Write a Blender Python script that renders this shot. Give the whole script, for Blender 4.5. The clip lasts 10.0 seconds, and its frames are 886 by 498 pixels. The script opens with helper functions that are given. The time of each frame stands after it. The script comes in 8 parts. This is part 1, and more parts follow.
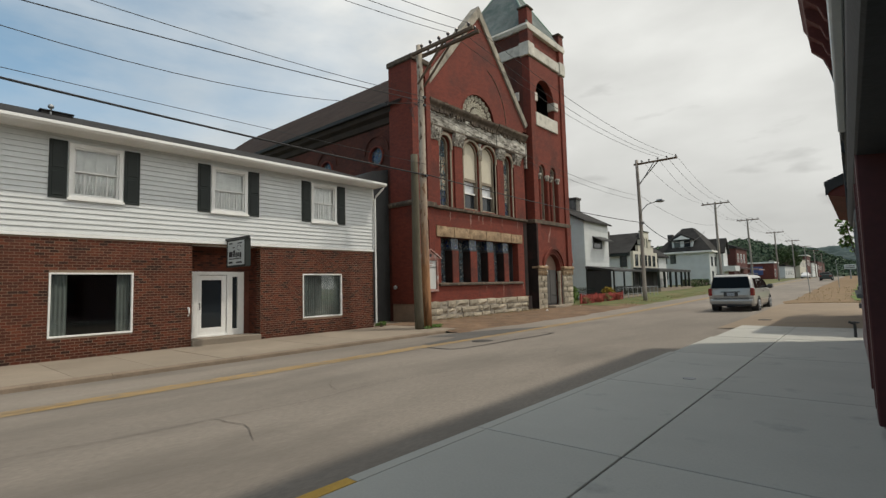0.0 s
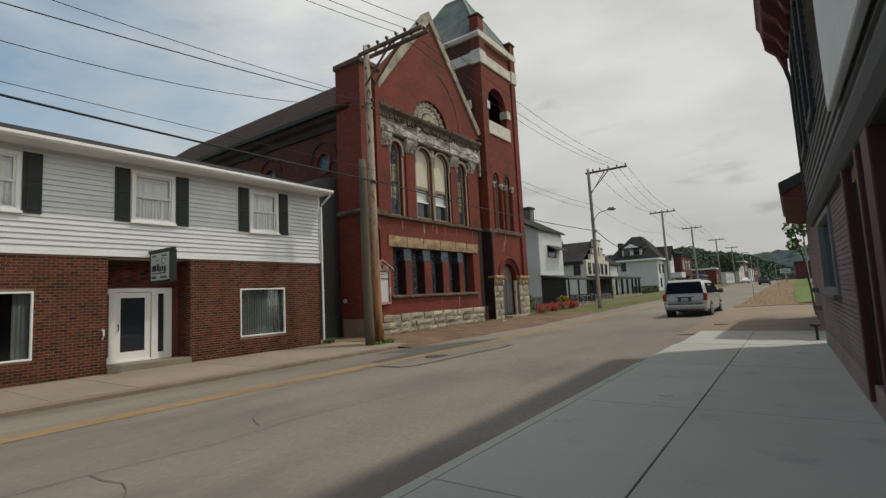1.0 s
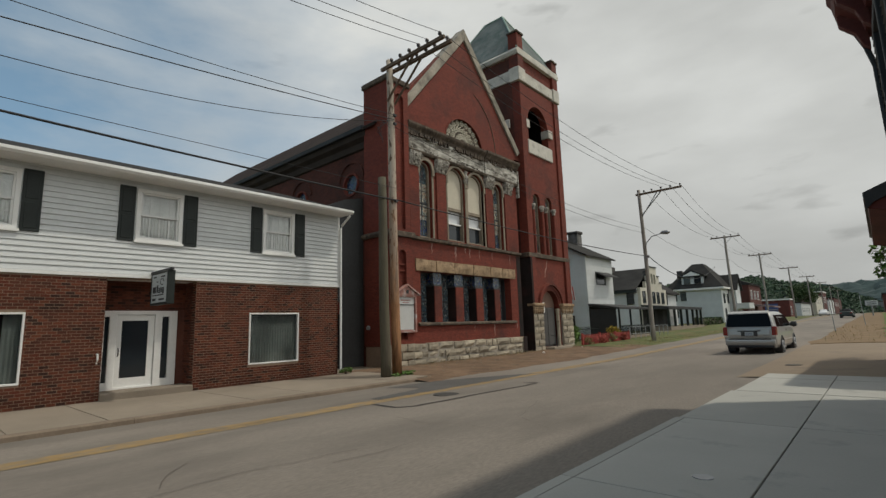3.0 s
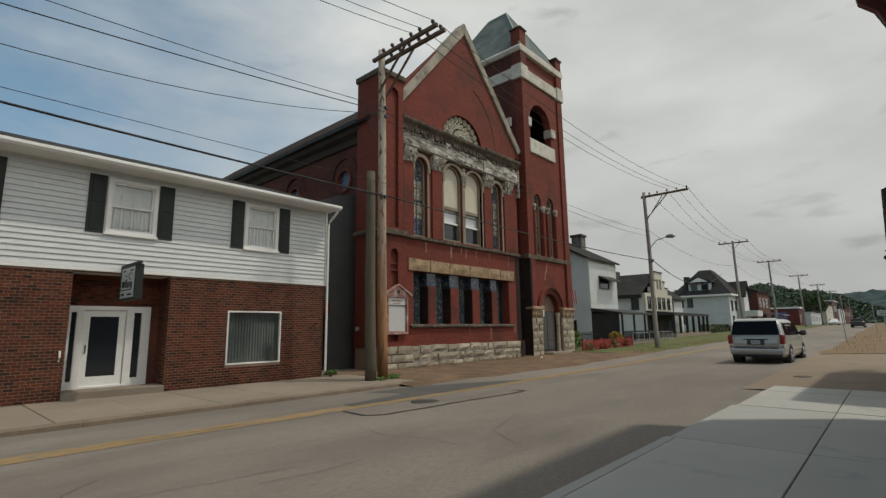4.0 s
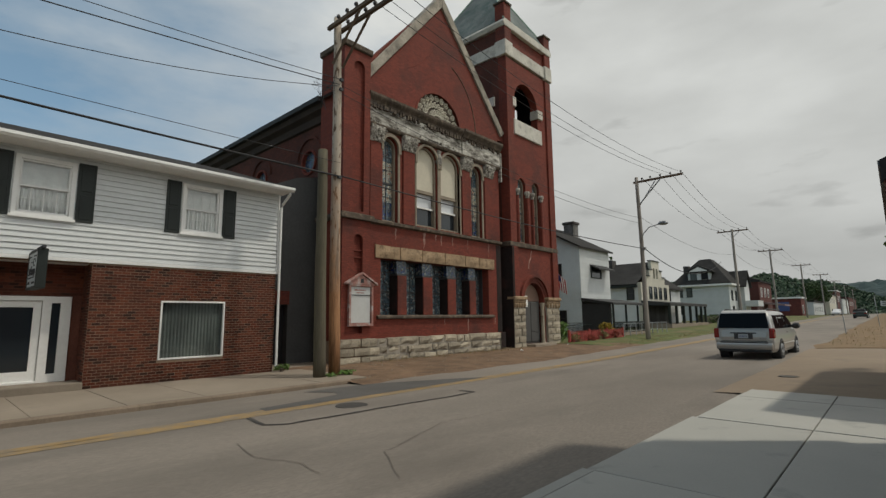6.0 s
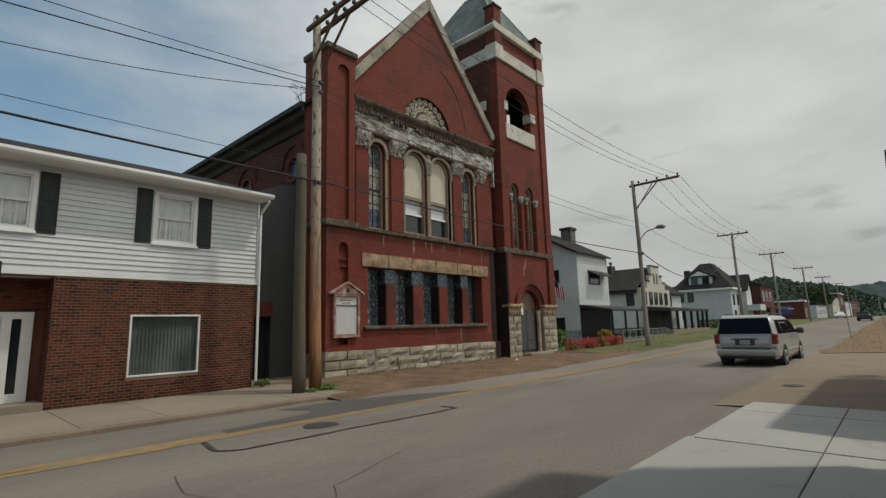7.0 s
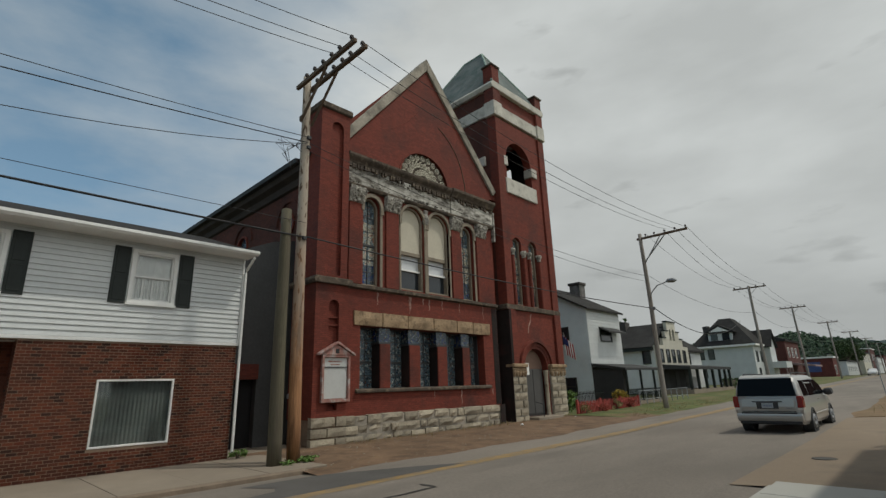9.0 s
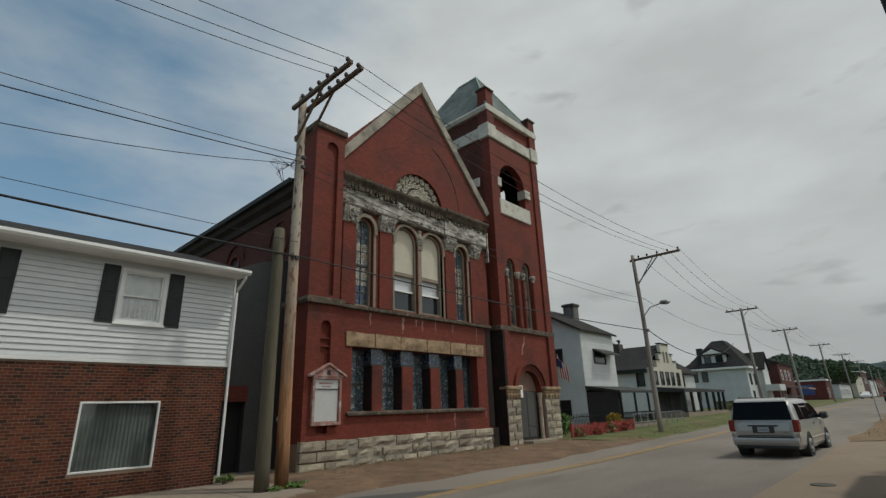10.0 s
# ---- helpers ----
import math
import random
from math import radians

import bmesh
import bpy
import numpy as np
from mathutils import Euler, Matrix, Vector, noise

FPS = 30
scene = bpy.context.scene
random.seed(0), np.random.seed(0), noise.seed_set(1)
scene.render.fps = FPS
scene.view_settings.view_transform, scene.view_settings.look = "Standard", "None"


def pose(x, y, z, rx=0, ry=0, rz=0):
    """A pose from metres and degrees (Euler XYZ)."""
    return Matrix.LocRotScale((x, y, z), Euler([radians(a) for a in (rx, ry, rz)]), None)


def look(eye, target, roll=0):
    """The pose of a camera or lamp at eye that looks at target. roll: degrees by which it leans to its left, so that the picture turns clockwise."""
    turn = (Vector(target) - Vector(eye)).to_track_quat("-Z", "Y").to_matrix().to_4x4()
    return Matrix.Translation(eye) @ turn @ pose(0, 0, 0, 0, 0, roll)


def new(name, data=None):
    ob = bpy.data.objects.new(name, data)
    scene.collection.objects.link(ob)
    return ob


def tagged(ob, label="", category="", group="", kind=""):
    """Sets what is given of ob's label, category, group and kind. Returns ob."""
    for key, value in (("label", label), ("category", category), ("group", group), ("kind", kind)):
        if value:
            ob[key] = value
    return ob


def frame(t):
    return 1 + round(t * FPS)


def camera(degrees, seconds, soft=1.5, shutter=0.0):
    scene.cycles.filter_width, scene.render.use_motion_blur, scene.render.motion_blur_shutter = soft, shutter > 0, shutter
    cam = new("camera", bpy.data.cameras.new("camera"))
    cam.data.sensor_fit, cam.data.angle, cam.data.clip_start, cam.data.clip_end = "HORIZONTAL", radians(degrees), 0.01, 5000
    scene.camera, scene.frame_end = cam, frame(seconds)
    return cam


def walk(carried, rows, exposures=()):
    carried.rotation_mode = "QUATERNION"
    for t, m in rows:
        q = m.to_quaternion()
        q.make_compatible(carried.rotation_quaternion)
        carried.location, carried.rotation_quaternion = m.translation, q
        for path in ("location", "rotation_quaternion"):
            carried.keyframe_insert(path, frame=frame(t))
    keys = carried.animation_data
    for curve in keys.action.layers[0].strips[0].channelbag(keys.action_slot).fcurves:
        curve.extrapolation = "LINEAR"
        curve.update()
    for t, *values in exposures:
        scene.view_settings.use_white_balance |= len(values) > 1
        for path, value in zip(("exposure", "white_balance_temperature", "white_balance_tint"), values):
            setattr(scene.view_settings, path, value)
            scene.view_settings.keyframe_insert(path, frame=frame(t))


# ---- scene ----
cam = camera(84.3, 10.0, 1.4)
EXPOSURES = [(0, 0.36, 6680, 9), (0.5, 0.23, 6680, 9), (1, 0.13, 6680, 9), (1.5, 0.05, 6630, 8), (2.5, 0.0, 6580, 8), (5.5, 0.0, 6580, 8), (7.5, -0.06, 6500, 8), (8.5, -0.13, 6450, 7), (10, -0.17, 6300, 6)]
PATH = [
    (0, (0.306, -0.574, 1.443), (-0.992, 0.94, 1.595), -1.5),
    (0.5, (-0.011, -0.079, 1.434), (-1.215, 1.509, 1.6), -2.1),
    (1, (-0.247, 0.359, 1.409), (-1.4, 1.981, 1.604), -2.9),
    (1.5, (-0.243, 0.788, 1.447), (-1.463, 2.351, 1.712), -3.7),
    (2, (-0.326, 1.219, 1.424), (-1.613, 2.718, 1.738), -3.3),
    (2.5, (-0.319, 1.751, 1.422), (-1.623, 3.237, 1.731), -2.3),
    (4, (-0.479, 3.329, 1.388), (-1.805, 4.791, 1.711), -0.8),
    (4.5, (-0.464, 3.836, 1.406), (-1.831, 5.265, 1.707), -0.2),
    (5, (-0.467, 4.375, 1.428), (-1.841, 5.8, 1.709), 0.1),
    (5.5, (-0.341, 4.925, 1.457), (-1.695, 6.371, 1.726), -0.1),
    (7, (-0.475, 6.293, 1.517), (-1.814, 7.745, 1.83), -1.5),
    (7.5, (-0.537, 6.694, 1.525), (-1.898, 8.118, 1.873), -1.3),
    (8, (-0.462, 7.105, 1.536), (-1.807, 8.531, 1.934), -1.5),
    (8.5, (-0.434, 7.34, 1.573), (-1.804, 8.723, 2.034), -1.2),
    (9, (-0.481, 7.384, 1.594), (-1.82, 8.767, 2.137), -1.9),
    (9.5, (-0.528, 7.421, 1.604), (-1.828, 8.82, 2.199), -2.3),
    (10, (-0.534, 7.421, 1.613), (-1.835, 8.807, 2.235), -1.8),
]
walk(cam, [(t, look(eye, target, roll)) for t, eye, target, roll in PATH], EXPOSURES)

# ---- daylight ----
SUN_FROM = Vector((0.43, 0.36, 1.0)).normalized()
world = bpy.data.worlds.new("sky")
scene.world = world
world.use_nodes = True
wn = world.node_tree
sky = wn.nodes.new("ShaderNodeTexSky")
sky.sky_type = "NISHITA"
sky.sun_disc = False
sky.sun_elevation = math.asin(SUN_FROM.z)
sky.sun_rotation = math.atan2(SUN_FROM.x, SUN_FROM.y)
tex = wn.nodes.new("ShaderNodeTexCoord")
squash = wn.nodes.new("ShaderNodeMapping")
squash.inputs["Scale"].default_value = (1.0, 1.0, 2.6)
wn.links.new(tex.outputs["Generated"], squash.inputs["Vector"])
veil = wn.nodes.new("ShaderNodeTexNoise")
veil.inputs["Scale"].default_value, veil.inputs["Detail"].default_value, veil.inputs["Roughness"].default_value = 2.1, 7.0, 0.55
wn.links.new(squash.outputs["Vector"], veil.inputs["Vector"])
sep = wn.nodes.new("ShaderNodeSeparateXYZ")
wn.links.new(tex.outputs["Generated"], sep.inputs["Vector"])
# cloud is thinner away from the sun
lean_y = wn.nodes.new("ShaderNodeMath")
lean_y.operation = "MULTIPLY_ADD"
lean_y.inputs[1].default_value, lean_y.inputs[2].default_value = 0.5, 0.68
wn.links.new(sep.outputs["Y"], lean_y.inputs[0])
lean = wn.nodes.new("ShaderNodeMath")
lean.operation = "MULTIPLY_ADD"
lean.inputs[1].default_value = 0.5
wn.links.new(sep.outputs["X"], lean.inputs[0])
wn.links.new(lean_y.outputs[0], lean.inputs[2])
total = wn.nodes.new("ShaderNodeMath")
wn.links.new(lean.outputs[0], total.inputs[0])
wn.links.new(veil.outputs["Fac"], total.inputs[1])
cover = wn.nodes.new("ShaderNodeMapRange")
cover.inputs["From Min"].default_value, cover.inputs["From Max"].default_value = 0.68, 1.2
wn.links.new(total.outputs[0], cover.inputs["Value"])
shade_noise = wn.nodes.new("ShaderNodeTexNoise")
shade_noise.inputs["Scale"].default_value, shade_noise.inputs["Detail"].default_value = 3.2, 6.0
wn.links.new(squash.outputs["Vector"], shade_noise.inputs["Vector"])
tone = wn.nodes.new("ShaderNodeMapRange")
tone.inputs["From Min"].default_value, tone.inputs["From Max"].default_value = 0.3, 0.7
tone.inputs["To Min"].default_value, tone.inputs["To Max"].default_value = 0.5, 0.65
wn.links.new(shade_noise.outputs["Fac"], tone.inputs["Value"])
cloud = wn.nodes.new("ShaderNodeVectorMath")
cloud.operation = "SCALE"
cloud.inputs[0].default_value = (0.985, 1.0, 0.985)
# small darker scraps of cloud
flat_map = wn.nodes.new("ShaderNodeMapping")
flat_map.inputs["Scale"].default_value = (1.0, 1.0, 3.4)
wn.links.new(tex.outputs["Generated"], flat_map.inputs["Vector"])
scrap = wn.nodes.new("ShaderNodeTexNoise")
scrap.inputs["Scale"].default_value, scrap.inputs["Detail"].default_value = 6.5, 4.0
wn.links.new(flat_map.outputs["Vector"], scrap.inputs["Vector"])
scrap_tone = wn.nodes.new("ShaderNodeMapRange")
scrap_tone.inputs["From Min"].default_value, scrap_tone.inputs["From Max"].default_value = 0.62, 0.74
scrap_tone.inputs["To Min"].default_value, scrap_tone.inputs["To Max"].default_value = 1.0, 0.8
wn.links.new(scrap.outputs["Fac"], scrap_tone.inputs["Value"])
both = wn.nodes.new("ShaderNodeMath")
both.operation = "MULTIPLY"
wn.links.new(tone.outputs["Result"], both.inputs[0])
wn.links.new(scrap_tone.outputs["Result"], both.inputs[1])
low_sky = wn.nodes.new("ShaderNodeMapRange")
low_sky.inputs["From Min"].default_value, low_sky.inputs["From Max"].default_value = 0.0, 0.42
low_sky.inputs["To Min"].default_value, low_sky.inputs["To Max"].default_value = 0.78, 1.06
wn.links.new(sep.outputs["Z"], low_sky.inputs["Value"])
graded = wn.nodes.new("ShaderNodeMath")
graded.operation = "MULTIPLY"
wn.links.new(both.outputs[0], graded.inputs[0])
wn.links.new(low_sky.outputs["Result"], graded.inputs[1])
# thin cloud glows on the sun's side
glow = wn.nodes.new("ShaderNodeMapRange")
glow.interpolation_type = "SMOOTHSTEP"
glow.inputs["From Min"].default_value, glow.inputs["From Max"].default_value = 0.15, 0.85
glow.inputs["To Min"].default_value, glow.inputs["To Max"].default_value = 1.0, 1.7
wn.links.new(sep.outputs["X"], glow.inputs["Value"])
glowing = wn.nodes.new("ShaderNodeMath")
glowing.operation = "MULTIPLY"
wn.links.new(graded.outputs[0], glowing.inputs[0])
wn.links.new(glow.outputs["Result"], glowing.inputs[1])
wn.links.new(glowing.outputs[0], cloud.inputs["Scale"])
dim = wn.nodes.new("ShaderNodeVectorMath")
dim.operation = "SCALE"
dim.inputs["Scale"].default_value = 0.1
wn.links.new(sky.outputs["Color"], dim.inputs[0])
blend = wn.nodes.new("ShaderNodeMix")
blend.data_type = "RGBA"
wn.links.new(cover.outputs["Result"], blend.inputs["Factor"])
haze = wn.nodes.new("ShaderNodeVectorMath")
haze.inputs[1].default_value = (0.045, 0.085, 0.075)
wn.links.new(dim.outputs["Vector"], haze.inputs[0])
wn.links.new(haze.outputs["Vector"], blend.inputs["A"])
wn.links.new(cloud.outputs["Vector"], blend.inputs["B"])
wn.links.new(blend.outputs["Result"], wn.nodes["Background"].inputs["Color"])
wn.nodes["Background"].inputs["Strength"].default_value = 1.0
sun = new("sun", bpy.data.lights.new("sun", "SUN"))
sun.data.energy, sun.data.angle, sun.data.color = 1.75, radians(2.0), (1.0, 0.93, 0.82)
sun.matrix_world = look((40, 25, 60), (40 - SUN_FROM.x, 25 - SUN_FROM.y, 60 - SUN_FROM.z))

# ---- helpers of this scene ----
from mathutils.geometry import tessellate_polygon

IDENT = Matrix.Identity(4)


class Geo:
    """Collects plain geometry in world metres."""

    def __init__(self):
        self.v, self.f = [], []

    def add(self, verts, faces):
        n = len(self.v)
        self.v += [tuple(p) for p in verts]
        self.f += [tuple(i + n for i in f) for f in faces]
        return self

    def box(self, x0, x1, y0, y1, z0, z1):
        return self.add([(x0, y0, z0), (x1, y0, z0), (x1, y1, z0), (x0, y1, z0), (x0, y0, z1), (x1, y0, z1), (x1, y1, z1), (x0, y1, z1)],
                        [(0, 3, 2, 1), (4, 5, 6, 7), (0, 1, 5, 4), (1, 2, 6, 5), (2, 3, 7, 6), (3, 0, 4, 7)])

    def prism(self, poly, axis, a0, a1, holes=()):
        """A flat shape with holes, drawn in the two other axes and pushed from a0 to a1 along axis."""
        loops = [list(poly)] + [list(h) for h in holes]

        def at(p, a):
            return {"x": (a, p[0], p[1]), "y": (p[0], a, p[1]), "z": (p[0], p[1], a)}[axis]
        flat = [p for l in loops for p in l]
        tris = tessellate_polygon([[Vector((p[0], p[1], 0)) for p in l] for l in loops])
        n = len(flat)
        faces = [tuple(t) for t in tris] + [tuple(i + n for i in reversed(t)) for t in tris]
        s = 0
        for l in loops:
            k = len(l)
            faces += [(s + i, s + (i + 1) % k, s + (i + 1) % k + n, s + i + n) for i in range(k)]
            s += k
        return self.add([at(p, a0) for p in flat] + [at(p, a1) for p in flat], faces)

    def tube(self, path, radii, n=8):
        """A round bar through the points of path."""
        path = [Vector(p) for p in path]
        if not hasattr(radii, "__len__"):
            radii = [radii] * len(path)
        verts, faces = [], []
        for i, p in enumerate(path):
            d = (path[min(i + 1, len(path) - 1)] - path[max(i - 1, 0)]).normalized()
            a = d.cross(Vector((0, 0, 1)) if abs(d.z) < 0.9 else Vector((1, 0, 0))).normalized()
            b = d.cross(a)
            verts += [p + radii[i] * (a * math.cos(k * math.tau / n) + b * math.sin(k * math.tau / n)) for k in range(n)]
        for i in range(len(path) - 1):
            faces += [(i * n + k, i * n + (k + 1) % n, (i + 1) * n + (k + 1) % n, (i + 1) * n + k) for k in range(n)]
        faces += [tuple(reversed(range(n))), tuple(range(len(verts) - n, len(verts)))]
        return self.add(verts, faces)

    def lathe(self, rings, centre, n=16):
        """Rings of (radius, height) turned round an upright axis."""
        cx, cy, cz = centre
        verts = [(cx + r * math.cos(k * math.tau / n), cy + r * math.sin(k * math.tau / n), cz + h) for r, h in rings for k in range(n)]
        faces = [(i * n + k, i * n + (k + 1) % n, (i + 1) * n + (k + 1) % n, (i + 1) * n + k) for i in range(len(rings) - 1) for k in range(n)]
        return self.add(verts, faces + [tuple(reversed(range(n))), tuple(range(len(verts) - n, len(verts)))])

    def mesh(self, name, bevel=0.0, smooth=False, closed=True):
        me = bpy.data.meshes.new(name)
        me.from_pydata(self.v, [], self.f)
        if closed or bevel:
            bm = bmesh.new()
            bm.from_mesh(me)
            if closed:
                bmesh.ops.recalc_face_normals(bm, faces=bm.faces)
            if bevel:
                edges = [e for e in bm.edges if len(e.link_faces) == 2 and e.calc_face_angle(0) > 0.6]
                bmesh.ops.bevel(bm, geom=edges, offset=bevel, segments=1, affect="EDGES", clamp_overlap=True)
            bm.to_mesh(me)
            bm.free()
        if smooth:
            me.polygons.foreach_set("use_smooth", [True] * len(me.polygons))
        me.update()
        return me


def thing(name, loc, label, category, group="", kind=""):
    ob = new(name)
    ob.location = loc
    ob.empty_display_size = 0.2
    return tagged(ob, label, category, group, kind)


def part(name, geo, material, parent=None, label="", bevel=0.0, smooth=False, closed=True):
    me = geo if isinstance(geo, bpy.types.Mesh) else geo.mesh(name, bevel, smooth, closed)
    ob = new(name, me)
    if material and not me.materials:
        me.materials.append(material)
    if parent:
        ob.parent = parent
        if parent.parent is None:
            ob.matrix_parent_inverse = parent.matrix_basis.inverted()
    return tagged(ob, label)


def solo(name, geo, material, label, category, group="", kind="", **more):
    return tagged(part(name, geo, material, None, **more), label, category, group, kind)


def arch(y0, y1, z0, z1, n=14, rise=None):
    """A round-headed opening; rise: height of the curved part."""
    c, r = (y0 + y1) / 2, (y1 - y0) / 2
    rise = r if rise is None else rise
    return [(y0, z0), (y1, z0)] + [(c + r * math.cos(a), z1 - rise + rise * math.sin(a)) for a in np.linspace(0, math.pi, n)]


def rect(y0, y1, z0, z1):
    return [(y0, z0), (y1, z0), (y1, z1), (y0, z1)]


# ---- materials ----
def mat(name, base, rough=0.8, var=0.25, coarse=0.6, fine=18.0, bump=0.15, metal=0.0, dirt=None, dirt_amount=0.0, dirt_scale=1.2, stretch=(1, 1, 1), random_tint=0.0, island=False, spec=0.4, streak=None, streak_amount=0.0, streak_scale=1.0):
    m = bpy.data.materials.new(name)
    m.use_nodes = True
    nt = m.node_tree
    b = nt.nodes["Principled BSDF"]
    b.inputs["Roughness"].default_value, b.inputs["Metallic"].default_value, b.inputs["Specular IOR Level"].default_value = rough, metal, spec
    geo = nt.nodes.new("ShaderNodeNewGeometry")
    mapping = nt.nodes.new("ShaderNodeMapping")
    mapping.inputs["Scale"].default_value = stretch
    nt.links.new(geo.outputs["Position"], mapping.inputs["Vector"])

    def noise_node(scale, detail=5.0):
        n = nt.nodes.new("ShaderNodeTexNoise")
        n.inputs["Scale"].default_value, n.inputs["Detail"].default_value, n.inputs["Roughness"].default_value = scale, detail, 0.6
        nt.links.new(mapping.outputs["Vector"], n.inputs["Vector"])
        return n

    def span(value, lo, hi, a0=0.3, a1=0.7):
        r = nt.nodes.new("ShaderNodeMapRange")
        r.inputs["From Min"].default_value, r.inputs["From Max"].default_value = a0, a1
        r.inputs["To Min"].default_value, r.inputs["To Max"].default_value = lo, hi
        nt.links.new(value, r.inputs["Value"])
        return r.outputs["Result"]

    def times(a, c):
        n = nt.nodes.new("ShaderNodeMath")
        n.operation = "MULTIPLY"
        nt.links.new(a, n.inputs[0])
        nt.links.new(c, n.inputs[1])
        return n.outputs[0]

    big, small = noise_node(coarse), noise_node(fine)
    amount = times(span(big.outputs["Fac"], 1 - var, 1 + var), span(small.outputs["Fac"], 1 - var * 0.6, 1 + var * 0.6))
    if random_tint:
        if island:
            rnd = geo.outputs["Random Per Island"]
        else:
            rnd = nt.nodes.new("ShaderNodeObjectInfo").outputs["Random"]
        amount = times(amount, span(rnd, 1 - random_tint, 1 + random_tint, 0, 1))
    colour = nt.nodes.new("ShaderNodeVectorMath")
    colour.operation = "SCALE"
    colour.inputs[0].default_value = base[:3]
    nt.links.new(amount, colour.inputs["Scale"])
    out = colour.outputs["Vector"]
    if dirt:
        spots = noise_node(dirt_scale, 8.0)
        mix = nt.nodes.new("ShaderNodeMix")
        mix.data_type = "RGBA"
        nt.links.new(span(spots.outputs["Fac"], 0, 1, 0.62 - dirt_amount * 0.35, 0.72 - dirt_amount * 0.1), mix.inputs["Factor"])
        nt.links.new(out, mix.inputs["A"])
        mix.inputs["B"].default_value = (*dirt, 1)
        out = mix.outputs["Result"]
    if streak:
        tall = nt.nodes.new("ShaderNodeMapping")
        tall.inputs["Scale"].default_value = (1.0, 1.0, 0.16)
        nt.links.new(geo.outputs["Position"], tall.inputs["Vector"])
        runs = nt.nodes.new("ShaderNodeTexNoise")
        runs.inputs["Scale"].default_value, runs.inputs["Detail"].default_value, runs.inputs["Roughness"].default_value = streak_scale, 7.0, 0.65
        nt.links.new(tall.outputs["Vector"], runs.inputs["Vector"])
        mix = nt.nodes.new("ShaderNodeMix")
        mix.data_type = "RGBA"
        nt.links.new(span(runs.outputs["Fac"], 0, streak_amount, 0.52, 0.78), mix.inputs["Factor"])
        nt.links.new(out, mix.inputs["A"])
        mix.inputs["B"].default_value = (*streak, 1)
        out = mix.outputs["Result"]
    nt.links.new(out, b.inputs["Base Color"])
    if bump:
        bn = nt.nodes.new("ShaderNodeBump")
        bn.inputs["Strength"].default_value, bn.inputs["Distance"].default_value = bump, 0.02
        nt.links.new(small.outputs["Fac"], bn.inputs["Height"])
        nt.links.new(bn.outputs["Normal"], b.inputs["Normal"])
    return m


def glass_mat(name, tint=(0.02, 0.025, 0.03), rough=0.03):
    m = bpy.data.materials.new(name)
    m.use_nodes = True
    b = m.node_tree.nodes["Principled BSDF"]
    b.inputs["Base Color"].default_value = (*tint, 1)
    b.inputs["Roughness"].default_value, b.inputs["Specular IOR Level"].default_value = rough, 0.5
    return m


def clear_mat(name, tint=(0.8, 0.85, 0.85)):
    m = bpy.data.materials.new(name)
    m.use_nodes = True
    nt = m.node_tree
    nt.nodes.remove(nt.nodes["Principled BSDF"])
    out = nt.nodes["Material Output"]
    see, shine, mix, fres = (nt.nodes.new(k) for k in ("ShaderNodeBsdfTransparent", "ShaderNodeBsdfGlossy", "ShaderNodeMixShader", "ShaderNodeFresnel"))
    see.inputs["Color"].default_value = (*tint, 1)
    shine.inputs["Roughness"].default_value = 0.02
    fres.inputs["IOR"].default_value = 1.5
    nt.links.new(fres.outputs[0], mix.inputs[0])
    nt.links.new(see.outputs[0], mix.inputs[1])
    nt.links.new(shine.outputs[0], mix.inputs[2])
    nt.links.new(mix.outputs[0], out.inputs["Surface"])
    return m


def brick_mat(name, island):
    """Brick of mixed firings: mostly red-brown, some brown, a few nearly black."""
    m = mat(name, (0.094, 0.027, 0.0135), 0.88, 0.14, 0.9, 34, 0.35)
    nt = m.node_tree
    if island:
        rnd = nt.nodes.new("ShaderNodeNewGeometry").outputs["Random Per Island"]
    else:
        rnd = nt.nodes.new("ShaderNodeObjectInfo").outputs["Random"]
    ramp = nt.nodes.new("ShaderNodeValToRGB")
    ramp.color_ramp.interpolation = "CONSTANT"
    stops = [(0.0, (1.0, 1.0, 1.0)), (0.28, (1.4, 1.4, 1.35)), (0.45, (0.75, 0.72, 0.72)), (0.64, (1.15, 0.95, 0.88)), (0.78, (0.7, 0.72, 0.76)), (0.9, (0.36, 0.46, 0.54))]
    while len(ramp.color_ramp.elements) < len(stops):
        ramp.color_ramp.elements.new(0.5)
    for e, (p, c) in zip(ramp.color_ramp.elements, stops):
        e.position, e.color = p, (*c, 1)
    nt.links.new(rnd, ramp.inputs["Fac"])
    b = nt.nodes["Principled BSDF"]
    old = b.inputs["Base Color"].links[0].from_socket
    mul = nt.nodes.new("ShaderNodeMix")
    mul.data_type, mul.blend_type = "RGBA", "MULTIPLY"
    mul.inputs["Factor"].default_value = 1.0
    nt.links.new(old, mul.inputs["A"])
    nt.links.new(ramp.outputs["Color"], mul.inputs["B"])
    nt.links.new(mul.outputs["Result"], b.inputs["Base Color"])
    return m

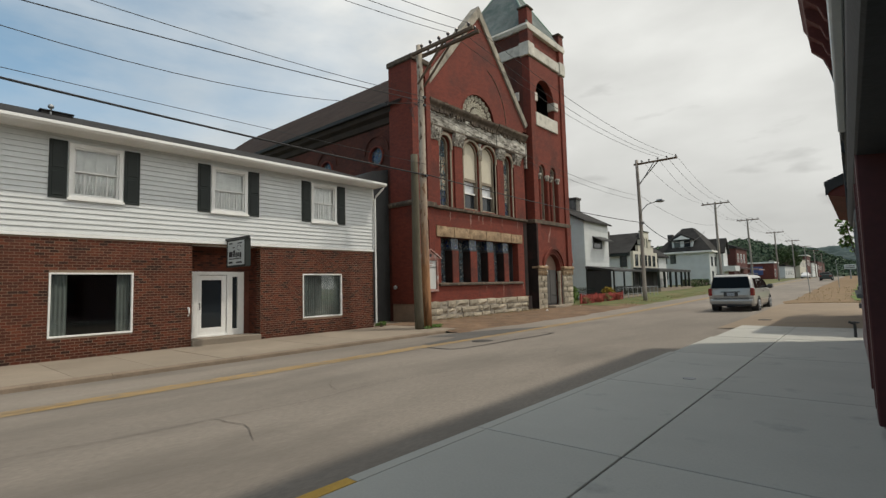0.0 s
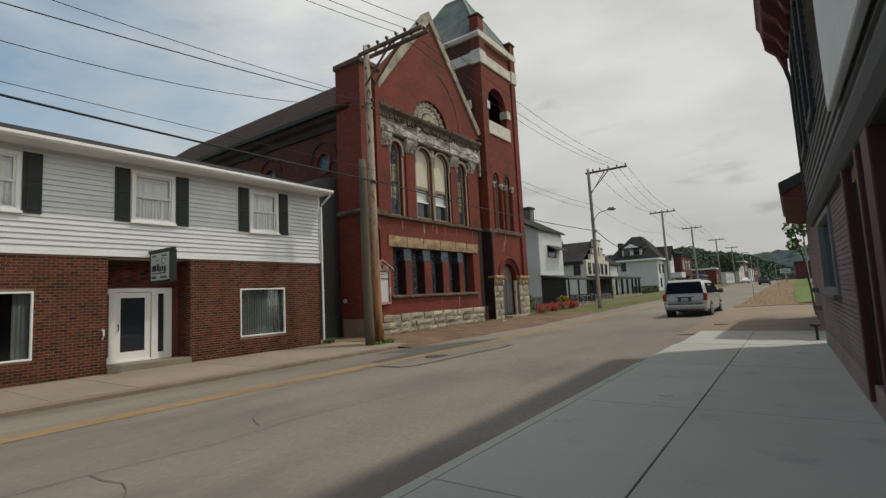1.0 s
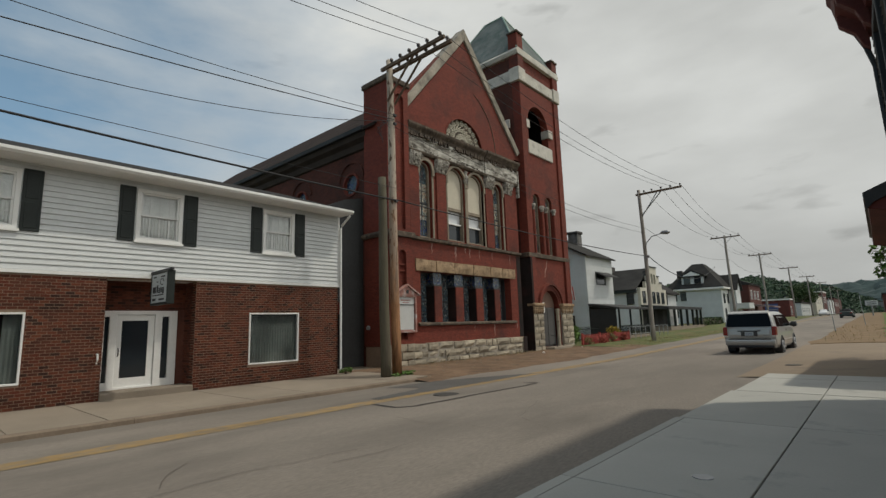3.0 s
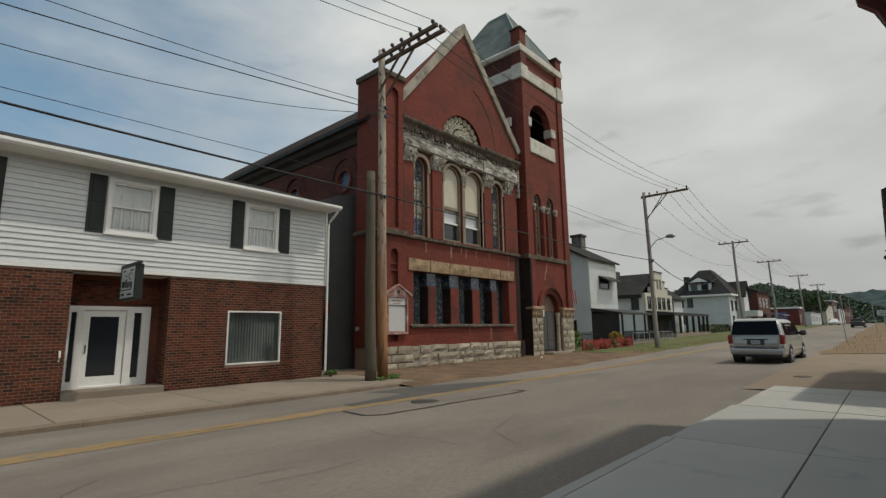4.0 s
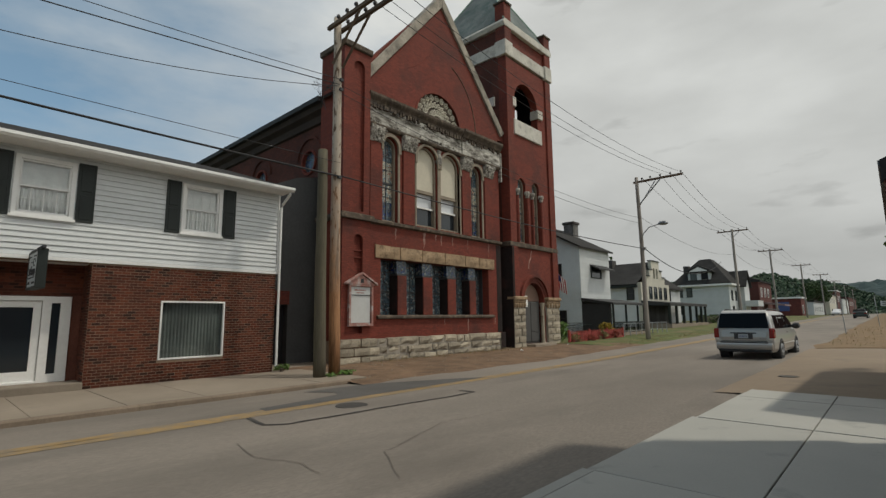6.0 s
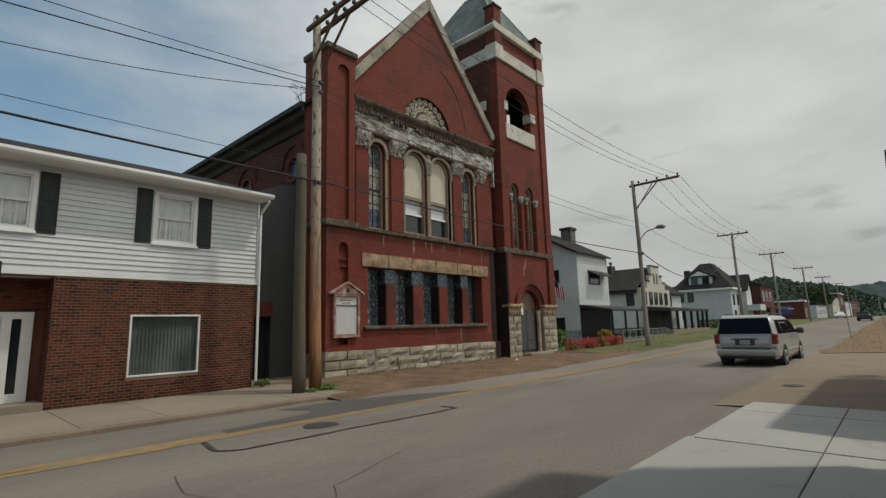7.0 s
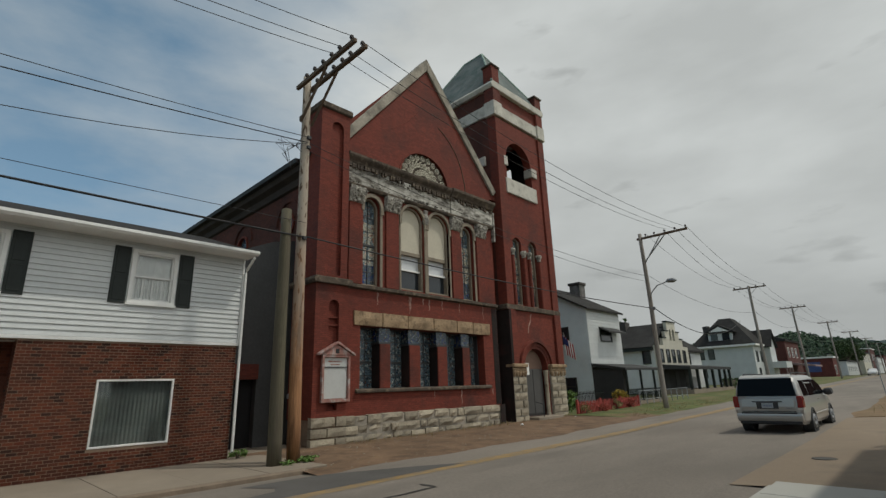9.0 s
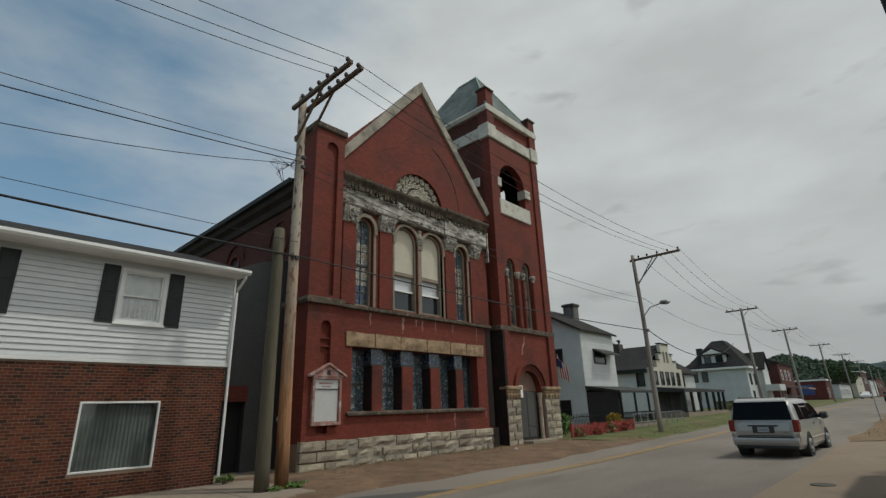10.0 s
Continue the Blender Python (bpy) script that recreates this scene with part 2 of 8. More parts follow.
MORTAR = mat("mortar", (0.245, 0.178, 0.128), 0.95, 0.2)
BRICK = brick_mat("brick_red_brown", True)
BRICK_ONE = brick_mat("brick_single", False)
BRICK_PLAIN = mat("brick_side_wall", (0.12, 0.045, 0.03), 0.9, 0.3, 1.2, 22, 0.3)
SIDING = mat("white_vinyl_siding", (0.58, 0.6, 0.6), 0.55, 0.05, 0.5, 8, 0.03, random_tint=0.03)
TRIM = mat("white_trim_paint", (0.76, 0.76, 0.74), 0.5, 0.06, 1.0, 14, 0.05)
SHUTTER = mat("dark_green_black_shutter", (0.012, 0.017, 0.015), 0.55, 0.2, 2, 20, 0.05)
SHINGLE = mat("dark_roof_shingle", (0.036, 0.035, 0.034), 0.95, 0.3, 0.8, 25, 0.4, spec=0.12)
CHURCH_RED = mat("church_red_paint", (0.15, 0.031, 0.0185), 0.85, 0.16, 0.35, 7, 0.2, dirt=(0.085, 0.024, 0.017), dirt_amount=0.3, dirt_scale=0.55, streak=(0.075, 0.028, 0.02), streak_amount=0.45, streak_scale=0.9)


def painted_brickwork(m):
    """The courses of brick show through the paint as fine relief and small shifts of tone."""
    nt = m.node_tree
    b = nt.nodes["Principled BSDF"]
    geo = nt.nodes.new("ShaderNodeNewGeometry")
    sep = nt.nodes.new("ShaderNodeSeparateXYZ")
    nt.links.new(geo.outputs["Position"], sep.inputs["Vector"])
    along = nt.nodes.new("ShaderNodeMath")
    nt.links.new(sep.outputs["X"], along.inputs[0])
    nt.links.new(sep.outputs["Y"], along.inputs[1])
    flat = nt.nodes.new("ShaderNodeCombineXYZ")
    nt.links.new(along.outputs[0], flat.inputs["X"])
    nt.links.new(sep.outputs["Z"], flat.inputs["Y"])
    bond = nt.nodes.new("ShaderNodeTexBrick")
    for key, value in (("Scale", 1.0), ("Mortar Size", 0.008), ("Brick Width", 0.22), ("Row Height", 0.075), ("Mortar Smooth", 0.4)):
        bond.inputs[key].default_value = value
    bond.inputs["Color1"].default_value, bond.inputs["Color2"].default_value, bond.inputs["Mortar"].default_value = (1.16, 1.12, 1.1, 1), (0.86, 0.86, 0.86, 1), (0.66, 0.66, 0.68, 1)
    nt.links.new(flat.outputs["Vector"], bond.inputs["Vector"])
    mul = nt.nodes.new("ShaderNodeMix")
    mul.data_type, mul.blend_type = "RGBA", "MULTIPLY"
    mul.inputs["Factor"].default_value = 1.0
    nt.links.new(b.inputs["Base Color"].links[0].from_socket, mul.inputs["A"])
    nt.links.new(bond.outputs["Color"], mul.inputs["B"])
    nt.links.new(mul.outputs["Result"], b.inputs["Base Color"])
    relief = nt.nodes.new("ShaderNodeBump")
    relief.invert = True
    relief.inputs["Strength"].default_value, relief.inputs["Distance"].default_value = 0.5, 0.012
    nt.links.new(bond.outputs["Fac"], relief.inputs["Height"])
    nt.links.new(b.inputs["Normal"].links[0].from_socket, relief.inputs["Normal"])
    nt.links.new(relief.outputs["Normal"], b.inputs["Normal"])


painted_brickwork(CHURCH_RED)
PLASTER = mat("weathered_white_stone", (0.52, 0.5, 0.45), 0.92, 0.3, 1.3, 14, 0.6, dirt=(0.075, 0.064, 0.052), dirt_amount=0.65, dirt_scale=3.4, stretch=(1, 0.45, 1.3), streak=(0.05, 0.042, 0.034), streak_amount=0.9, streak_scale=2.6)
CARVED = mat("carved_grey_white_stone", (0.46, 0.44, 0.39), 0.92, 0.3, 2.5, 22, 0.6, dirt=(0.08, 0.066, 0.054), dirt_amount=0.75, dirt_scale=6.0)
COPING = mat("coping_stone", (0.3, 0.27, 0.225), 0.9, 0.3, 0.9, 12, 0.35, dirt=(0.13, 0.12, 0.1), dirt_amount=0.4, dirt_scale=1.4)
SOILED = mat("soiled_cornice", (0.075, 0.058, 0.045), 0.95, 0.45, 1.6, 14, 0.6, dirt=(0.17, 0.135, 0.095), dirt_amount=0.3, dirt_scale=4.2)
EAVES = mat("dark_brown_eaves", (0.04, 0.028, 0.022), 0.9, 0.3, 1.0, 12, 0.3)
SAND = mat("tan_sandstone", (0.29, 0.205, 0.125), 0.92, 0.3, 2.2, 16, 1.0, dirt=(0.13, 0.09, 0.058), dirt_amount=0.3, dirt_scale=4.5)
RUBBLE = mat("grey_buff_stone_block", (0.3, 0.262, 0.2), 0.93, 0.22, 1.5, 16, 0.9, random_tint=0.28, dirt=(0.15, 0.115, 0.08), dirt_amount=0.1, dirt_scale=3.5)
WHITE_STONE = mat("white_band_stone", (0.5, 0.48, 0.43), 0.85, 0.18, 1.1, 12, 0.2, dirt=(0.3, 0.28, 0.25), dirt_amount=0.25, dirt_scale=1.8)
SLATE = mat("slate_roof", (0.145, 0.165, 0.16), 0.85, 0.28, 0.7, 9, 0.6, spec=0.12, dirt=(0.085, 0.12, 0.115), dirt_amount=0.4, dirt_scale=1.1)
OLD_SLATE = mat("brown_slate_roof", (0.036, 0.025, 0.021), 0.95, 0.3, 0.6, 12, 0.4, spec=0.1)
GREY_STUCCO = mat("grey_stucco", (0.068, 0.07, 0.071), 0.95, 0.2, 0.4, 10, 0.2)
# near black: paints the shade of unlit interiors; also the annex door
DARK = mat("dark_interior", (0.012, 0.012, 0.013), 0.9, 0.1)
CONCRETE = mat("fresh_concrete_pavement", (0.41, 0.405, 0.37), 0.9, 0.06, 0.5, 40, 0.12, random_tint=0.05, dirt=(0.3, 0.3, 0.28), dirt_amount=0.08, dirt_scale=1.3)
OLD_CONCRETE = mat("worn_concrete", (0.245, 0.205, 0.16), 0.93, 0.12, 0.6, 30, 0.2, random_tint=0.06, dirt=(0.24, 0.2, 0.16), dirt_amount=0.25, dirt_scale=1.5)
APRON = mat("tan_concrete_apron", (0.235, 0.182, 0.13), 0.93, 0.14, 0.35, 26, 0.2, dirt=(0.19, 0.15, 0.11), dirt_amount=0.3, dirt_scale=0.7)
ROAD = mat("worn_asphalt", (0.2, 0.174, 0.147), 0.92, 0.24, 0.22, 30, 0.5, dirt=(0.15, 0.131, 0.111), dirt_amount=0.35, dirt_scale=0.5, stretch=(1, 0.35, 1))
PATCH = mat("dark_asphalt_patch", (0.092, 0.086, 0.08), 0.92, 0.15, 0.8, 40, 0.3)
TAR = mat("tar_seam", (0.05, 0.046, 0.042), 0.8, 0.2)
CRACK = mat("open_crack", (0.12, 0.103, 0.087), 0.9, 0.2)
LAWN = mat("green_lawn", (0.1, 0.15, 0.035), 0.97, 0.35, 0.8, 40, 0.3, dirt=(0.15, 0.14, 0.05), dirt_amount=0.3, dirt_scale=0.8)
DRY_GRASS = mat("dry_tan_grass", (0.185, 0.122, 0.066), 0.98, 0.22, 1.2, 60, 0.12, dirt=(0.16, 0.115, 0.06), dirt_amount=0.35, dirt_scale=0.8)
# near black: shade of the tower corner and reveals painted in, plus stain
SHADE_STAIN = mat("shade_stain_brick", (0.014, 0.009, 0.008), 0.9, 0.4, 1.5, 14, 0.3, dirt=(0.035, 0.014, 0.011), dirt_amount=0.35, dirt_scale=1.2)
LIME_STAIN = mat("lime_stain", (0.3, 0.19, 0.16), 0.9, 0.3, 4, 30, 0.1)
YELLOW = mat("worn_yellow_paint", (0.3, 0.2, 0.085), 0.9, 0.15, 2, 30, 0.2, dirt=(0.2, 0.165, 0.122), dirt_amount=0.6, dirt_scale=3.0)
KERB_YELLOW = mat("yellow_kerb_paint", (0.55, 0.33, 0.06), 0.8, 0.15, 2, 30, 0.1)
DIRT = mat("tan_dirt", (0.17, 0.108, 0.066), 0.97, 0.26, 0.6, 18, 0.5, dirt=(0.1, 0.064, 0.04), dirt_amount=0.5, dirt_scale=1.6)
GRASS = mat("short_dry_grass", (0.085, 0.105, 0.03), 0.97, 0.35, 0.6, 20, 0.4, dirt=(0.165, 0.12, 0.06), dirt_amount=0.42, dirt_scale=0.5)
FIELD = mat("far_ground", (0.13, 0.13, 0.07), 0.97, 0.3, 0.05, 2, 0.2)
POLE = mat("weathered_pole_wood", (0.36, 0.185, 0.09), 0.9, 0.3, 1.2, 14, 0.6, stretch=(3, 3, 0.25), dirt=(0.12, 0.06, 0.03), dirt_amount=0.45, dirt_scale=2.0, streak=(0.26, 0.11, 0.042), streak_amount=0.8, streak_scale=2.0)


def bleached_top(m, z0, z1):
    """Old pole: red-brown treated wood near the ground, bleached and pitted higher up."""
    nt = m.node_tree
    b = nt.nodes["Principled BSDF"]
    geo = nt.nodes.new("ShaderNodeNewGeometry")
    sep = nt.nodes.new("ShaderNodeSeparateXYZ")
    nt.links.new(geo.outputs["Position"], sep.inputs["Vector"])
    wave = nt.nodes.new("ShaderNodeTexNoise")
    wave.inputs["Scale"].default_value, wave.inputs["Detail"].default_value = 1.6, 6.0
    nt.links.new(geo.outputs["Position"], wave.inputs["Vector"])
    high = nt.nodes.new("ShaderNodeMath")
    high.operation = "MULTIPLY_ADD"
    high.inputs[1].default_value = 5.0
    nt.links.new(wave.outputs["Fac"], high.inputs[0])
    nt.links.new(sep.outputs["Z"], high.inputs[2])
    fade = nt.nodes.new("ShaderNodeMapRange")
    fade.inputs["From Min"].default_value, fade.inputs["From Max"].default_value = z0 + 2.5, z1 + 2.5
    fade.inputs["To Max"].default_value = 0.85
    nt.links.new(high.outputs[0], fade.inputs["Value"])
    squeeze = nt.nodes.new("ShaderNodeMapping")
    squeeze.inputs["Scale"].default_value = (9.0, 9.0, 2.6)
    nt.links.new(geo.outputs["Position"], squeeze.inputs["Vector"])
    pits = nt.nodes.new("ShaderNodeTexNoise")
    pits.inputs["Scale"].default_value, pits.inputs["Detail"].default_value = 1.0, 3.0
    nt.links.new(squeeze.outputs["Vector"], pits.inputs["Vector"])
    ramp = nt.nodes.new("ShaderNodeValToRGB")
    ramp.color_ramp.elements[0].position, ramp.color_ramp.elements[0].color = 0.36, (0.07, 0.05, 0.035, 1)
    ramp.color_ramp.elements[1].position, ramp.color_ramp.elements[1].color = 0.45, (0.4, 0.36, 0.3, 1)
    nt.links.new(pits.outputs["Fac"], ramp.inputs["Fac"])
    mix = nt.nodes.new("ShaderNodeMix")
    mix.data_type = "RGBA"
    nt.links.new(fade.outputs["Result"], mix.inputs["Factor"])
    nt.links.new(b.inputs["Base Color"].links[0].from_socket, mix.inputs["A"])
    nt.links.new(ramp.outputs["Color"], mix.inputs["B"])
    nt.links.new(mix.outputs["Result"], b.inputs["Base Color"])


bleached_top(POLE, 1.5, 7.0)
STUB = mat("old_grey_pole_wood", (0.1, 0.088, 0.058), 0.92, 0.3, 1.2, 14, 0.6, stretch=(3, 3, 0.25), dirt=(0.09, 0.075, 0.055), dirt_amount=0.4, dirt_scale=2.0)
PALE_POLE = mat("silver_grey_pole_wood", (0.25, 0.225, 0.2), 0.92, 0.2, 1, 12, 0.4, stretch=(3, 3, 0.25))
ARM = mat("crossarm_wood", (0.12, 0.085, 0.06), 0.9, 0.25, 1.5, 14, 0.4)
WIRE = mat("black_cable", (0.025, 0.025, 0.027), 0.7, 0.1)
COPPER = mat("green_copper", (0.22, 0.3, 0.26), 0.7, 0.2, 2, 14, 0.1)
STEEL = mat("dull_steel", (0.3, 0.31, 0.32), 0.5, 0.15, 2, 18, 0.05, metal=0.7)
GLASS = glass_mat("dark_window_glass")
PANE = clear_mat("clear_pane", (0.96, 0.97, 0.97))

# darker and browner than CHURCH_RED, for church and tower walls facing -y
SIDE_BRICK = mat("dark_brown_brick", (0.085, 0.027, 0.018), 0.9, 0.25, 0.5, 9, 0.25, dirt=(0.045, 0.018, 0.014), dirt_amount=0.4, dirt_scale=0.7)
painted_brickwork(SIDE_BRICK)

# ---- ground ----
def rise(y):
    return 0.011 * max(0.0, min(y, 160.0) - 25.0)


def sheet(profile, ys, wobble=0.0, edge=0.0, tuck=0.0):
    """A strip along the street: (x, z) across, ys along, following the rise of the ground."""
    g = Geo()
    k = len(profile)
    for y in ys:
        for i, (x, z) in enumerate(profile):
            dx = edge * (noise.noise((y * 0.5, i * 9.1, 3.0)) + 0.6 * noise.noise((y * 1.7, i * 4.1, 8.0))) if i in (0, k - 1) else 0.0
            g.v.append((x + dx, y, z + rise(y) + wobble * noise.noise((x * 0.7, y * 0.7, 0.5)) - (tuck if y == ys[0] else 0.0)))
    g.f += [(j * k + i, j * k + i + 1, (j + 1) * k + i + 1, (j + 1) * k + i) for j in range(len(ys) - 1) for i in range(k - 1)]
    return g


def steps(a, b, d):
    n = max(1, round((b - a) / d))
    return [a + (b - a) * i / n for i in range(n + 1)]


FAR_YS = [-400, -60] + steps(-20, 160, 6) + [300, 600, 1200, 2600]
solo("ground", sheet([(-2600, 0.0), (-200, -0.2), (-40, -0.36), (-13.0, -0.4), (-12.6, -0.75), (-2.7, -0.75), (-2.4, -0.1), (3, -0.1), (60, -0.1), (2600, 0.2)], FAR_YS), FIELD,
     "dry grassy ground stretching to the hills", "ground", kind="structure", closed=False)
KERB_X, FAR_X = -2.84, -12.55
ROAD_PROFILE = [(FAR_X - 0.1, -0.43), (-11.0, -0.36), (-9.5, -0.3), (-7.5, -0.22), (-5.0, -0.15), (-3.2, -0.125), (KERB_X + 0.1, -0.125)]


def road_z(x):
    xs, zs = zip(*ROAD_PROFILE)
    return float(np.interp(x, xs, zs))


solo("road", sheet(ROAD_PROFILE, [-400, -60] + steps(-20, 160, 3) + [300, 600, 1200]), ROAD, "worn tan-grey asphalt street with cracks and patches", "road", kind="structure", closed=False)


def flat_patch(name, outline, material, label, category, lift=0.006):
    """A thin layer laid on the road."""
    g = Geo()
    tris = tessellate_polygon([[Vector((x, y, 0)) for x, y in outline]])
    g.add([(x, y, road_z(x) + rise(y) + lift) for x, y in outline], tris)
    bm = bmesh.new()
    me = g.mesh(name, closed=False)
    bm.from_mesh(me)
    bmesh.ops.subdivide_edges(bm, edges=bm.edges, cuts=2, use_grid_fill=True)
    for v in bm.verts:
        v.co.z = road_z(v.co.x) + rise(v.co.y) + lift
    bmesh.ops.recalc_face_normals(bm, faces=bm.faces)
    if sum(f.normal.z for f in bm.faces) < 0:
        bmesh.ops.reverse_faces(bm, faces=bm.faces)
    bm.to_mesh(me)
    bm.free()
    return solo(name, me, material, label, category, kind="structure")


def stripe(name, x, y0, y1, w, material, label, category, wander=0.03):
    return solo(name, sheet([(x - w / 2, road_z(x - w / 2) + 0.006), (x + w / 2, road_z(x + w / 2) + 0.006)], steps(y0, y1, 0.5), edge=wander), material, label, category, kind="structure", closed=False)


# ---- house across the street ----
HX = -16.6
house = thing("two_storey_building", (-20, 6, -0.3), "two-storey building with white siding over red brick", "building")
H0, H1 = -5.0, 14.22
openings = [rect(2.56, 4.61, 0.3, 2.1), rect(6.32, 8.76, -0.4, 3.08), rect(10.55, 12.47, 0.33, 2.08)]
brick_wall = part("brick_wall", Geo().prism(rect(H0, H1, -0.45, 3.2), "x", HX - 0.3, HX - 0.006, [openings[0], rect(6.32, 8.76, -0.44, 3.08), openings[2]]), MORTAR, house, "red-brown brick ground floor wall")
part("brick_wall", Geo().box(-26, HX - 0.302, H1 - 0.3, H1 - 0.004, -0.45, 3.19), BRICK_PLAIN, house)
part("rear_wall", Geo().box(-26.3, -26, H0, H1, -0.45, 6.1), SIDING, house)
part("side_wall", Geo().box(-26, HX - 0.3, H0 + 0.004, H0 + 0.3, -0.45, 6.1), SIDING, house)
part("side_wall", Geo().box(-26, HX - 0.05, H1 - 0.2, H1 - 0.02, 3.2, 6.1), SIDING, house)
backing = part("siding_backing", Geo().prism(rect(H0, H1, 3.18, 6.12), "x", HX - 0.25, HX - 0.005, [rect(a + .1, b - .1, 4.3, 5.7) for a, b in ((2.92, 4.26), (6.92, 8.22), (10.95, 12.2))]), SIDING, house, "white horizontal clapboard siding")
course = 0.152
for i in range(19):
    z = 3.19 + i * course
    g = Geo()
    spans = [(H0, 2.95), (4.23, 6.95), (8.19, 10.98), (12.17, H1)] if 4.2 < z + 0.06 and z < 5.75 else [(H0, H1)]
    for a, b in spans:
        g.prism([(HX - 0.002, z + 0.012), (HX + 0.026, z), (HX + 0.036, z + 0.006), (HX + 0.034, z + 0.02), (HX + 0.006, z + course), (HX - 0.002, z + course)], "y", a, b)
    part("clapboard", g, SIDING, backing)
part("corner_board", Geo().box(HX - 0.1, HX + 0.045, H1 + 0.002, H1 + 0.06, 3.17, 6.05), TRIM, house)
part("band_board", Geo().box(HX - 0.05, HX + 0.05, H0, H1 + 0.06, 3.1, 3.19), TRIM, house)
# roof, soffit and gutter
part("roof", Geo().prism([(-15.86, 6.14), (-21.3, 7.98), (-26.8, 6.1), (-26.8, 6.0), (-21.3, 7.83), (-15.86, 6.02)], "y", H0 - 0.3, H1 + 0.18), SHINGLE, house, "low dark shingle roof", closed=True)
part("gable_wall", Geo().prism([(-16.65, 6.05), (-21.3, 7.78), (-26.2, 6.05)], "y", H1 - 0.15, H1 - 0.02), SIDING, house)
part("soffit", Geo().box(HX, -15.95, H0, H1 + 0.15, 6.0, 6.02), TRIM, house)
gutter = Geo()
gp = [(-15.95, 6.0), (-15.84, 6.0), (-15.78, 6.06), (-15.78, 6.14), (-15.8, 6.14), (-15.8, 6.07), (-15.85, 6.02), (-15.95, 6.02)]
part("gutter", gutter.prism(gp, "y", H0, H1 + 0.2), TRIM, house, "white metal gutter")
part("downspout", Geo().tube([(-15.86, 14.3, 6.02), (-15.9, 14.3, 5.92), (-16.4, 14.3, 5.62), (-16.5, 14.3, 5.5), (-16.5, 14.3, -0.2)], 0.045), TRIM, house, "white downspout")


def upper_window(y0, y1, z0=4.2, z1=5.8):
    w = part("window", Geo().prism(rect(y0, y1, z0, z1), "x", HX - 0.06, HX + 0.06, [rect(y0 + 0.11, y1 - 0.11, z0 + 0.1, z1 - 0.11)]), TRIM, house, "white double-hung window with lace curtain", bevel=0.008)
    part("sill", Geo().box(HX, HX + 0.1, y0 - 0.04, y1 + 0.04, z0 - 0.05, z0 + 0.02), TRIM, w)
    mid = (z0 + z1) / 2 - 0.02
    a, b = y0 + 0.11, y1 - 0.11
    part("upper_sash", Geo().prism(rect(a, b, mid, z1 - 0.11), "x", HX - 0.02, HX + 0.01, [rect(a + 0.05, b - 0.05, mid + 0.05, z1 - 0.16)]), TRIM, w)
    part("lower_sash", Geo().prism(rect(a, b, z0 + 0.1, mid + 0.04), "x", HX - 0.06, HX - 0.03, [rect(a + 0.05, b - 0.05, z0 + 0.16, mid - 0.01)]), TRIM, w)
    bars = Geo()
    for k in (1, 2, 3):
        y = a + (b - a) * k / 4
        bars.box(HX - 0.05, HX - 0.035, y - 0.014, y + 0.014, z0 + 0.16, mid)
        bars.box(HX - 0.012, HX - 0.002, y - 0.009, y + 0.009, mid + 0.05, z1 - 0.16)
    for zz in (z0 + 0.16 + (mid - z0 - 0.16) / 2,):
        bars.box(HX - 0.05, HX - 0.036, a, b, zz - 0.013, zz + 0.013)
    part("glazing_grid", bars, TRIM, w)
    curtain(w, HX - 0.095, a, b, z0 + 0.1, mid + 0.1, LACE, depth=0.012)
    part("roller_blind", Geo().box(HX - 0.084, HX - 0.08, a + 0.02, b - 0.02, mid - 0.02, z1 - 0.1), LACE, w)
    p = part("pane", Geo().box(HX - 0.066, HX - 0.062, a, b, z0 + 0.1, z1 - 0.11), PANE, w)
    p.visible_shadow = False
    for s0 in (y0 - 0.46, y1 + 0.03):
        s1 = s0 + 0.42
        sh = part("shutter", Geo().box(HX + 0.028, HX + 0.06, s0, s1, z0 - 0.02, z1 + 0.03), SHUTTER, house, "black raised-panel shutter", bevel=0.006)
        for p0, p1 in ((z0 + 0.06, z0 + 0.74), (z0 + 0.84, z1 - 0.06)):
            part("shutter_panel", Geo().box(HX + 0.055, HX + 0.075, s0 + 0.07, s1 - 0.07, p0, p1), SHUTTER, sh, bevel=0.015)


LACE = mat("lace_curtain", (0.9, 0.9, 0.87), 0.95, 0.12, 4, 30, 0.1)
DRAPE = mat("grey_green_drape", (0.15, 0.175, 0.165), 0.95, 0.15, 3, 20, 0.1)


def curtain(parent, x, y0, y1, z0, z1, material, fold=0.09, depth=0.025, name="curtain"):
    g = Geo()
    ys = steps(y0, y1, fold / 4)
    for i, y in enumerate(ys):
        dx = depth * math.sin(y / fold * math.tau) + 0.4 * depth * math.sin(y * 23.0)
        g.v += [(x + dx, y, z0), (x + dx, y, z1)]
    g.f += [(2 * i, 2 * i + 2, 2 * i + 3, 2 * i + 1) for i in range(len(ys) - 1)]
    return part(name, g, material, parent, closed=False)


for y0, y1 in ((2.92, 4.26), (6.92, 8.22), (10.95, 12.2)):
    upper_window(y0, y1)


def shop_window(y0, y1, z0, z1, drapes, label):
    w = part("shop_window", Geo().prism(rect(y0, y1, z0, z1), "x", HX - 0.09, HX + 0.015, [rect(y0 + 0.05, y1 - 0.05, z0 + 0.05, z1 - 0.05)]), TRIM, house, label, bevel=0.006)
    p = part("pane", Geo().box(HX - 0.06, HX - 0.055, y0 + 0.05, y1 - 0.05, z0 + 0.05, z1 - 0.05), PANE, w)
    p.visible_shadow = False
    for a, b in drapes:
        curtain(w, HX - 0.13, a, b, z0, z1, DRAPE, fold=0.1, depth=0.012)
    return w


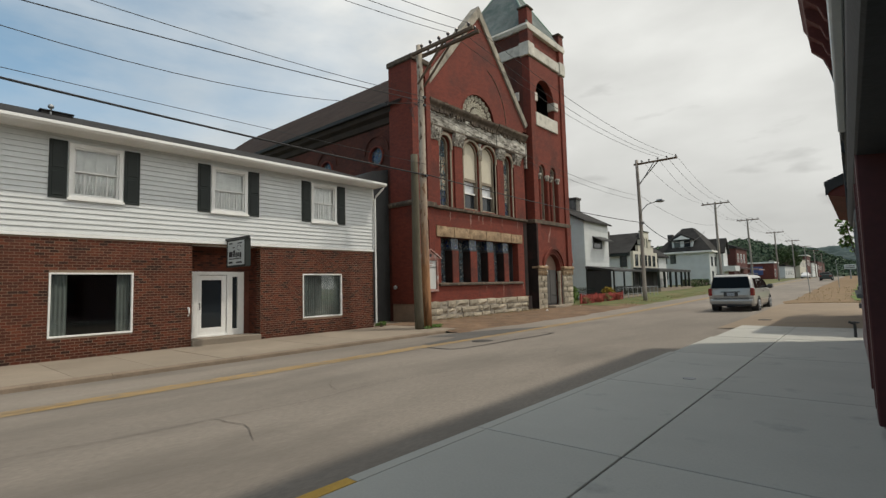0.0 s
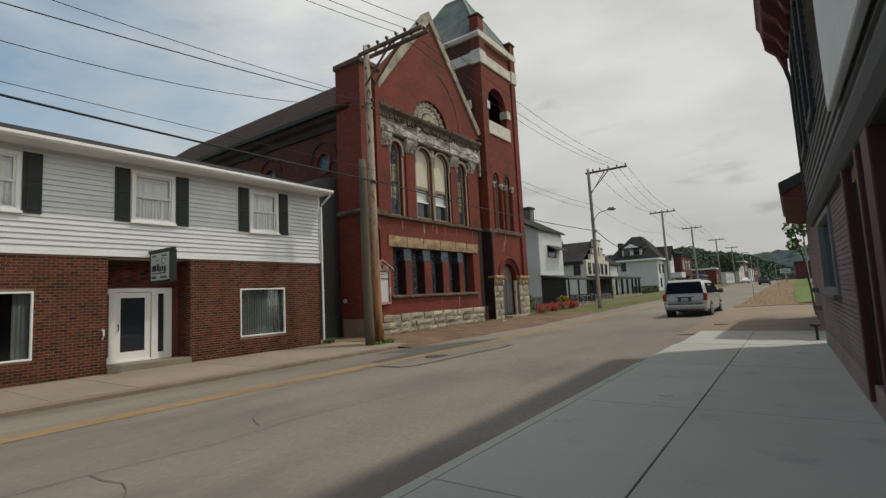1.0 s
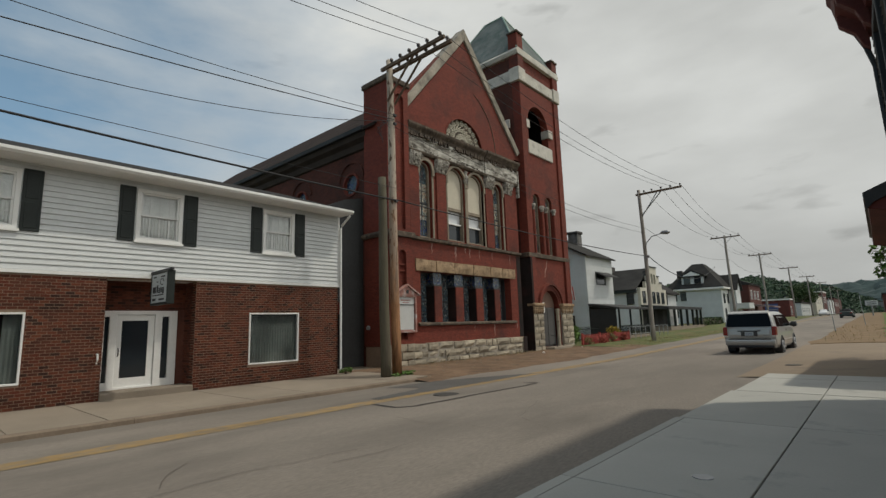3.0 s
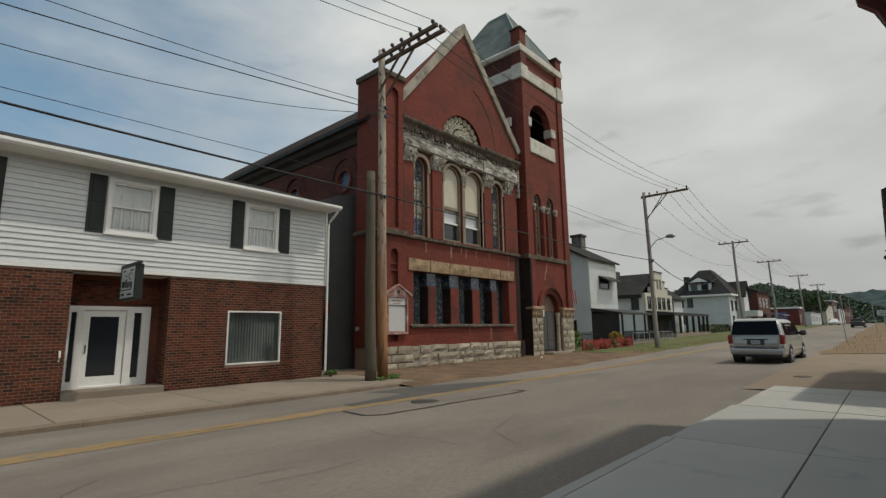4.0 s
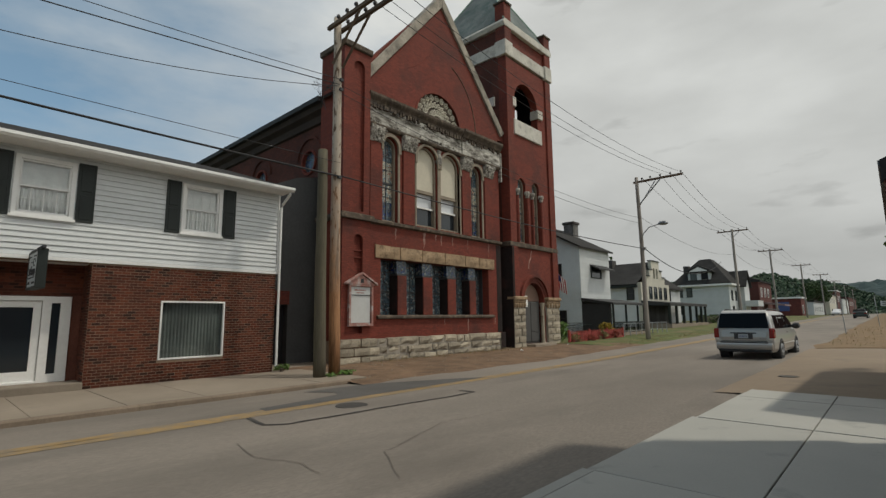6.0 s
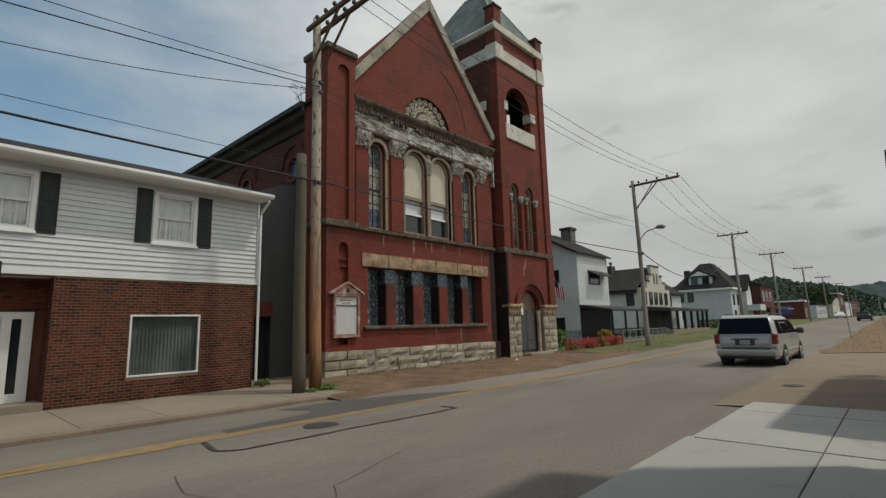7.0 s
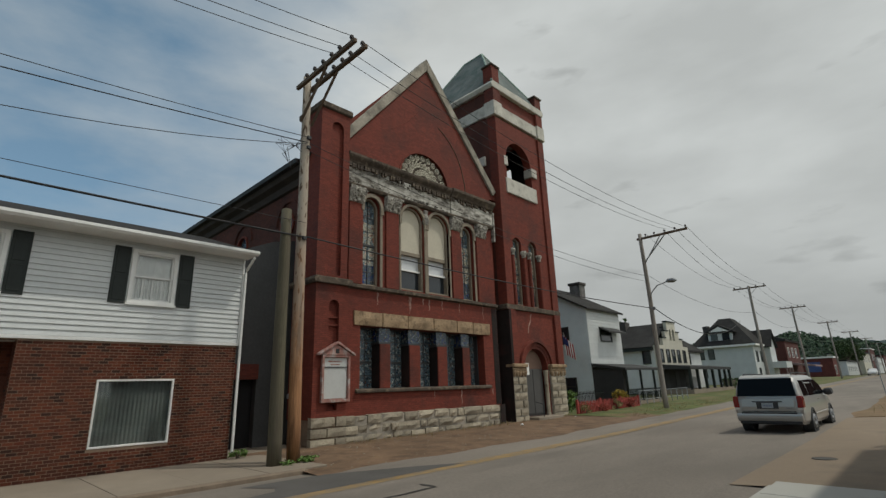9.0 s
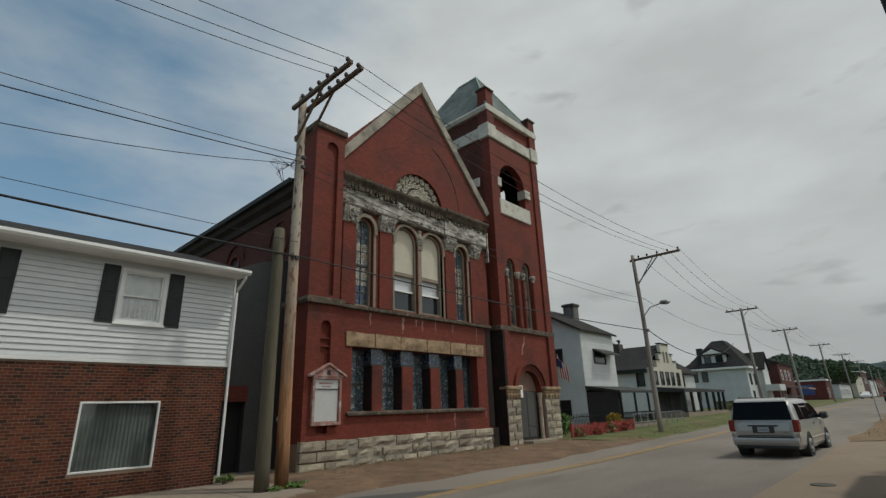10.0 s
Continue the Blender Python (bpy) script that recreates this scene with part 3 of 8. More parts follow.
shop_window(2.56, 4.61, 0.3, 2.1, [(2.6, 3.0), (4.2, 4.6)], "white-framed shop window with grey drapes drawn aside")
shop_window(10.55, 12.47, 0.33, 2.08, [(10.58, 12.44)], "white-framed shop window with closed grey blinds")
# entrance recess
part("recess_wall", Geo().box(-17.5, HX - 0.3, 6.2, 6.32, -0.45, 3.1), BRICK_PLAIN, house)
part("recess_wall", Geo().box(-17.5, HX - 0.3, 8.76, 8.88, -0.45, 3.1), BRICK_PLAIN, house)
part("recess_wall", Geo().prism(rect(6.2, 8.88, -0.45, 3.1), "x", -17.6, -17.45, [rect(6.47, 8.52, -0.1, 2.17)]), BRICK_PLAIN, house)
part("recess_ceiling", Geo().box(-17.6, HX - 0.3, 6.2, 8.88, 3.08, 3.14), TRIM, house)
part("step", Geo().box(-17.45, HX + 0.08, 6.32, 8.76, -0.4, -0.12), OLD_CONCRETE, house, "concrete entrance step", bevel=0.02)
door = part("door_frame", Geo().prism(rect(6.47, 8.52, -0.12, 2.18), "x", -17.5, -17.38, [rect(6.53, 6.65, 0.1, 2.0), rect(6.84, 7.88, -0.06, 2.06), rect(8.08, 8.28, 0.1, 2.0)]), TRIM, house, "white door frame with sidelights", bevel=0.006)
leaf = part("door", Geo().prism(rect(6.85, 7.87, -0.08, 2.05), "x", -17.47, -17.43, [rect(6.99, 7.7, 0.2, 1.88)]), TRIM, door, "white glazed door")
part("door_handle", Geo().tube([(-17.42, 6.92, 0.85), (-17.38, 6.92, 0.87), (-17.38, 6.92, 1.05), (-17.42, 6.92, 1.07)], 0.016), SHUTTER, leaf, "black handle")
for a, b, c, d in ((6.99, 7.7, 0.2, 1.88), (6.53, 6.65, 0.1, 2.0), (8.08, 8.28, 0.1, 2.0)):
    part("pane", Geo().box(-17.46, -17.45, a, b, c, d), GLASS, door)
# rooms behind the shop windows, their lack of light painted near black
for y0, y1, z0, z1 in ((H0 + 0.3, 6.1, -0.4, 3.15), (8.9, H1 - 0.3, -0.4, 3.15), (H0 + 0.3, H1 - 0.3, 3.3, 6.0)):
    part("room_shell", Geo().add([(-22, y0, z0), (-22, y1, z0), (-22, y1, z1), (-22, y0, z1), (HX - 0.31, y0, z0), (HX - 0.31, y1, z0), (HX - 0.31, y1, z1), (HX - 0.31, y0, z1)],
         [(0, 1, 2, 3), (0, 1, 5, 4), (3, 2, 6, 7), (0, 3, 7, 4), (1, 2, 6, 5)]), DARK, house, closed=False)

# ---- church ----
CX = -17.0
church = thing("church", (-20, 23.3, -0.35), "old red-painted brick church with stone trim and corner tower", "church")
C = 23.3
low_open = rect(19.42, 27.25, 1.62, 4.13)
lanc_l, lanc_r = arch(19.5, 20.42, 5.86, 9.88), arch(25.85, 26.77, 5.86, 9.88)
pair_l, pair_r = arch(21.66, 23.12, 5.9, 10.02), arch(23.4, 24.86, 5.9, 10.02)
lunette = [(C + 1.63 * math.cos(a), 11.6 + 1.5 * math.sin(a)) for a in np.linspace(0, math.pi, 22)]
front = part("front_wall", Geo().prism([(17.6, -0.4), (28.42, -0.4), (28.42, 12.0), (29.1, 12.0), (29.1, 12.7), (23.55, 18.75), (18.2, 12.75), (17.6, 12.7)], "x", CX - 0.45, CX, [low_open, lanc_l, lanc_r, pair_l, pair_r, lunette]), CHURCH_RED, church, "red-painted brick gable front")
# gable coping
for (ya, za), (yb, zb) in (((18.35, 12.62), (23.55, 18.95)), ((29.0, 12.55), (23.55, 18.95))):
    d = Vector((0, yb - ya, zb - za)).normalized()
    nrm = Vector((0, -d.z, d.y)) * (1 if yb > ya else -1)
    pts = [(ya, za), (yb, zb), (yb, zb - 0.75), (ya + (0.34 if yb > ya else -0.34) * 0.9, za - 0.28)]
    part("gable_coping", Geo().prism(pts, "x", CX - 0.55, CX + 0.12), COPING, church, "weathered stone gable coping", bevel=0.03)
# belt course, lintel, sill
part("belt_course", Geo().prism([(CX, 5.62), (CX + 0.16, 5.68), (CX + 0.16, 5.8), (CX, 5.86)], "y", 18.5, 28.42), SOILED, church, "stained stone belt course")
part("sill", Geo().prism([(CX, 1.46), (CX + 0.14, 1.48), (CX + 0.14, 1.58), (CX, 1.64)], "y", 19.2, 27.6), SOILED, church, "stone window sill", bevel=0.015)


def rough_block(g, x0, x1, y0, y1, z0, z1, seed, push=0.06):
    """A quarry-faced stone: bevelled border and an uneven face."""
    rnd = random.Random(seed)
    ny, nz = 4, 3
    b = 0.025
    base = [(x0, y0, z0), (x0, y1, z0), (x0, y1, z1), (x0, y0, z1)]
    verts = list(base)
    for j in range(nz):
        for i in range(ny):
            y = y0 + b + (y1 - y0 - 2 * b) * i / (ny - 1)
            z = z0 + b + (z1 - z0 - 2 * b) * j / (nz - 1)
            inner = 0 < i < ny - 1 and 0 < j < nz - 1
            verts.append((x1 + (push * rnd.uniform(0.3, 1.0) if inner else push * rnd.uniform(-0.2, 0.25)), y + rnd.uniform(-0.012, 0.012), z + rnd.uniform(-0.012, 0.012)))
    faces = [(0, 3, 2, 1)]

    def at(i, j):
        return 4 + j * ny + i
    faces += [(at(i, j), at(i + 1, j), at(i + 1, j + 1), at(i, j + 1)) for j in range(nz - 1) for i in range(ny - 1)]
    faces.append((0, 1) + tuple(at(i, 0) for i in range(ny - 1, -1, -1)))
    faces.append((2, 3) + tuple(at(i, nz - 1) for i in range(ny)))
    faces.append((1, 2) + tuple(at(ny - 1, j) for j in range(nz - 1, -1, -1)))
    faces.append((3, 0) + tuple(at(0, j) for j in range(nz)))
    return g.add(verts, faces)


lintel_mesh = part("lintel_bed", Geo().box(CX - 0.4, CX + 0.02, 19.1, 27.7, 4.14, 4.7), SAND, church, "rough tan sandstone lintel")
cuts = [19.06, 20.55, 22.0, 23.6, 25.2, 26.4, 27.76]
for i in range(6):
    part("lintel_stone", rough_block(Geo(), CX - 0.3, CX + 0.06, cuts[i] + 0.003, cuts[i + 1] - 0.003, 4.13, 4.74, 40 + i, 0.07), SAND, lintel_mesh)

# entablature with capitals
part("cornice", Geo().prism([(CX, 11.12), (CX + 0.14, 11.16), (CX + 0.2, 11.3), (CX + 0.32, 11.42), (CX + 0.36, 11.5), (CX + 0.36, 11.6), (CX, 11.7)], "y", 18.5, 28.45), SOILED, church, "soiled weathered cornice")
part("frieze", Geo().box(CX - 0.02, CX + 0.1, 18.55, 28.43, 10.22, 11.15), PLASTER, church, "peeling white frieze", bevel=0.015)
part("frieze_moulding", Geo().prism([(CX, 10.1), (CX + 0.14, 10.12), (CX + 0.19, 10.2), (CX + 0.19, 10.26), (CX, 10.28)], "y", 18.5, 28.45), SOILED, church)
PILASTERS = [(18.72, 19.4), (20.72, 21.48), (25.02, 25.68), (26.98, 27.7)]
for i, (a, b) in enumerate(PILASTERS):
    part("pilaster", Geo().box(CX - 0.05, CX + 0.09, a, b, 5.84, 9.5), CHURCH_RED, church, bevel=0.02)
    cap = Geo().prism([(CX, 9.4), (CX + 0.12, 9.42), (CX + 0.16, 9.62), (CX + 0.28, 9.95), (CX + 0.3, 10.12), (CX, 10.12)], "y", a - 0.06, b + 0.06)
    c = part("capital", cap, CARVED, church, "carved white capital", bevel=0.02)
    curls = Geo()
    rnd = random.Random(70 + i)
    for _ in range(46):
        h = rnd.random()
        y = rnd.uniform(a - 0.05 - 0.06 * h, b + 0.05 + 0.06 * h)
        q = rnd.uniform(0.6, 1.2)
        curls.lathe([(0.015, 0), (0.05 * q, 0.02), (0.062 * q, 0.07 * q), (0.035, 0.11 * q), (0.008, 0.12 * q)], (CX + 0.12 + 0.17 * h, y, 9.4 + 0.6 * h), 6)
    part("carved_leaves", curls, CARVED, c)
# lunette tracery
LUNETTE_STONE = mat("pale_carved_stone", (0.47, 0.44, 0.36), 0.9, 0.15, 2, 18, 0.3)
lun = part("lunette_panel", Geo().prism(lunette, "x", CX - 0.3, CX - 0.14), SOILED, church, "carved grey-white lunette with scroll tracery")
for a in np.linspace(0.16, math.pi - 0.16, 11):
    for r in (0.45, 0.85, 1.25):
        y, z = C + r * 1.08 * math.cos(a + (0.14 if r == 0.85 else 0)), 11.66 + r * math.sin(a)
        if z > 11.72 + (0.08 if r > 1 else 0):
            ring = [(CX - 0.12, y + (0.175 - 0.0115 * k) * math.cos(k * 0.62 + a), z + (0.175 - 0.0115 * k) * math.sin(k * 0.62 + a)) for k in range(15)]
            part("scroll", Geo().tube(ring, 0.042, 6), LUNETTE_STONE, lun)
rim = [(C + 1.72 * math.cos(a), 11.6 + 1.6 * math.sin(a)) for a in np.linspace(0, math.pi, 22)]
part("lunette_rim", Geo().prism(rim + list(reversed(lunette)), "x", CX - 0.1, CX + 0.03), CHURCH_RED, lun)
# relieving arch ribs on the gable
for r0, z0, tw in ((2.9, 11.65, 1.0),):
    pts = [(C + 0.15 + r0 * math.cos(a), 11.65 + 3.6 * math.sin(a) ** 1.0) for a in np.linspace(0.05, 1.25, 14)]
    g = Geo()
    g.tube([(CX + 0.002, y, z) for y, z in pts], 0.028, 6)
    part("wall_crack", g, SOILED, front)
    pts = [(C - 2.3 + 0.27 * k, 13.75 + 0.1 * k + 0.02 * k * k + 0.04 * math.sin(k * 1.7)) for k in range(10)]
    part("wall_crack", Geo().tube([(CX - 0.004, y, z) for y, z in pts], 0.02, 6), CHURCH_RED, front)


def stained_mat(name, blue, light=1.0, cream=False):
    m = bpy.data.materials.new(name)
    m.use_nodes = True
    nt = m.node_tree
    b = nt.nodes["Principled BSDF"]
    b.inputs["Roughness"].default_value = 0.25
    geo = nt.nodes.new("ShaderNodeNewGeometry")
    vor = nt.nodes.new("ShaderNodeTexVoronoi")
    vor.inputs["Scale"].default_value = 11.0
    nt.links.new(geo.outputs["Position"], vor.inputs["Vector"])
    ramp = nt.nodes.new("ShaderNodeValToRGB")
    stops = [(0.0, (0.03, 0.045, 0.06)), (0.35, (0.06, 0.09, 0.11)), (0.6, (0.035, 0.05, 0.055) if not blue else (0.012, 0.03, 0.13)), (0.8, (0.16, 0.19, 0.19)), (1.0, (0.07, 0.035, 0.03))]
    if cream:
        stops = [(0.0, (0.16, 0.15, 0.11)), (0.3, (0.24, 0.22, 0.17)), (0.55, (0.06, 0.1, 0.12)), (0.75, (0.3, 0.28, 0.22)), (1.0, (0.22, 0.1, 0.07))]
    while len(ramp.color_ramp.elements) < len(stops):
        ramp.color_ramp.elements.new(0.5)
    for e, (p, c) in zip(ramp.color_ramp.elements, stops):
        e.position, e.color = p, (*[min(1.0, light * k) for k in c], 1)
    sep = nt.nodes.new("ShaderNodeSeparateColor")
    nt.links.new(vor.outputs["Color"], sep.inputs["Color"])
    nt.links.new(sep.outputs[0], ramp.inputs["Fac"])
    edge = nt.nodes.new("ShaderNodeTexVoronoi")
    edge.feature = "DISTANCE_TO_EDGE"
    edge.inputs["Scale"].default_value = 11.0
    nt.links.new(geo.outputs["Position"], edge.inputs["Vector"])
    line = nt.nodes.new("ShaderNodeMath")
    line.operation = "GREATER_THAN"
    line.inputs[1].default_value = 0.045
    nt.links.new(edge.outputs["Distance"], line.inputs[0])
    mix = nt.nodes.new("ShaderNodeMix")
    mix.data_type = "RGBA"
    mix.inputs["A"].default_value = (0.012, 0.012, 0.014, 1)
    nt.links.new(line.outputs[0], mix.inputs["Factor"])
    nt.links.new(ramp.outputs["Color"], mix.inputs["B"])
    nt.links.new(mix.outputs["Result"], b.inputs["Base Color"])
    return m


STAINED = stained_mat("stained_glass", False, 1.5)
STAINED_CREAM = stained_mat("cream_stained_glass", False, 1.7, True)
STAINED_LOW = stained_mat("dim_stained_glass", False, 1.6)
STAINED_BLUE = stained_mat("blue_stained_glass", True)
FRAME_TAN = mat("tan_window_frame", (0.22, 0.185, 0.14), 0.8, 0.2, 2, 16, 0.15)
CREAM = mat("cream_board", (0.5, 0.46, 0.37), 0.7, 0.08, 0.8, 12, 0.05)
LEAD = mat("dark_lead_frame", (0.04, 0.042, 0.045), 0.7, 0.2)
BLIND = mat("white_blind", (0.56, 0.58, 0.6), 0.6, 0.06)


def ring_frame(outer, inset, depth0, depth1):
    """A frame that follows an arched opening."""
    ys = [p[0] for p in outer]
    zs = [p[1] for p in outer]
    c, zc = (min(ys) + max(ys)) / 2, (min(zs) + max(zs)) / 2
    hw, hh = (max(ys) - min(ys)) / 2, (max(zs) - min(zs)) / 2
    inner = [(c + (y - c) * (1 - inset / hw), zc + (z - zc) * (1 - inset / hh)) for y, z in outer]
    return Geo().prism(outer, "x", depth0, depth1, [inner])


def lancet(shape, parent, label, x=None):
    x = CX - 0.3 if x is None else x
    w = part("lancet_window", ring_frame(shape, 0.09, x - 0.05, x + 0.12), FRAME_TAN, parent, label)
    low, high = min(p[1] for p in shape), max(p[1] for p in shape)
    lo, hi = low + 0.24 * (high - low), low + 0.72 * (high - low)
    ya, yb = min(p[0] for p in shape), max(p[0] for p in shape)
    part("stained_pane", Geo().prism([(ya, hi), (yb, hi)] + shape[2:], "x", x - 0.03, x - 0.02), STAINED, w, "blue-grey patterned glass")
    part("stained_pane", Geo().box(x - 0.03, x - 0.02, ya, yb, lo, hi), STAINED_CREAM, w, "cream patterned glass")
    part("stained_pane", Geo().box(x - 0.03, x - 0.02, ya, yb, low, lo), STAINED_BLUE, w, "blue patterned glass")
    z0, z1 = min(p[1] for p in shape), max(p[1] for p in shape)
    y0, y1 = min(p[0] for p in shape), max(p[0] for p in shape)
    bars = Geo()
    for f in (0.16, 0.3, 0.46, 0.62, 0.78):
        z = z0 + (z1 - z0) * f
        bars.box(x - 0.02, x + (0.04 if f == 0.46 else 0.01), y0, y1, z - (0.05 if f == 0.46 else 0.015), z + (0.05 if f == 0.46 else 0.015))
    bars.box(x - 0.02, x + 0.01, (y0 + y1) / 2 - 0.015, (y0 + y1) / 2 + 0.015, z0, z1 - 0.05)
    part("leading", bars, LEAD, w)
    return w


lancet(lanc_l, church, "narrow arched stained-glass window")
lancet(lanc_r, church, "narrow arched stained-glass window")
for i, s in enumerate((pair_l, pair_r)):
    y0, y1 = s[0][0], s[1][0]
    w = part("arched_window", ring_frame(s, 0.1, CX - 0.34, CX - 0.12), FRAME_TAN, church, "tall arched sash window with boarded cream upper half")
    part("cream_panel", Geo().prism(arch(y0 + 0.05, y1 - 0.05, 7.75, 9.96), "x", CX - 0.3, CX - 0.22), CREAM, w)
    part("meeting_rail", Geo().box(CX - 0.32, CX - 0.18, y0, y1, 7.62, 7.78), FRAME_TAN, w)
    part("sash_rail", Geo().box(CX - 0.32, CX - 0.22, y0, y1, 6.86, 6.94), TRIM, w)
    part("blind", Geo().box(CX - 0.37, CX - 0.36, y0 + 0.05, y1 - 0.05, 6.9, 7.64), BLIND, w)
    part("pane", Geo().box(CX - 0.36, CX - 0.34, y0 + 0.02, y1 - 0.02, 5.92, 6.9), GLASS, w)
part("centre_mullion", Geo().box(CX - 0.25, CX + 0.04, 23.14, 23.38, 5.86, 9.3), FRAME_TAN, church, "tan mullion with scrolled top", bevel=0.02)
boss = Geo().lathe([(0.02, 0), (0.16, 0.04), (0.2, 0.35), (0.12, 0.6), (0.16, 0.75), (0.03, 0.85)], (CX - 0.02, 23.26, 9.25), 10)
part("mullion_capital", boss, PLASTER, church, "carved white boss")

# carved arches over the windows, tied into the capitals
def archivolt(shape, width, x0, x1, material, label):
    ya, yb = shape[0][0], shape[1][0]
    top = max(p[1] for p in shape)
    rad = (yb - ya) / 2
    outer = arch(ya - width, yb + width, top - rad - 0.25, top + width, 18)
    inner = [(yb, top - rad - 0.25)] + shape[2:] + [(ya, top - rad - 0.25)]
    g = Geo().prism([outer[1]] + outer[2:] + [outer[0]] + list(reversed(inner)), "x", x0, x1)
    return part("archivolt", g, material, church, label)


# darker tan on these arches paints in the shade below the frieze
for shape, width in ((lanc_l, 0.17), (lanc_r, 0.17), (pair_l, 0.13), (pair_r, 0.13)):
    archivolt(shape, width, CX - 0.02, CX + 0.09, FRAME_TAN, "weathered carved stone arch over the window, darkened for the shade of the frieze")
for a, b in ((19.5, 20.42), (25.85, 26.77)):
    part("jamb", Geo().box(CX - 0.3, CX + 0.03, b + 0.003, b + 0.15, 5.86, 9.2), FRAME_TAN, church, "tan stone window jamb", bevel=0.02)
for y in (21.6, 24.92):
    part("jamb", Geo().box(CX - 0.28, CX + 0.03, y - 0.06, y + 0.06, 5.86, 9.2), FRAME_TAN, church, "tan stone window jamb", bevel=0.02)
rnd = random.Random(19)
dentils = Geo()
y = 18.56
while y < 28.3:
    l = rnd.uniform(0.07, 0.2)
    if rnd.random() > 0.18:
        dentils.box(CX + 0.1, CX + 0.2 + rnd.uniform(0, 0.06), y, y + l, 11.0 + rnd.uniform(-0.05, 0.04), 11.18)
    y += l + rnd.uniform(0.03, 0.09)
tagged(part("dentil_course", dentils, SOILED, church, "broken dentil course under the cornice"), kind="stuff")
swags = Geo()
for _ in range(150):
    q = rnd.uniform(0.5, 1.3)
    swags.lathe([(0.02, 0), (0.06 * q, 0.02), (0.07 * q, 0.06 * q), (0.03, 0.09 * q)], (CX + 0.1, rnd.uniform(18.6, 28.4), rnd.choice((10.28, 10.34, 10.86, 10.95)) + rnd.uniform(-0.03, 0.05)), 6)
tagged(part("frieze_carving", swags, CARVED, church, "worn carved ornament on the frieze"), kind="stuff")
part("cornice_break", Geo().prism([(CX, 11.14), (CX + 0.24, 11.2), (CX + 0.3, 11.32), (CX + 0.44, 11.48), (CX + 0.44, 11.63), (CX, 11.74)], "y", 24.95, 28.42), SOILED, church, "cornice stepping forward", bevel=0.02)
part("frieze_break", Geo().box(CX, CX + 0.17, 24.98, 28.4, 10.27, 11.12), PLASTER, church, "peeling grey-white frieze block", bevel=0.02)
part("end_board", Geo().box(CX - 0.1, CX + 0.2, 28.44, 28.52, 9.4, 11.15), PLASTER, church, "weathered white board at the end of the frieze")
tufts = Geo()
for _ in range(120):
    y = rnd.uniform(18.6, 28.3)
    a = rnd.uniform(0, math.tau)
    tufts.add([(CX + 0.25 + 0.02 * math.cos(a), y, 11.6), (CX + 0.25 - 0.02 * math.cos(a), y + 0.02, 11.6), (CX + 0.25 + rnd.uniform(-0.05, 0.08), y + rnd.uniform(-0.06, 0.06), 11.62 + rnd.uniform(0.03, 0.14))], [(0, 1, 2)])
tagged(part("dead_weeds", tufts, SOILED, church, "dead weeds on the cornice", closed=False), kind="stuff")

# lower stained-glass range
lowwin = part("window_range", Geo().prism(low_open, "x", CX - 0.72, CX - 0.44, [rect(19.47, 27.2, 1.66, 4.1)]), LEAD, church, "row of dark stained-glass windows between brick piers")
PIERS = [(20.54, 21.1), (22.2, 22.84), (23.97, 24.6), (25.72, 26.24)]
edges = [19.42] + [v for p in PIERS for v in p] + [27.25]
for i in range(5):
    a, b = edges[2 * i], edges[2 * i + 1]
    part("stained_pane", Geo().box(CX - 0.7, CX - 0.68, a, b, 1.62, 4.13), STAINED_LOW, lowwin)
    bars = Geo()
    for z in (2.15, 2.7, 3.05, 3.6):
        bars.box(CX - 0.685, CX - 0.64, a, b, z - (0.045 if z == 2.7 else 0.018), z + (0.045 if z == 2.7 else 0.018))
    for f in (0.33, 0.66):
        bars.box(CX - 0.685, CX - 0.66, a + (b - a) * f - 0.014, a + (b - a) * f + 0.014, 1.62, 4.13)
    part("leading", bars, LEAD, lowwin)
for a, b in PIERS:
    p = part("brick_pier", Geo().box(CX - 0.69, CX - 0.1, a, b, 1.6, 3.46), CHURCH_RED, church, bevel=0.015)
    part("blue_head", Geo().box(CX - 0.69, CX - 0.17, a - 0.02, b + 0.02, 3.48, 4.13), STAINED_BLUE, p, "blue glazed panel over the pier")
    # pier side coloured near black for the shade it lies in
    part("blackened_reveal", Geo().box(CX - 0.69, CX - 0.15, a - 0.006, a - 0.001, 1.64, 3.46), SHADE_STAIN, p)
    part("head_rail", Geo().box(CX - 0.69, CX - 0.1, a - 0.06, b + 0.06, 3.44, 3.52), LEAD, p)
# solid near-black block, added as the shade behind the church windows
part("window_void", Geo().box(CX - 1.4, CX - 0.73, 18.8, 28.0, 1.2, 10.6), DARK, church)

# foundation stones
plinth = part("stone_plinth", Geo().box(CX - 0.4, CX + 0.12, 18.5, 28.42, -0.5, 0.6), COPING, church, "rough grey-buff stone foundation")
rnd = random.Random(11)
for row, (z0, z1) in enumerate(((-0.42, -0.06), (-0.06, 0.29), (0.29, 0.66))):
    y = 18.52 - rnd.uniform(0, 0.3)
    while y < 28.4:
        l = rnd.choice((rnd.uniform(0.35, 0.6), rnd.uniform(0.7, 1.0), rnd.uniform(0.9, 1.45)))
        a, b = max(y, 18.5), min(y + l, 28.45)
        if b - a > 0.15:
            lo, hi = z0 + 0.012 + rnd.uniform(-0.02, 0.03), z1 - 0.012 + rnd.uniform(-0.03, 0.015)
            part("foundation_stone", rough_block(Geo(), CX, CX + 0.15 + rnd.uniform(-0.05, 0.05), a + 0.012, b - 0.012, lo, hi, rnd.random(), rnd.uniform(0.05, 0.12)), RUBBLE, plinth)
        y += l

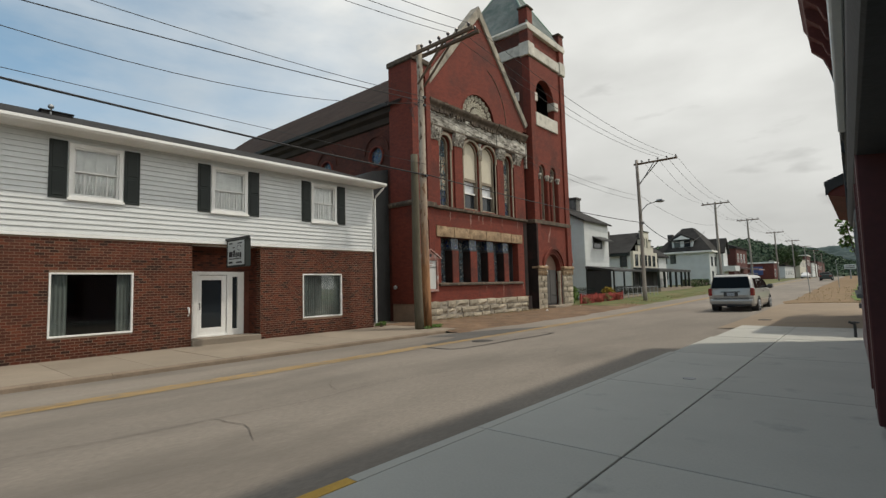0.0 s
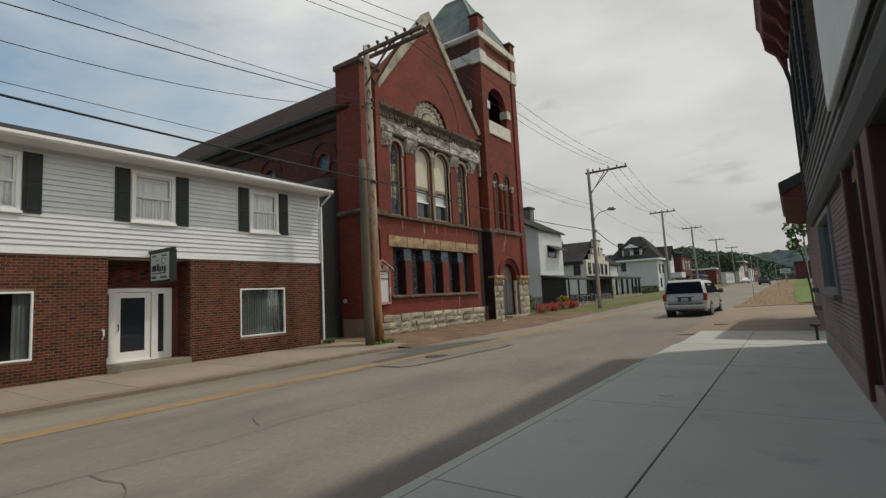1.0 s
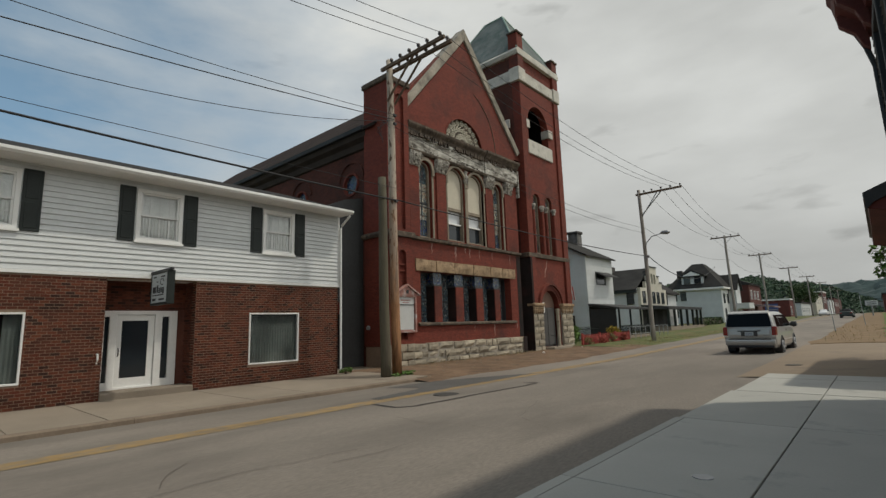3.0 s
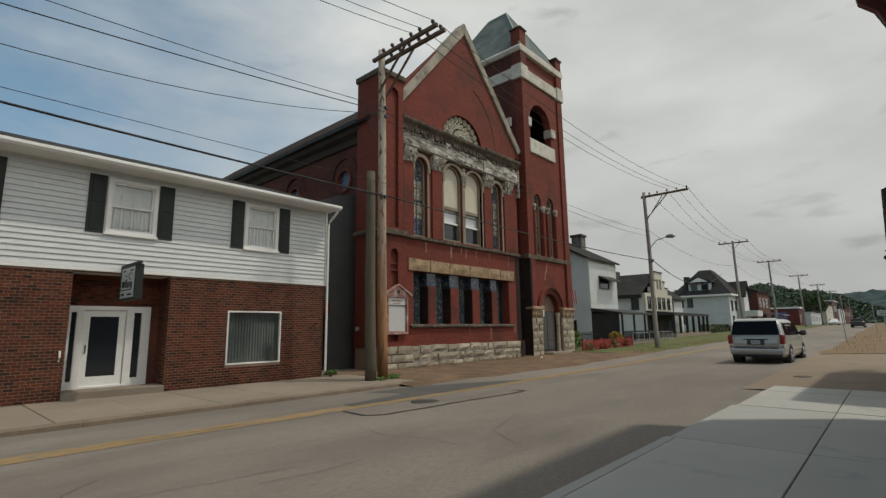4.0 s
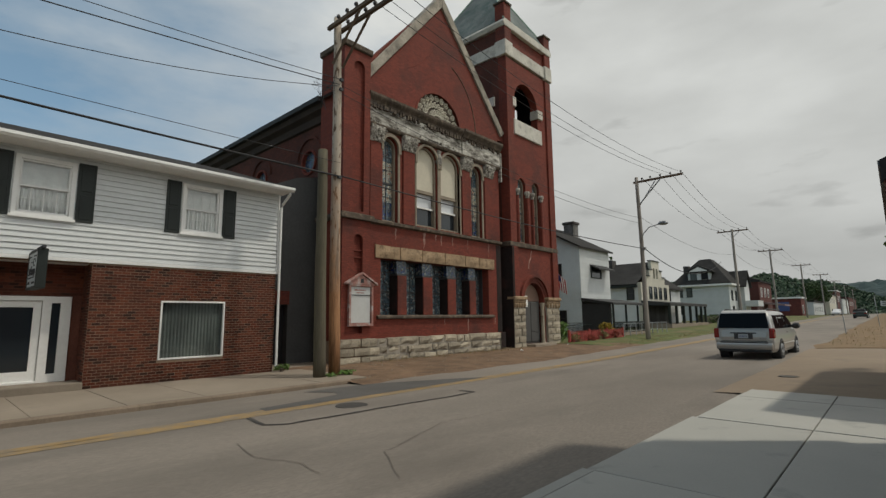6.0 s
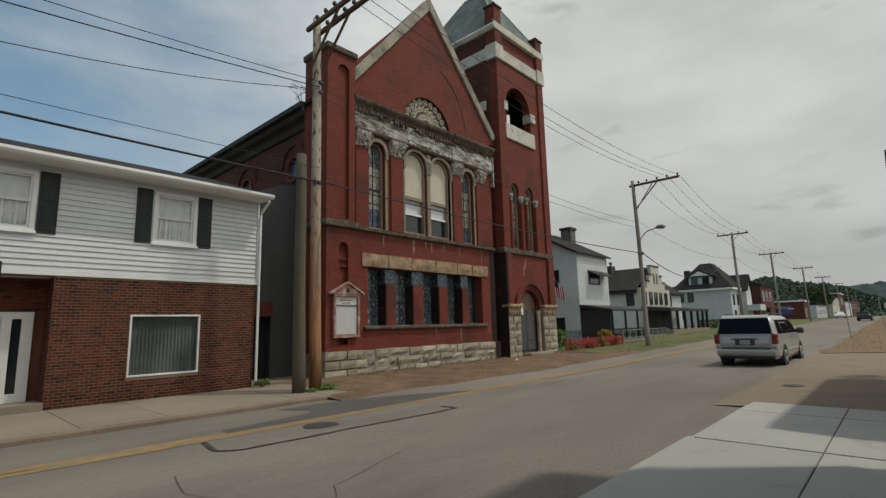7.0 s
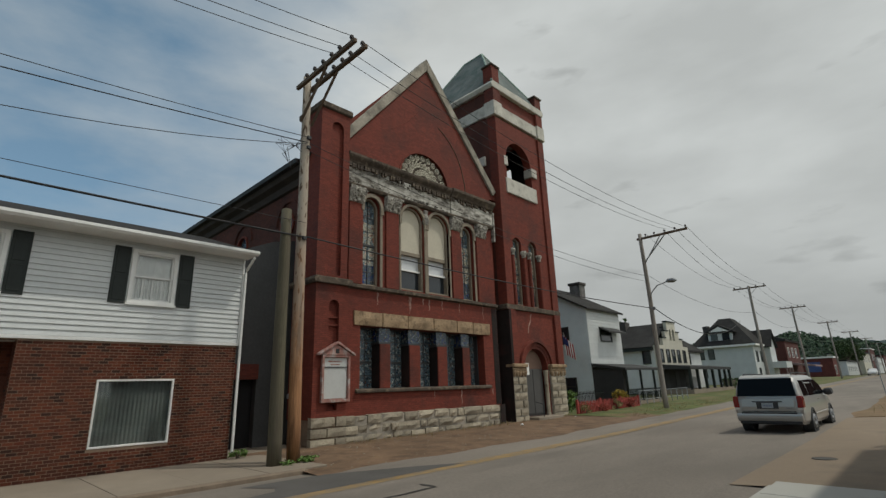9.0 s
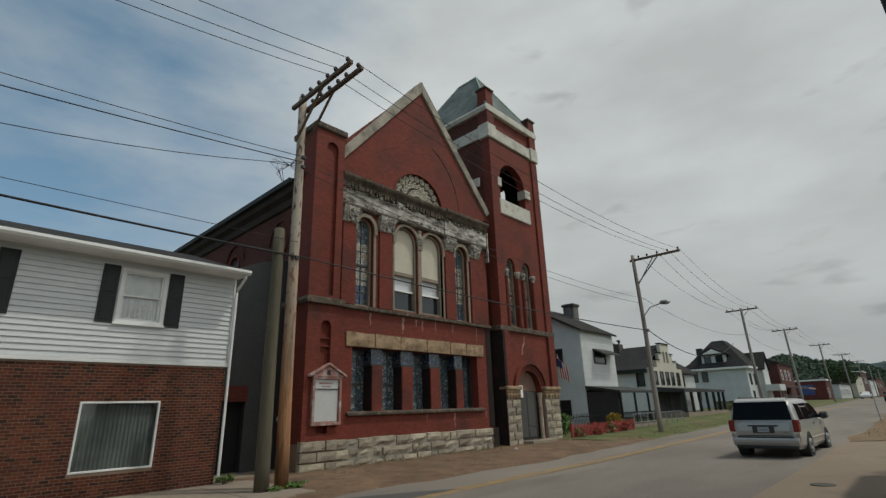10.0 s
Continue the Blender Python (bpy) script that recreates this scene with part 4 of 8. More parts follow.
# corner pier beside the gable
pier_front = CX + 0.3
pier = part("corner_pier", Geo().box(-18.4, pier_front - 0.14, 17.1, 18.52, 0.6, 13.2), CHURCH_RED, church, "square red corner pier with arched recesses")
part("pier_face", Geo().prism(rect(17.1, 18.52, 5.6, 13.2), "x", pier_front - 0.14, pier_front, [arch(17.62, 18.2, 6.0, 12.75)]), CHURCH_RED, pier)
part("pier_face", Geo().prism(rect(17.1, 18.56, 0.6, 5.6), "x", pier_front - 0.14, pier_front + 0.04, [arch(17.7, 18.16, 0.9, 5.0)]), CHURCH_RED, pier)
for z in (4.3, 4.0):
    part("niche_moulding", Geo().box(pier_front - 0.14, pier_front - 0.04, 17.7, 18.16, z, z + 0.07), CHURCH_RED, pier)
part("pier_belt", Geo().prism([(17.0, 5.6), (18.66, 5.6), (18.72, 5.72), (18.66, 5.86), (17.0, 5.86), (16.94, 5.72)], "x", -18.5, pier_front + 0.18), SOILED, pier, bevel=0.02)
part("pier_cap", Geo().box(-18.5, pier_front + 0.1, 17.0, 18.62, 13.2, 13.5), SOILED, pier, "soiled stone cap", bevel=0.05)
base = part("pier_base", Geo().box(-18.4, pier_front, 17.15, 18.5, -0.5, 0.62), MORTAR, church)
for row, (z0, z1) in enumerate(((-0.42, -0.04), (-0.04, 0.32), (0.32, 0.7))):
    for a, b in (((17.05, 17.75), (17.75, 18.6)) if row % 2 else ((17.05, 18.1), (18.1, 18.6))):
        part("foundation_stone", rough_block(Geo(), pier_front - 0.1, pier_front + 0.08, a + 0.01, b - 0.01, z0 + 0.01, z1 - 0.01, row * 3 + a), RUBBLE, base)

# deep slot between the gable front and the tower, its shade painted near black
part("slot_wall", Geo().box(CX - 1.0, CX - 0.9, 28.3, 29.1, -0.4, 12.0), SHADE_STAIN, church)
part("slot_downpipe", Geo().tube([(CX - 0.55, 28.72, 12.0), (CX - 0.55, 28.72, -0.35)], 0.08, 8), LEAD, church, "dark iron downpipe in the slot")

# long side, roof
side_holes = [[(xc + r * math.cos(a), z + r * math.sin(a)) for a in np.linspace(0, math.tau, 18)[:-1]] for xc, z, r in ((-19.9, 8.75, 0.62), (-24.5, 8.75, 0.62))]
part("side_wall", Geo().prism([(-45, -0.4), (-17.4, -0.4), (-17.4, 11.2), (-45, 11.2)], "y", 17.5, 17.9, side_holes), SIDE_BRICK, church, "dark brown brick long side wall")
for xc, z, r in ((-19.9, 8.75, 0.62), (-24.5, 8.75, 0.62)):
    g = Geo()
    ring = [(xc + r * math.cos(a), z + r * math.sin(a)) for a in np.linspace(0, math.tau, 24)[:-1]]
    inner = [(xc + (r - 0.1) * math.cos(a), z + (r - 0.1) * math.sin(a)) for a in np.linspace(0, math.tau, 24)[:-1]]
    w = part("round_window", g.prism(ring, "y", 17.42, 17.62, [inner]), CHURCH_RED, church, "small round blue stained-glass window")
    part("stained_pane", Geo().prism(ring, "y", 17.6, 17.64), STAINED_BLUE, w)
    hood = [(xc + 1.05 * math.cos(a), z + 0.2 + 1.05 * math.sin(a)) for a in np.linspace(0, math.pi, 16)]
    hood2 = [(xc + 0.92 * math.cos(a), z + 0.2 + 0.92 * math.sin(a)) for a in np.linspace(math.pi, 0, 16)]
    part("hood_mould", Geo().prism(hood + hood2, "y", 17.42, 17.52), SIDE_BRICK, church)
part("side_wall", Geo().box(-45, -17.4, 28.7, 29.0, -0.4, 11.2), CHURCH_RED, church)
part("rear_wall", Geo().box(-45.3, -45, 17.5, 29, -0.4, 11.2), CHURCH_RED, church)
part("side_cornice", Geo().prism([(17.5, 10.35), (17.38, 10.4), (17.34, 10.7), (17.1, 10.85), (17.05, 11.1), (17.5, 11.1)], "x", -45, -18.3), EAVES, church, "dark brown eaves cornice")
part("side_gutter", Geo().prism([(17.12, 11.1), (16.86, 11.12), (16.82, 11.3), (17.2, 11.34)], "x", -45, -18.3), LEAD, church)
part("roof", Geo().prism([(16.95, 11.25), (23.3, 16.5), (29.7, 11.25), (29.7, 11.1), (23.3, 16.3), (16.95, 11.1)], "x", -45.2, -17.45), OLD_SLATE, church, "steep brown slate roof")
part("grey_annex", Geo().prism([(15.0, -0.45), (15.25, -0.45), (15.25, 2.1), (16.1, 2.1), (16.1, -0.45), (17.5, -0.45), (17.5, 7.85), (16.4, 7.6), (15.4, 7.15), (15.0, 6.9)], "x", -23.5, -19.0), GREY_STUCCO, church, "plain grey stuccoed annex between the buildings")
part("annex_lintel", Geo().box(-19.0, -18.9, 15.1, 16.12, 2.1, 2.66), CHURCH_RED, church)
part("annex_door", Geo().box(-19.4, -19.3, 15.25, 16.1, -0.45, 2.1), DARK, church)
part("wall_lamp", Geo().lathe([(0.02, 0), (0.09, 0.03), (0.1, 0.14), (0.03, 0.2)], (-18.0, 16.95, 1.35), 10), STEEL, church)

# ---- tower ----
TX, T0, T1 = -16.7, 29.0, 34.2
TB = -23.65
tower = part("tower", Geo().prism([(T0, -0.4), (T1, -0.4), (T1, 17.6), (T0, 17.6)], "x", TX - 0.5, TX,
    [arch(30.3, 32.55, -0.1, 3.55, 16), arch(30.0, 30.85, 5.95, 10.0), arch(31.6, 32.45, 5.95, 10.0), arch(29.95, 32.6, 13.7, 16.4, 18)]), CHURCH_RED, church, "square red brick bell tower")
TOWER_BACK = Geo().prism(rect(T0, T1, -0.4, 19.4), "x", TB, TB + 0.5)
part("tower_wall", TOWER_BACK, CHURCH_RED, tower)
part("tower_wall", Geo().prism(rect(TB + 0.5, TX - 0.5, -0.4, 19.4), "y", T1 - 0.5, T1, [arch(-20.15, -18.95, 14.0, 16.5)]), CHURCH_RED, tower)
# near-black sheets and blocks paint the shade inside belfry and tower
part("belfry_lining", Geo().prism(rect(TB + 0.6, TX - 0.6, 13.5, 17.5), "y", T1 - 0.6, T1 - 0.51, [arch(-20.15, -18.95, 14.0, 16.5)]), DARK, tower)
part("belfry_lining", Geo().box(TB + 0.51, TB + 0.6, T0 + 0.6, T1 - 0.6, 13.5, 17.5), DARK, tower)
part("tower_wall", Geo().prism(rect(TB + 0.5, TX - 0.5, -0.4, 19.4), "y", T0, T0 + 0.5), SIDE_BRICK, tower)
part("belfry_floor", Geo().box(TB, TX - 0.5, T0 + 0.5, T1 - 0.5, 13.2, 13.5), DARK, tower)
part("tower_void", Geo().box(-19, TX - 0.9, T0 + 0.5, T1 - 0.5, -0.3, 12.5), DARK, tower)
# bands
for z0, z1, out, m, lab in ((17.72, 18.5, 0.1, WHITE_STONE, "white stone band"), (5.62, 5.9, 0.14, SOILED, "stained belt course")):
    part("tower_band", Geo().box(TB - out, TX + out, T0 - out, T1 + out, z0, z1), m, tower, lab, bevel=0.03)
part("tower_frieze", Geo().box(TB, TX - 0.05, T0 + 0.05, T1 - 0.05, 18.55, 19.55), CHURCH_RED, tower)
part("tower_cornice", Geo().prism([(T0 - 0.16, 19.5), (T1 + 0.16, 19.5), (T1 + 0.3, 19.75), (T1 + 0.1, 20.0), (T0 - 0.1, 20.0), (T0 - 0.3, 19.75)], "x", TB - 0.2, TX + 0.2), WHITE_STONE, tower, "white cornice", bevel=0.03)
cx, cy = (TX + TB) / 2, (T0 + T1) / 2
e0, e1 = 0.12, 0.83
rv = [(TX + e0, T0 - e0, 20.0), (TX + e0, T1 + e0, 20.0), (TB - e0, T1 + e0, 20.0), (TB - e0, T0 - e0, 20.0), (cx + e1, cy, 24.83), (cx - e1, cy, 24.83)]
part("tower_roof", Geo().add(rv, [(0, 1, 4), (1, 2, 5, 4), (2, 3, 5), (3, 0, 4, 5), (3, 2, 1, 0)]), SLATE, tower, "steep hipped slate tower roof")
for i, j in ((0, 4), (1, 4), (2, 5), (3, 5), (4, 5)):
    part("roof_hip", Geo().tube([rv[i], rv[j]], 0.08, 6), COPPER, tower, "pale green copper hip capping")
for px, py, top in ((TX - 0.25, T0 + 0.25, 21.1), (TX - 0.25, T1 - 0.25, 20.8), (TB + 0.25, T0 + 0.25, 21.0), (TB + 0.25, T1 - 0.25, 20.8)):
    pn = part("pinnacle", Geo().box(px - 0.32, px + 0.4, py - 0.36, py + 0.36, 18.55, top), CHURCH_RED, tower, bevel=0.02)
    part("pinnacle_cap", Geo().box(px - 0.4, px + 0.48, py - 0.44, py + 0.44, top, top + 0.14), SOILED, pn, bevel=0.03)
    part("pinnacle_base", Geo().box(px - 0.36, px + 0.46, py - 0.42, py + 0.42, 17.6, 18.6), WHITE_STONE, pn, bevel=0.04)
for a, b in ((T0 - 0.02, T0 + 0.62), (T1 - 0.62, T1 + 0.02)):
    part("corner_strip", Geo().box(TX - 0.3, TX + 0.12, a, b, 5.9, 17.5), CHURCH_RED, tower, bevel=0.015)
    part("corner_strip", Geo().box(TX - 0.3, TX + 0.16, a, b, 2.6, 5.62), CHURCH_RED, tower, bevel=0.015)
part("belfry_panel", Geo().box(TX - 0.4, TX + 0.1, 29.75, 32.95, 12.72, 13.7), WHITE_STONE, tower, "white stone parapet panel", bevel=0.03)
for a, b in ((29.62, 30.0), (32.5, 33.1)):
    part("impost", Geo().box(TX - 0.5, TX + 0.12, a, b, 14.5, 15.1), WHITE_STONE, tower, "white impost block", bevel=0.02)
part("impost", Geo().box(TX - 1.5, TX - 0.8, T0 - 0.12, T0 + 0.1, 14.5, 15.1), WHITE_STONE, tower, "white impost block", bevel=0.02)
for s in (arch(30.0, 30.85, 5.95, 10.0), arch(31.6, 32.45, 5.95, 10.0)):
    lancet(s, tower, "narrow arched tower window", TX - 0.3)
for y in (29.85, 30.95, 31.5, 32.55):
    part("colonnette", Geo().lathe([(0.11, 5.95), (0.11, 8.75), (0.14, 8.8)], (TX + 0.05, y, 0), 10), CHURCH_RED, tower, smooth=False)
    part("colonnette_capital", Geo().lathe([(0.11, 8.78), (0.13, 8.86), (0.12, 8.92), (0.19, 9.08), (0.2, 9.16), (0.17, 9.22)], (TX + 0.05, y, 0), 10), CARVED, tower)
# portal
for k, (r, x) in enumerate(((0.0, -0.14), (0.16, -0.02), (0.34, 0.1))):
    outer, inner = arch(30.14 - r, 32.71 + r, 2.4, 3.72 + r, 18), arch(30.3 - r, 32.55 + r, 2.4, 3.55 + r, 18)
    o, i2 = outer[2:], inner[2:]
    part("portal_ring", Geo().prism(o + list(reversed(i2)), "x", TX - 0.3, TX + x + 0.06), CHURCH_RED, tower)
for a, b, s in ((29.0, 30.2, 1), (32.65, 34.2, 2)):
    pb = part("portal_pier", Geo().box(TX - 0.3, TX + 0.1, a + 0.02, b - 0.02, -0.4, 2.42), COPING, tower)
    rnd = random.Random(s)
    for row in range(7):
        z0 = -0.4 + row * 0.4
        cut = a + (b - a) * (0.38 if row % 2 else 0.62)
        for p, q in ((a, cut), (cut, b)):
            part("portal_stone", rough_block(Geo(), TX - 0.1, TX + 0.14 + rnd.uniform(-0.02, 0.03), p + 0.01, q - 0.01, z0 + 0.01, z0 + 0.39, rnd.random()), RUBBLE, pb)
    imp = part("portal_impost", Geo().box(TX - 0.3, TX + 0.3, a - 0.05, b + 0.05, 2.48, 2.68), SAND, tower, "carved stone impost", bevel=0.04)
    part("impost_moulding", Geo().box(TX - 0.3, TX + 0.22, a - 0.02, b + 0.02, 2.3, 2.48), SAND, imp, bevel=0.05)
    for j in range(5):
        yy = a + 0.1 + j * (b - a - 0.2) / 4
        part("leaf_carving", Geo().lathe([(0.03, 2.0), (0.1, 2.1), (0.13, 2.22), (0.1, 2.32)], (TX + 0.13, yy, 0), 8), SAND, imp)
for y in (30.32, 32.5):
    part("portal_column", Geo().lathe([(0.15, -0.1), (0.12, 0.05), (0.12, 2.0), (0.17, 2.35)], (TX - 0.12, y, 0), 12), RUBBLE, tower, "stone column beside the door")
door_mat = mat("grey_door_paint", (0.07, 0.068, 0.066), 0.7, 0.15)
cd = part("church_door", Geo().box(TX - 0.42, TX - 0.34, 30.45, 32.45, -0.1, 2.45), door_mat, tower, "grey double church door")
part("door_leaf", Geo().box(TX - 0.36, TX - 0.3, 30.5, 31.42, 0.0, 2.4), door_mat, cd, bevel=0.02)
part("door_leaf", Geo().box(TX - 0.36, TX - 0.3, 31.46, 32.4, 0.0, 2.4), door_mat, cd, bevel=0.02)
# brown is darkened to paint the shade under the door arch
part("tympanum", Geo().prism(arch(30.35, 32.5, 2.45, 3.5, 16), "x", TX - 0.42, TX - 0.34), mat("shaded_brown_board", (0.16, 0.1, 0.075), 0.85, 0.2), tower, "brown board over the church door, darkened for its shade")
part("door_notice", Geo().box(TX - 0.3, TX - 0.28, 30.4, 31.1, 2.1, 2.75), TRIM, tower, "white notice sheet")
part("door_step", Geo().box(TX - 0.3, TX + 0.7, 30.3, 32.7, -0.4, -0.1), OLD_CONCRETE, tower, bevel=0.03)
part("portal_rail", Geo().tube([(TX + 0.6, 30.9, -0.3), (TX + 0.6, 30.9, 0.55), (TX + 0.1, 30.9, 0.65)], 0.02, 6), LEAD, tower)


# weather stains on the tower; the dark films below paint its corner shade
def stain(name, face, pts, material, label):
    """A thin ragged film on a wall: a band of (along, height, half width) rows."""
    g = Geo()
    for (u0, z0, w0), (u1, z1, w1) in zip(pts, pts[1:]):
        n = len(g.v)
        row = [(u0 - w0, z0), (u0 + w0, z0), (u1 + w1, z1), (u1 - w1, z1)]
        g.v += [face(u, z) for u, z in row]
        g.f.append((n, n + 1, n + 2, n + 3))
    return part(name, g, material, tower, label, closed=False)


r = random.Random(4)
streak_rows = [(30.62 + 0.06 * k + r.uniform(-0.05, 0.05), 3.75 + 0.16 * k, r.uniform(0.03, 0.11) * (1 - 0.05 * k)) for k in range(12)]
stain("lime_streak", lambda u, z: (TX + 0.175 if z < 4.25 else TX + 0.012, u, z), [p for p in streak_rows if p[1] >= 4.25], LIME_STAIN, "pale lime streak over the door")
streaks = random.Random(23)
for _ in range(12):
    y0, zt = streaks.uniform(18.8, 28.0), streaks.choice((5.6, 5.6, 1.44))
    k = streaks.uniform(0.25, 0.8)
    w0 = streaks.uniform(0.02, 0.06)
    stain("lime_streak", lambda u, z: (CX + 0.006, u, z), [(y0 + 0.03 * math.sin(q * 2.1), zt - k * q / 5, w0 * (1 - 0.16 * q)) for q in range(6)], LIME_STAIN, "pale lime streak under the ledge")
# shade of the tower's side and corner painted as near-black film, stain included
part("soot_film", Geo().box(-18.0, TX + 0.155, T0 - 0.04, T0 - 0.024, -0.3, 5.6), SHADE_STAIN, tower, "near-black film painting shade and stain on the tower side")
part("soot_film", Geo().box(CX + 0.003, CX + 0.012, 28.0, 28.43, 0.67, 5.6), SHADE_STAIN, church, "near-black film painting shade and stain beside the tower")
part("soot_film", Geo().box(CX + 0.205, CX + 0.215, 28.06, 28.46, -0.38, 0.66), SHADE_STAIN, church)
part("soot_film", Geo().box(TX + 0.162, TX + 0.17, T0 - 0.02, T0 + 0.16, 2.7, 5.6), SHADE_STAIN, tower)

# ---- near pavement, kerb, apron ----
pave = thing("pavement", (-1.2, 5, 0), "new light grey concrete pavement in large slabs", "pavement", kind="structure")
ROWS_Y = [-6.4, -3.0, 0.35, 3.52, 6.65, 10.1, 13.45, 15.95, 17.05]
part("bed", Geo().box(KERB_X + 0.2, 1.5, -7, 17.0, -0.5, -0.03), TAR, pave)
for j in range(len(ROWS_Y) - 1):
    y0, y1 = ROWS_Y[j] + (0.03 if j >= 6 else 0.008), ROWS_Y[j + 1] - (0.03 if j == 5 else 0.008)
    for x0, x1 in ((KERB_X + 0.154, -1.322), (-1.309, 1.4)):
        part("slab", Geo().box(x0, x1, y0, y1, -0.12, 0.0), CONCRETE, pave, bevel=0.006)
kerb = thing("kerb", (KERB_X, 5, 0), "plain concrete kerb with a yellow painted stretch", "kerb", kind="structure")
ky = [-7.0, -3.0, 0.35, 1.86, 3.52, 6.65, 10.1, 13.62, 17.05]
for j in range(len(ky) - 1):
    drop = [0.0, 0.0, 0.0, 0.0, 0.0, 0.0, 0.03, 0.07][j]
    g = Geo().prism([(KERB_X + 0.15, -0.4), (KERB_X + 0.15, 0.0 - drop), (KERB_X + 0.03, 0.0 - drop), (KERB_X, -0.025 - drop), (KERB_X - 0.02, -0.4)], "y", ky[j] + 0.004, ky[j + 1] - 0.004)
    part("kerb_stone", g, KERB_YELLOW if ky[j + 1] < 1.9 and ky[j] > 0 else CONCRETE, kerb)
solo("apron", sheet([(KERB_X - 0.55, -0.118), (KERB_X + 0.1, -0.085), (-1.2, -0.03), (4.0, -0.01)], steps(17.05, 32.5, 1.0)), APRON, "tan concrete driveway apron beside the pavement", "driveway", kind="structure", closed=False)
manhole = Geo().lathe([(0.22, 0), (0.22, 0.01), (0.19, 0.014), (0.18, 0.01), (0.01, 0.011)], (-2.55, 20.6, -0.075), 20)
solo("manhole_cover", manhole, PATCH, "dark iron cover set in the tan apron", "manhole cover")
solo("verge", sheet([(-3.5, -0.15), (-3.1, -0.1), (-2.2, -0.04), (-1.2, 0.0), (6, 0.05), (60, 0.1)], [32.45] + steps(32.5, 160, 2.5) + [320], wobble=0.03, edge=0.35, tuck=0.1), DRY_GRASS, "dry tan grass verge beside the road", "verge", kind="structure", closed=False)
solo("lawn", sheet([(-0.3, 0.03), (1.2, 0.09), (3, 0.16), (40, 0.2)], steps(33.5, 140, 2.5), wobble=0.05, edge=0.4), LAWN, "patchy green lawn beside the dirt verge", "lawn", kind="structure", closed=False)
solo("pavement_mark", Geo().lathe([(0.09, 0), (0.09, 0.006), (0.01, 0.007)], (-1.75, 7.3, 0), 14), STEEL, "small round metal valve cover in the pavement", "valve cover")

# ---- far pavement and verge ----
far_pave = thing("far_pavement", (-14, 5, -0.3), "worn tan concrete pavement along the building", "pavement", kind="structure")
fy = [-9.0 + 1.62 * i for i in range(16)]
for j in range(len(fy) - 1):
    part("slab", Geo().box(HX - 0.05, FAR_X - 0.18, fy[j] + 0.006, fy[j + 1] - 0.006, -0.5, -0.31 + 0.004 * math.sin(j * 2.3)), OLD_CONCRETE, far_pave, bevel=0.008)
far_kerb = thing("far_kerb", (FAR_X, 5, -0.3), "worn brown-stained concrete kerb", "kerb", kind="structure")
KERB_STAINED = mat("stained_kerb", (0.2, 0.155, 0.115), 0.93, 0.2, 1, 20, 0.3)
for j in range(8):
    y0 = -9.0 + 3.0 * j
    part("kerb_stone", Geo().prism([(FAR_X - 0.175, -0.6), (FAR_X - 0.175, -0.305), (FAR_X - 0.03, -0.315), (FAR_X, -0.34), (FAR_X + 0.02, -0.6)], "y", y0 + 0.004, min(y0 + 2.996, 14.6)), KERB_STAINED, far_kerb)
solo("dirt_verge", sheet([(-11.75, -0.41), (-12.4, -0.36), (-13.2, -0.33), (-15.4, -0.31), (-17.3, -0.3)][::-1], steps(14.45, 36, 0.6), wobble=0.05, edge=0.28), DIRT, "bare tan dirt in front of the church", "verge", kind="structure", closed=False)
solo("grass_verge", sheet([(-40, -0.3), (-19, -0.3), (-15, -0.3), (-13, -0.34), (-12.1, -0.4)], steps(33.5, 150, 2.0), wobble=0.05, edge=0.3), GRASS, "dry patchy grass verge beside the road", "lawn", kind="structure", closed=False)
solo("alley_floor", sheet([(-26, -0.33), (HX, -0.32)], steps(14.3, 17.3, 1.0)), OLD_CONCRETE, "worn concrete alley floor", "alley", kind="structure", closed=False)
solo("side_drive", sheet([(-30, -0.28), (-12.3, -0.37)], steps(57.5, 63.0, 1.0)), APRON, "tan side driveway crossing the grass", "driveway", kind="structure", closed=False)

# road markings, seams, patches
for x in (-9.77, -9.46):
    stripe("centre_line", x, -40, 150, 0.3, YELLOW, "faded double yellow centre line", "road marking")
flat_patch("asphalt_patch", [(-9.75, 10.4), (-9.7, 13.6), (-9.7, 17.5), (-10.6, 16.5), (-11.9, 14.6), (-11.95, 12.6), (-11.0, 12.9), (-10.6, 12.7), (-10.4, 11.8), (-10.2, 10.5)], PATCH, "dark asphalt repair patch in the road", "road patch", 0.008)


def seam(pts, w, name="tar_seam"):
    g = Geo()
    k = 0
    dense = []
    for (xa, ya), (xb, yb) in zip(pts, pts[1:]):
        n = max(2, int(math.hypot(xb - xa, yb - ya) / 0.25))
        dense += [(xa + (xb - xa) * i / n, ya + (yb - ya) * i / n) for i in range(n)]
    dense.append(pts[-1])
    for i, (x, y) in enumerate(dense):
        a, b = dense[max(i - 1, 0)], dense[min(i + 1, len(dense) - 1)]
        d = Vector((b[0] - a[0], b[1] - a[1])).normalized()
        j = 0.06 * noise.noise((x * 2.0, y * 2.0, 4.0))
        ww = w * (0.7 + 0.6 * abs(noise.noise((x * 3, y * 3, 9))))
        for s in (-ww / 2, ww / 2):
            px, py = x - d.y * (s + j), y + d.x * (s + j)
            g.v.append((px, py, road_z(px) + rise(py) + 0.011))
    g.f += [(2 * i, 2 * i + 1, 2 * i + 3, 2 * i + 2) for i in range(len(dense) - 1)]
    return solo(name, g, CRACK if w < 0.05 else TAR, "dark tar-filled crack in the asphalt" if w > 0.05 else "thin open crack in the worn asphalt", "road crack", kind="structure", closed=False)


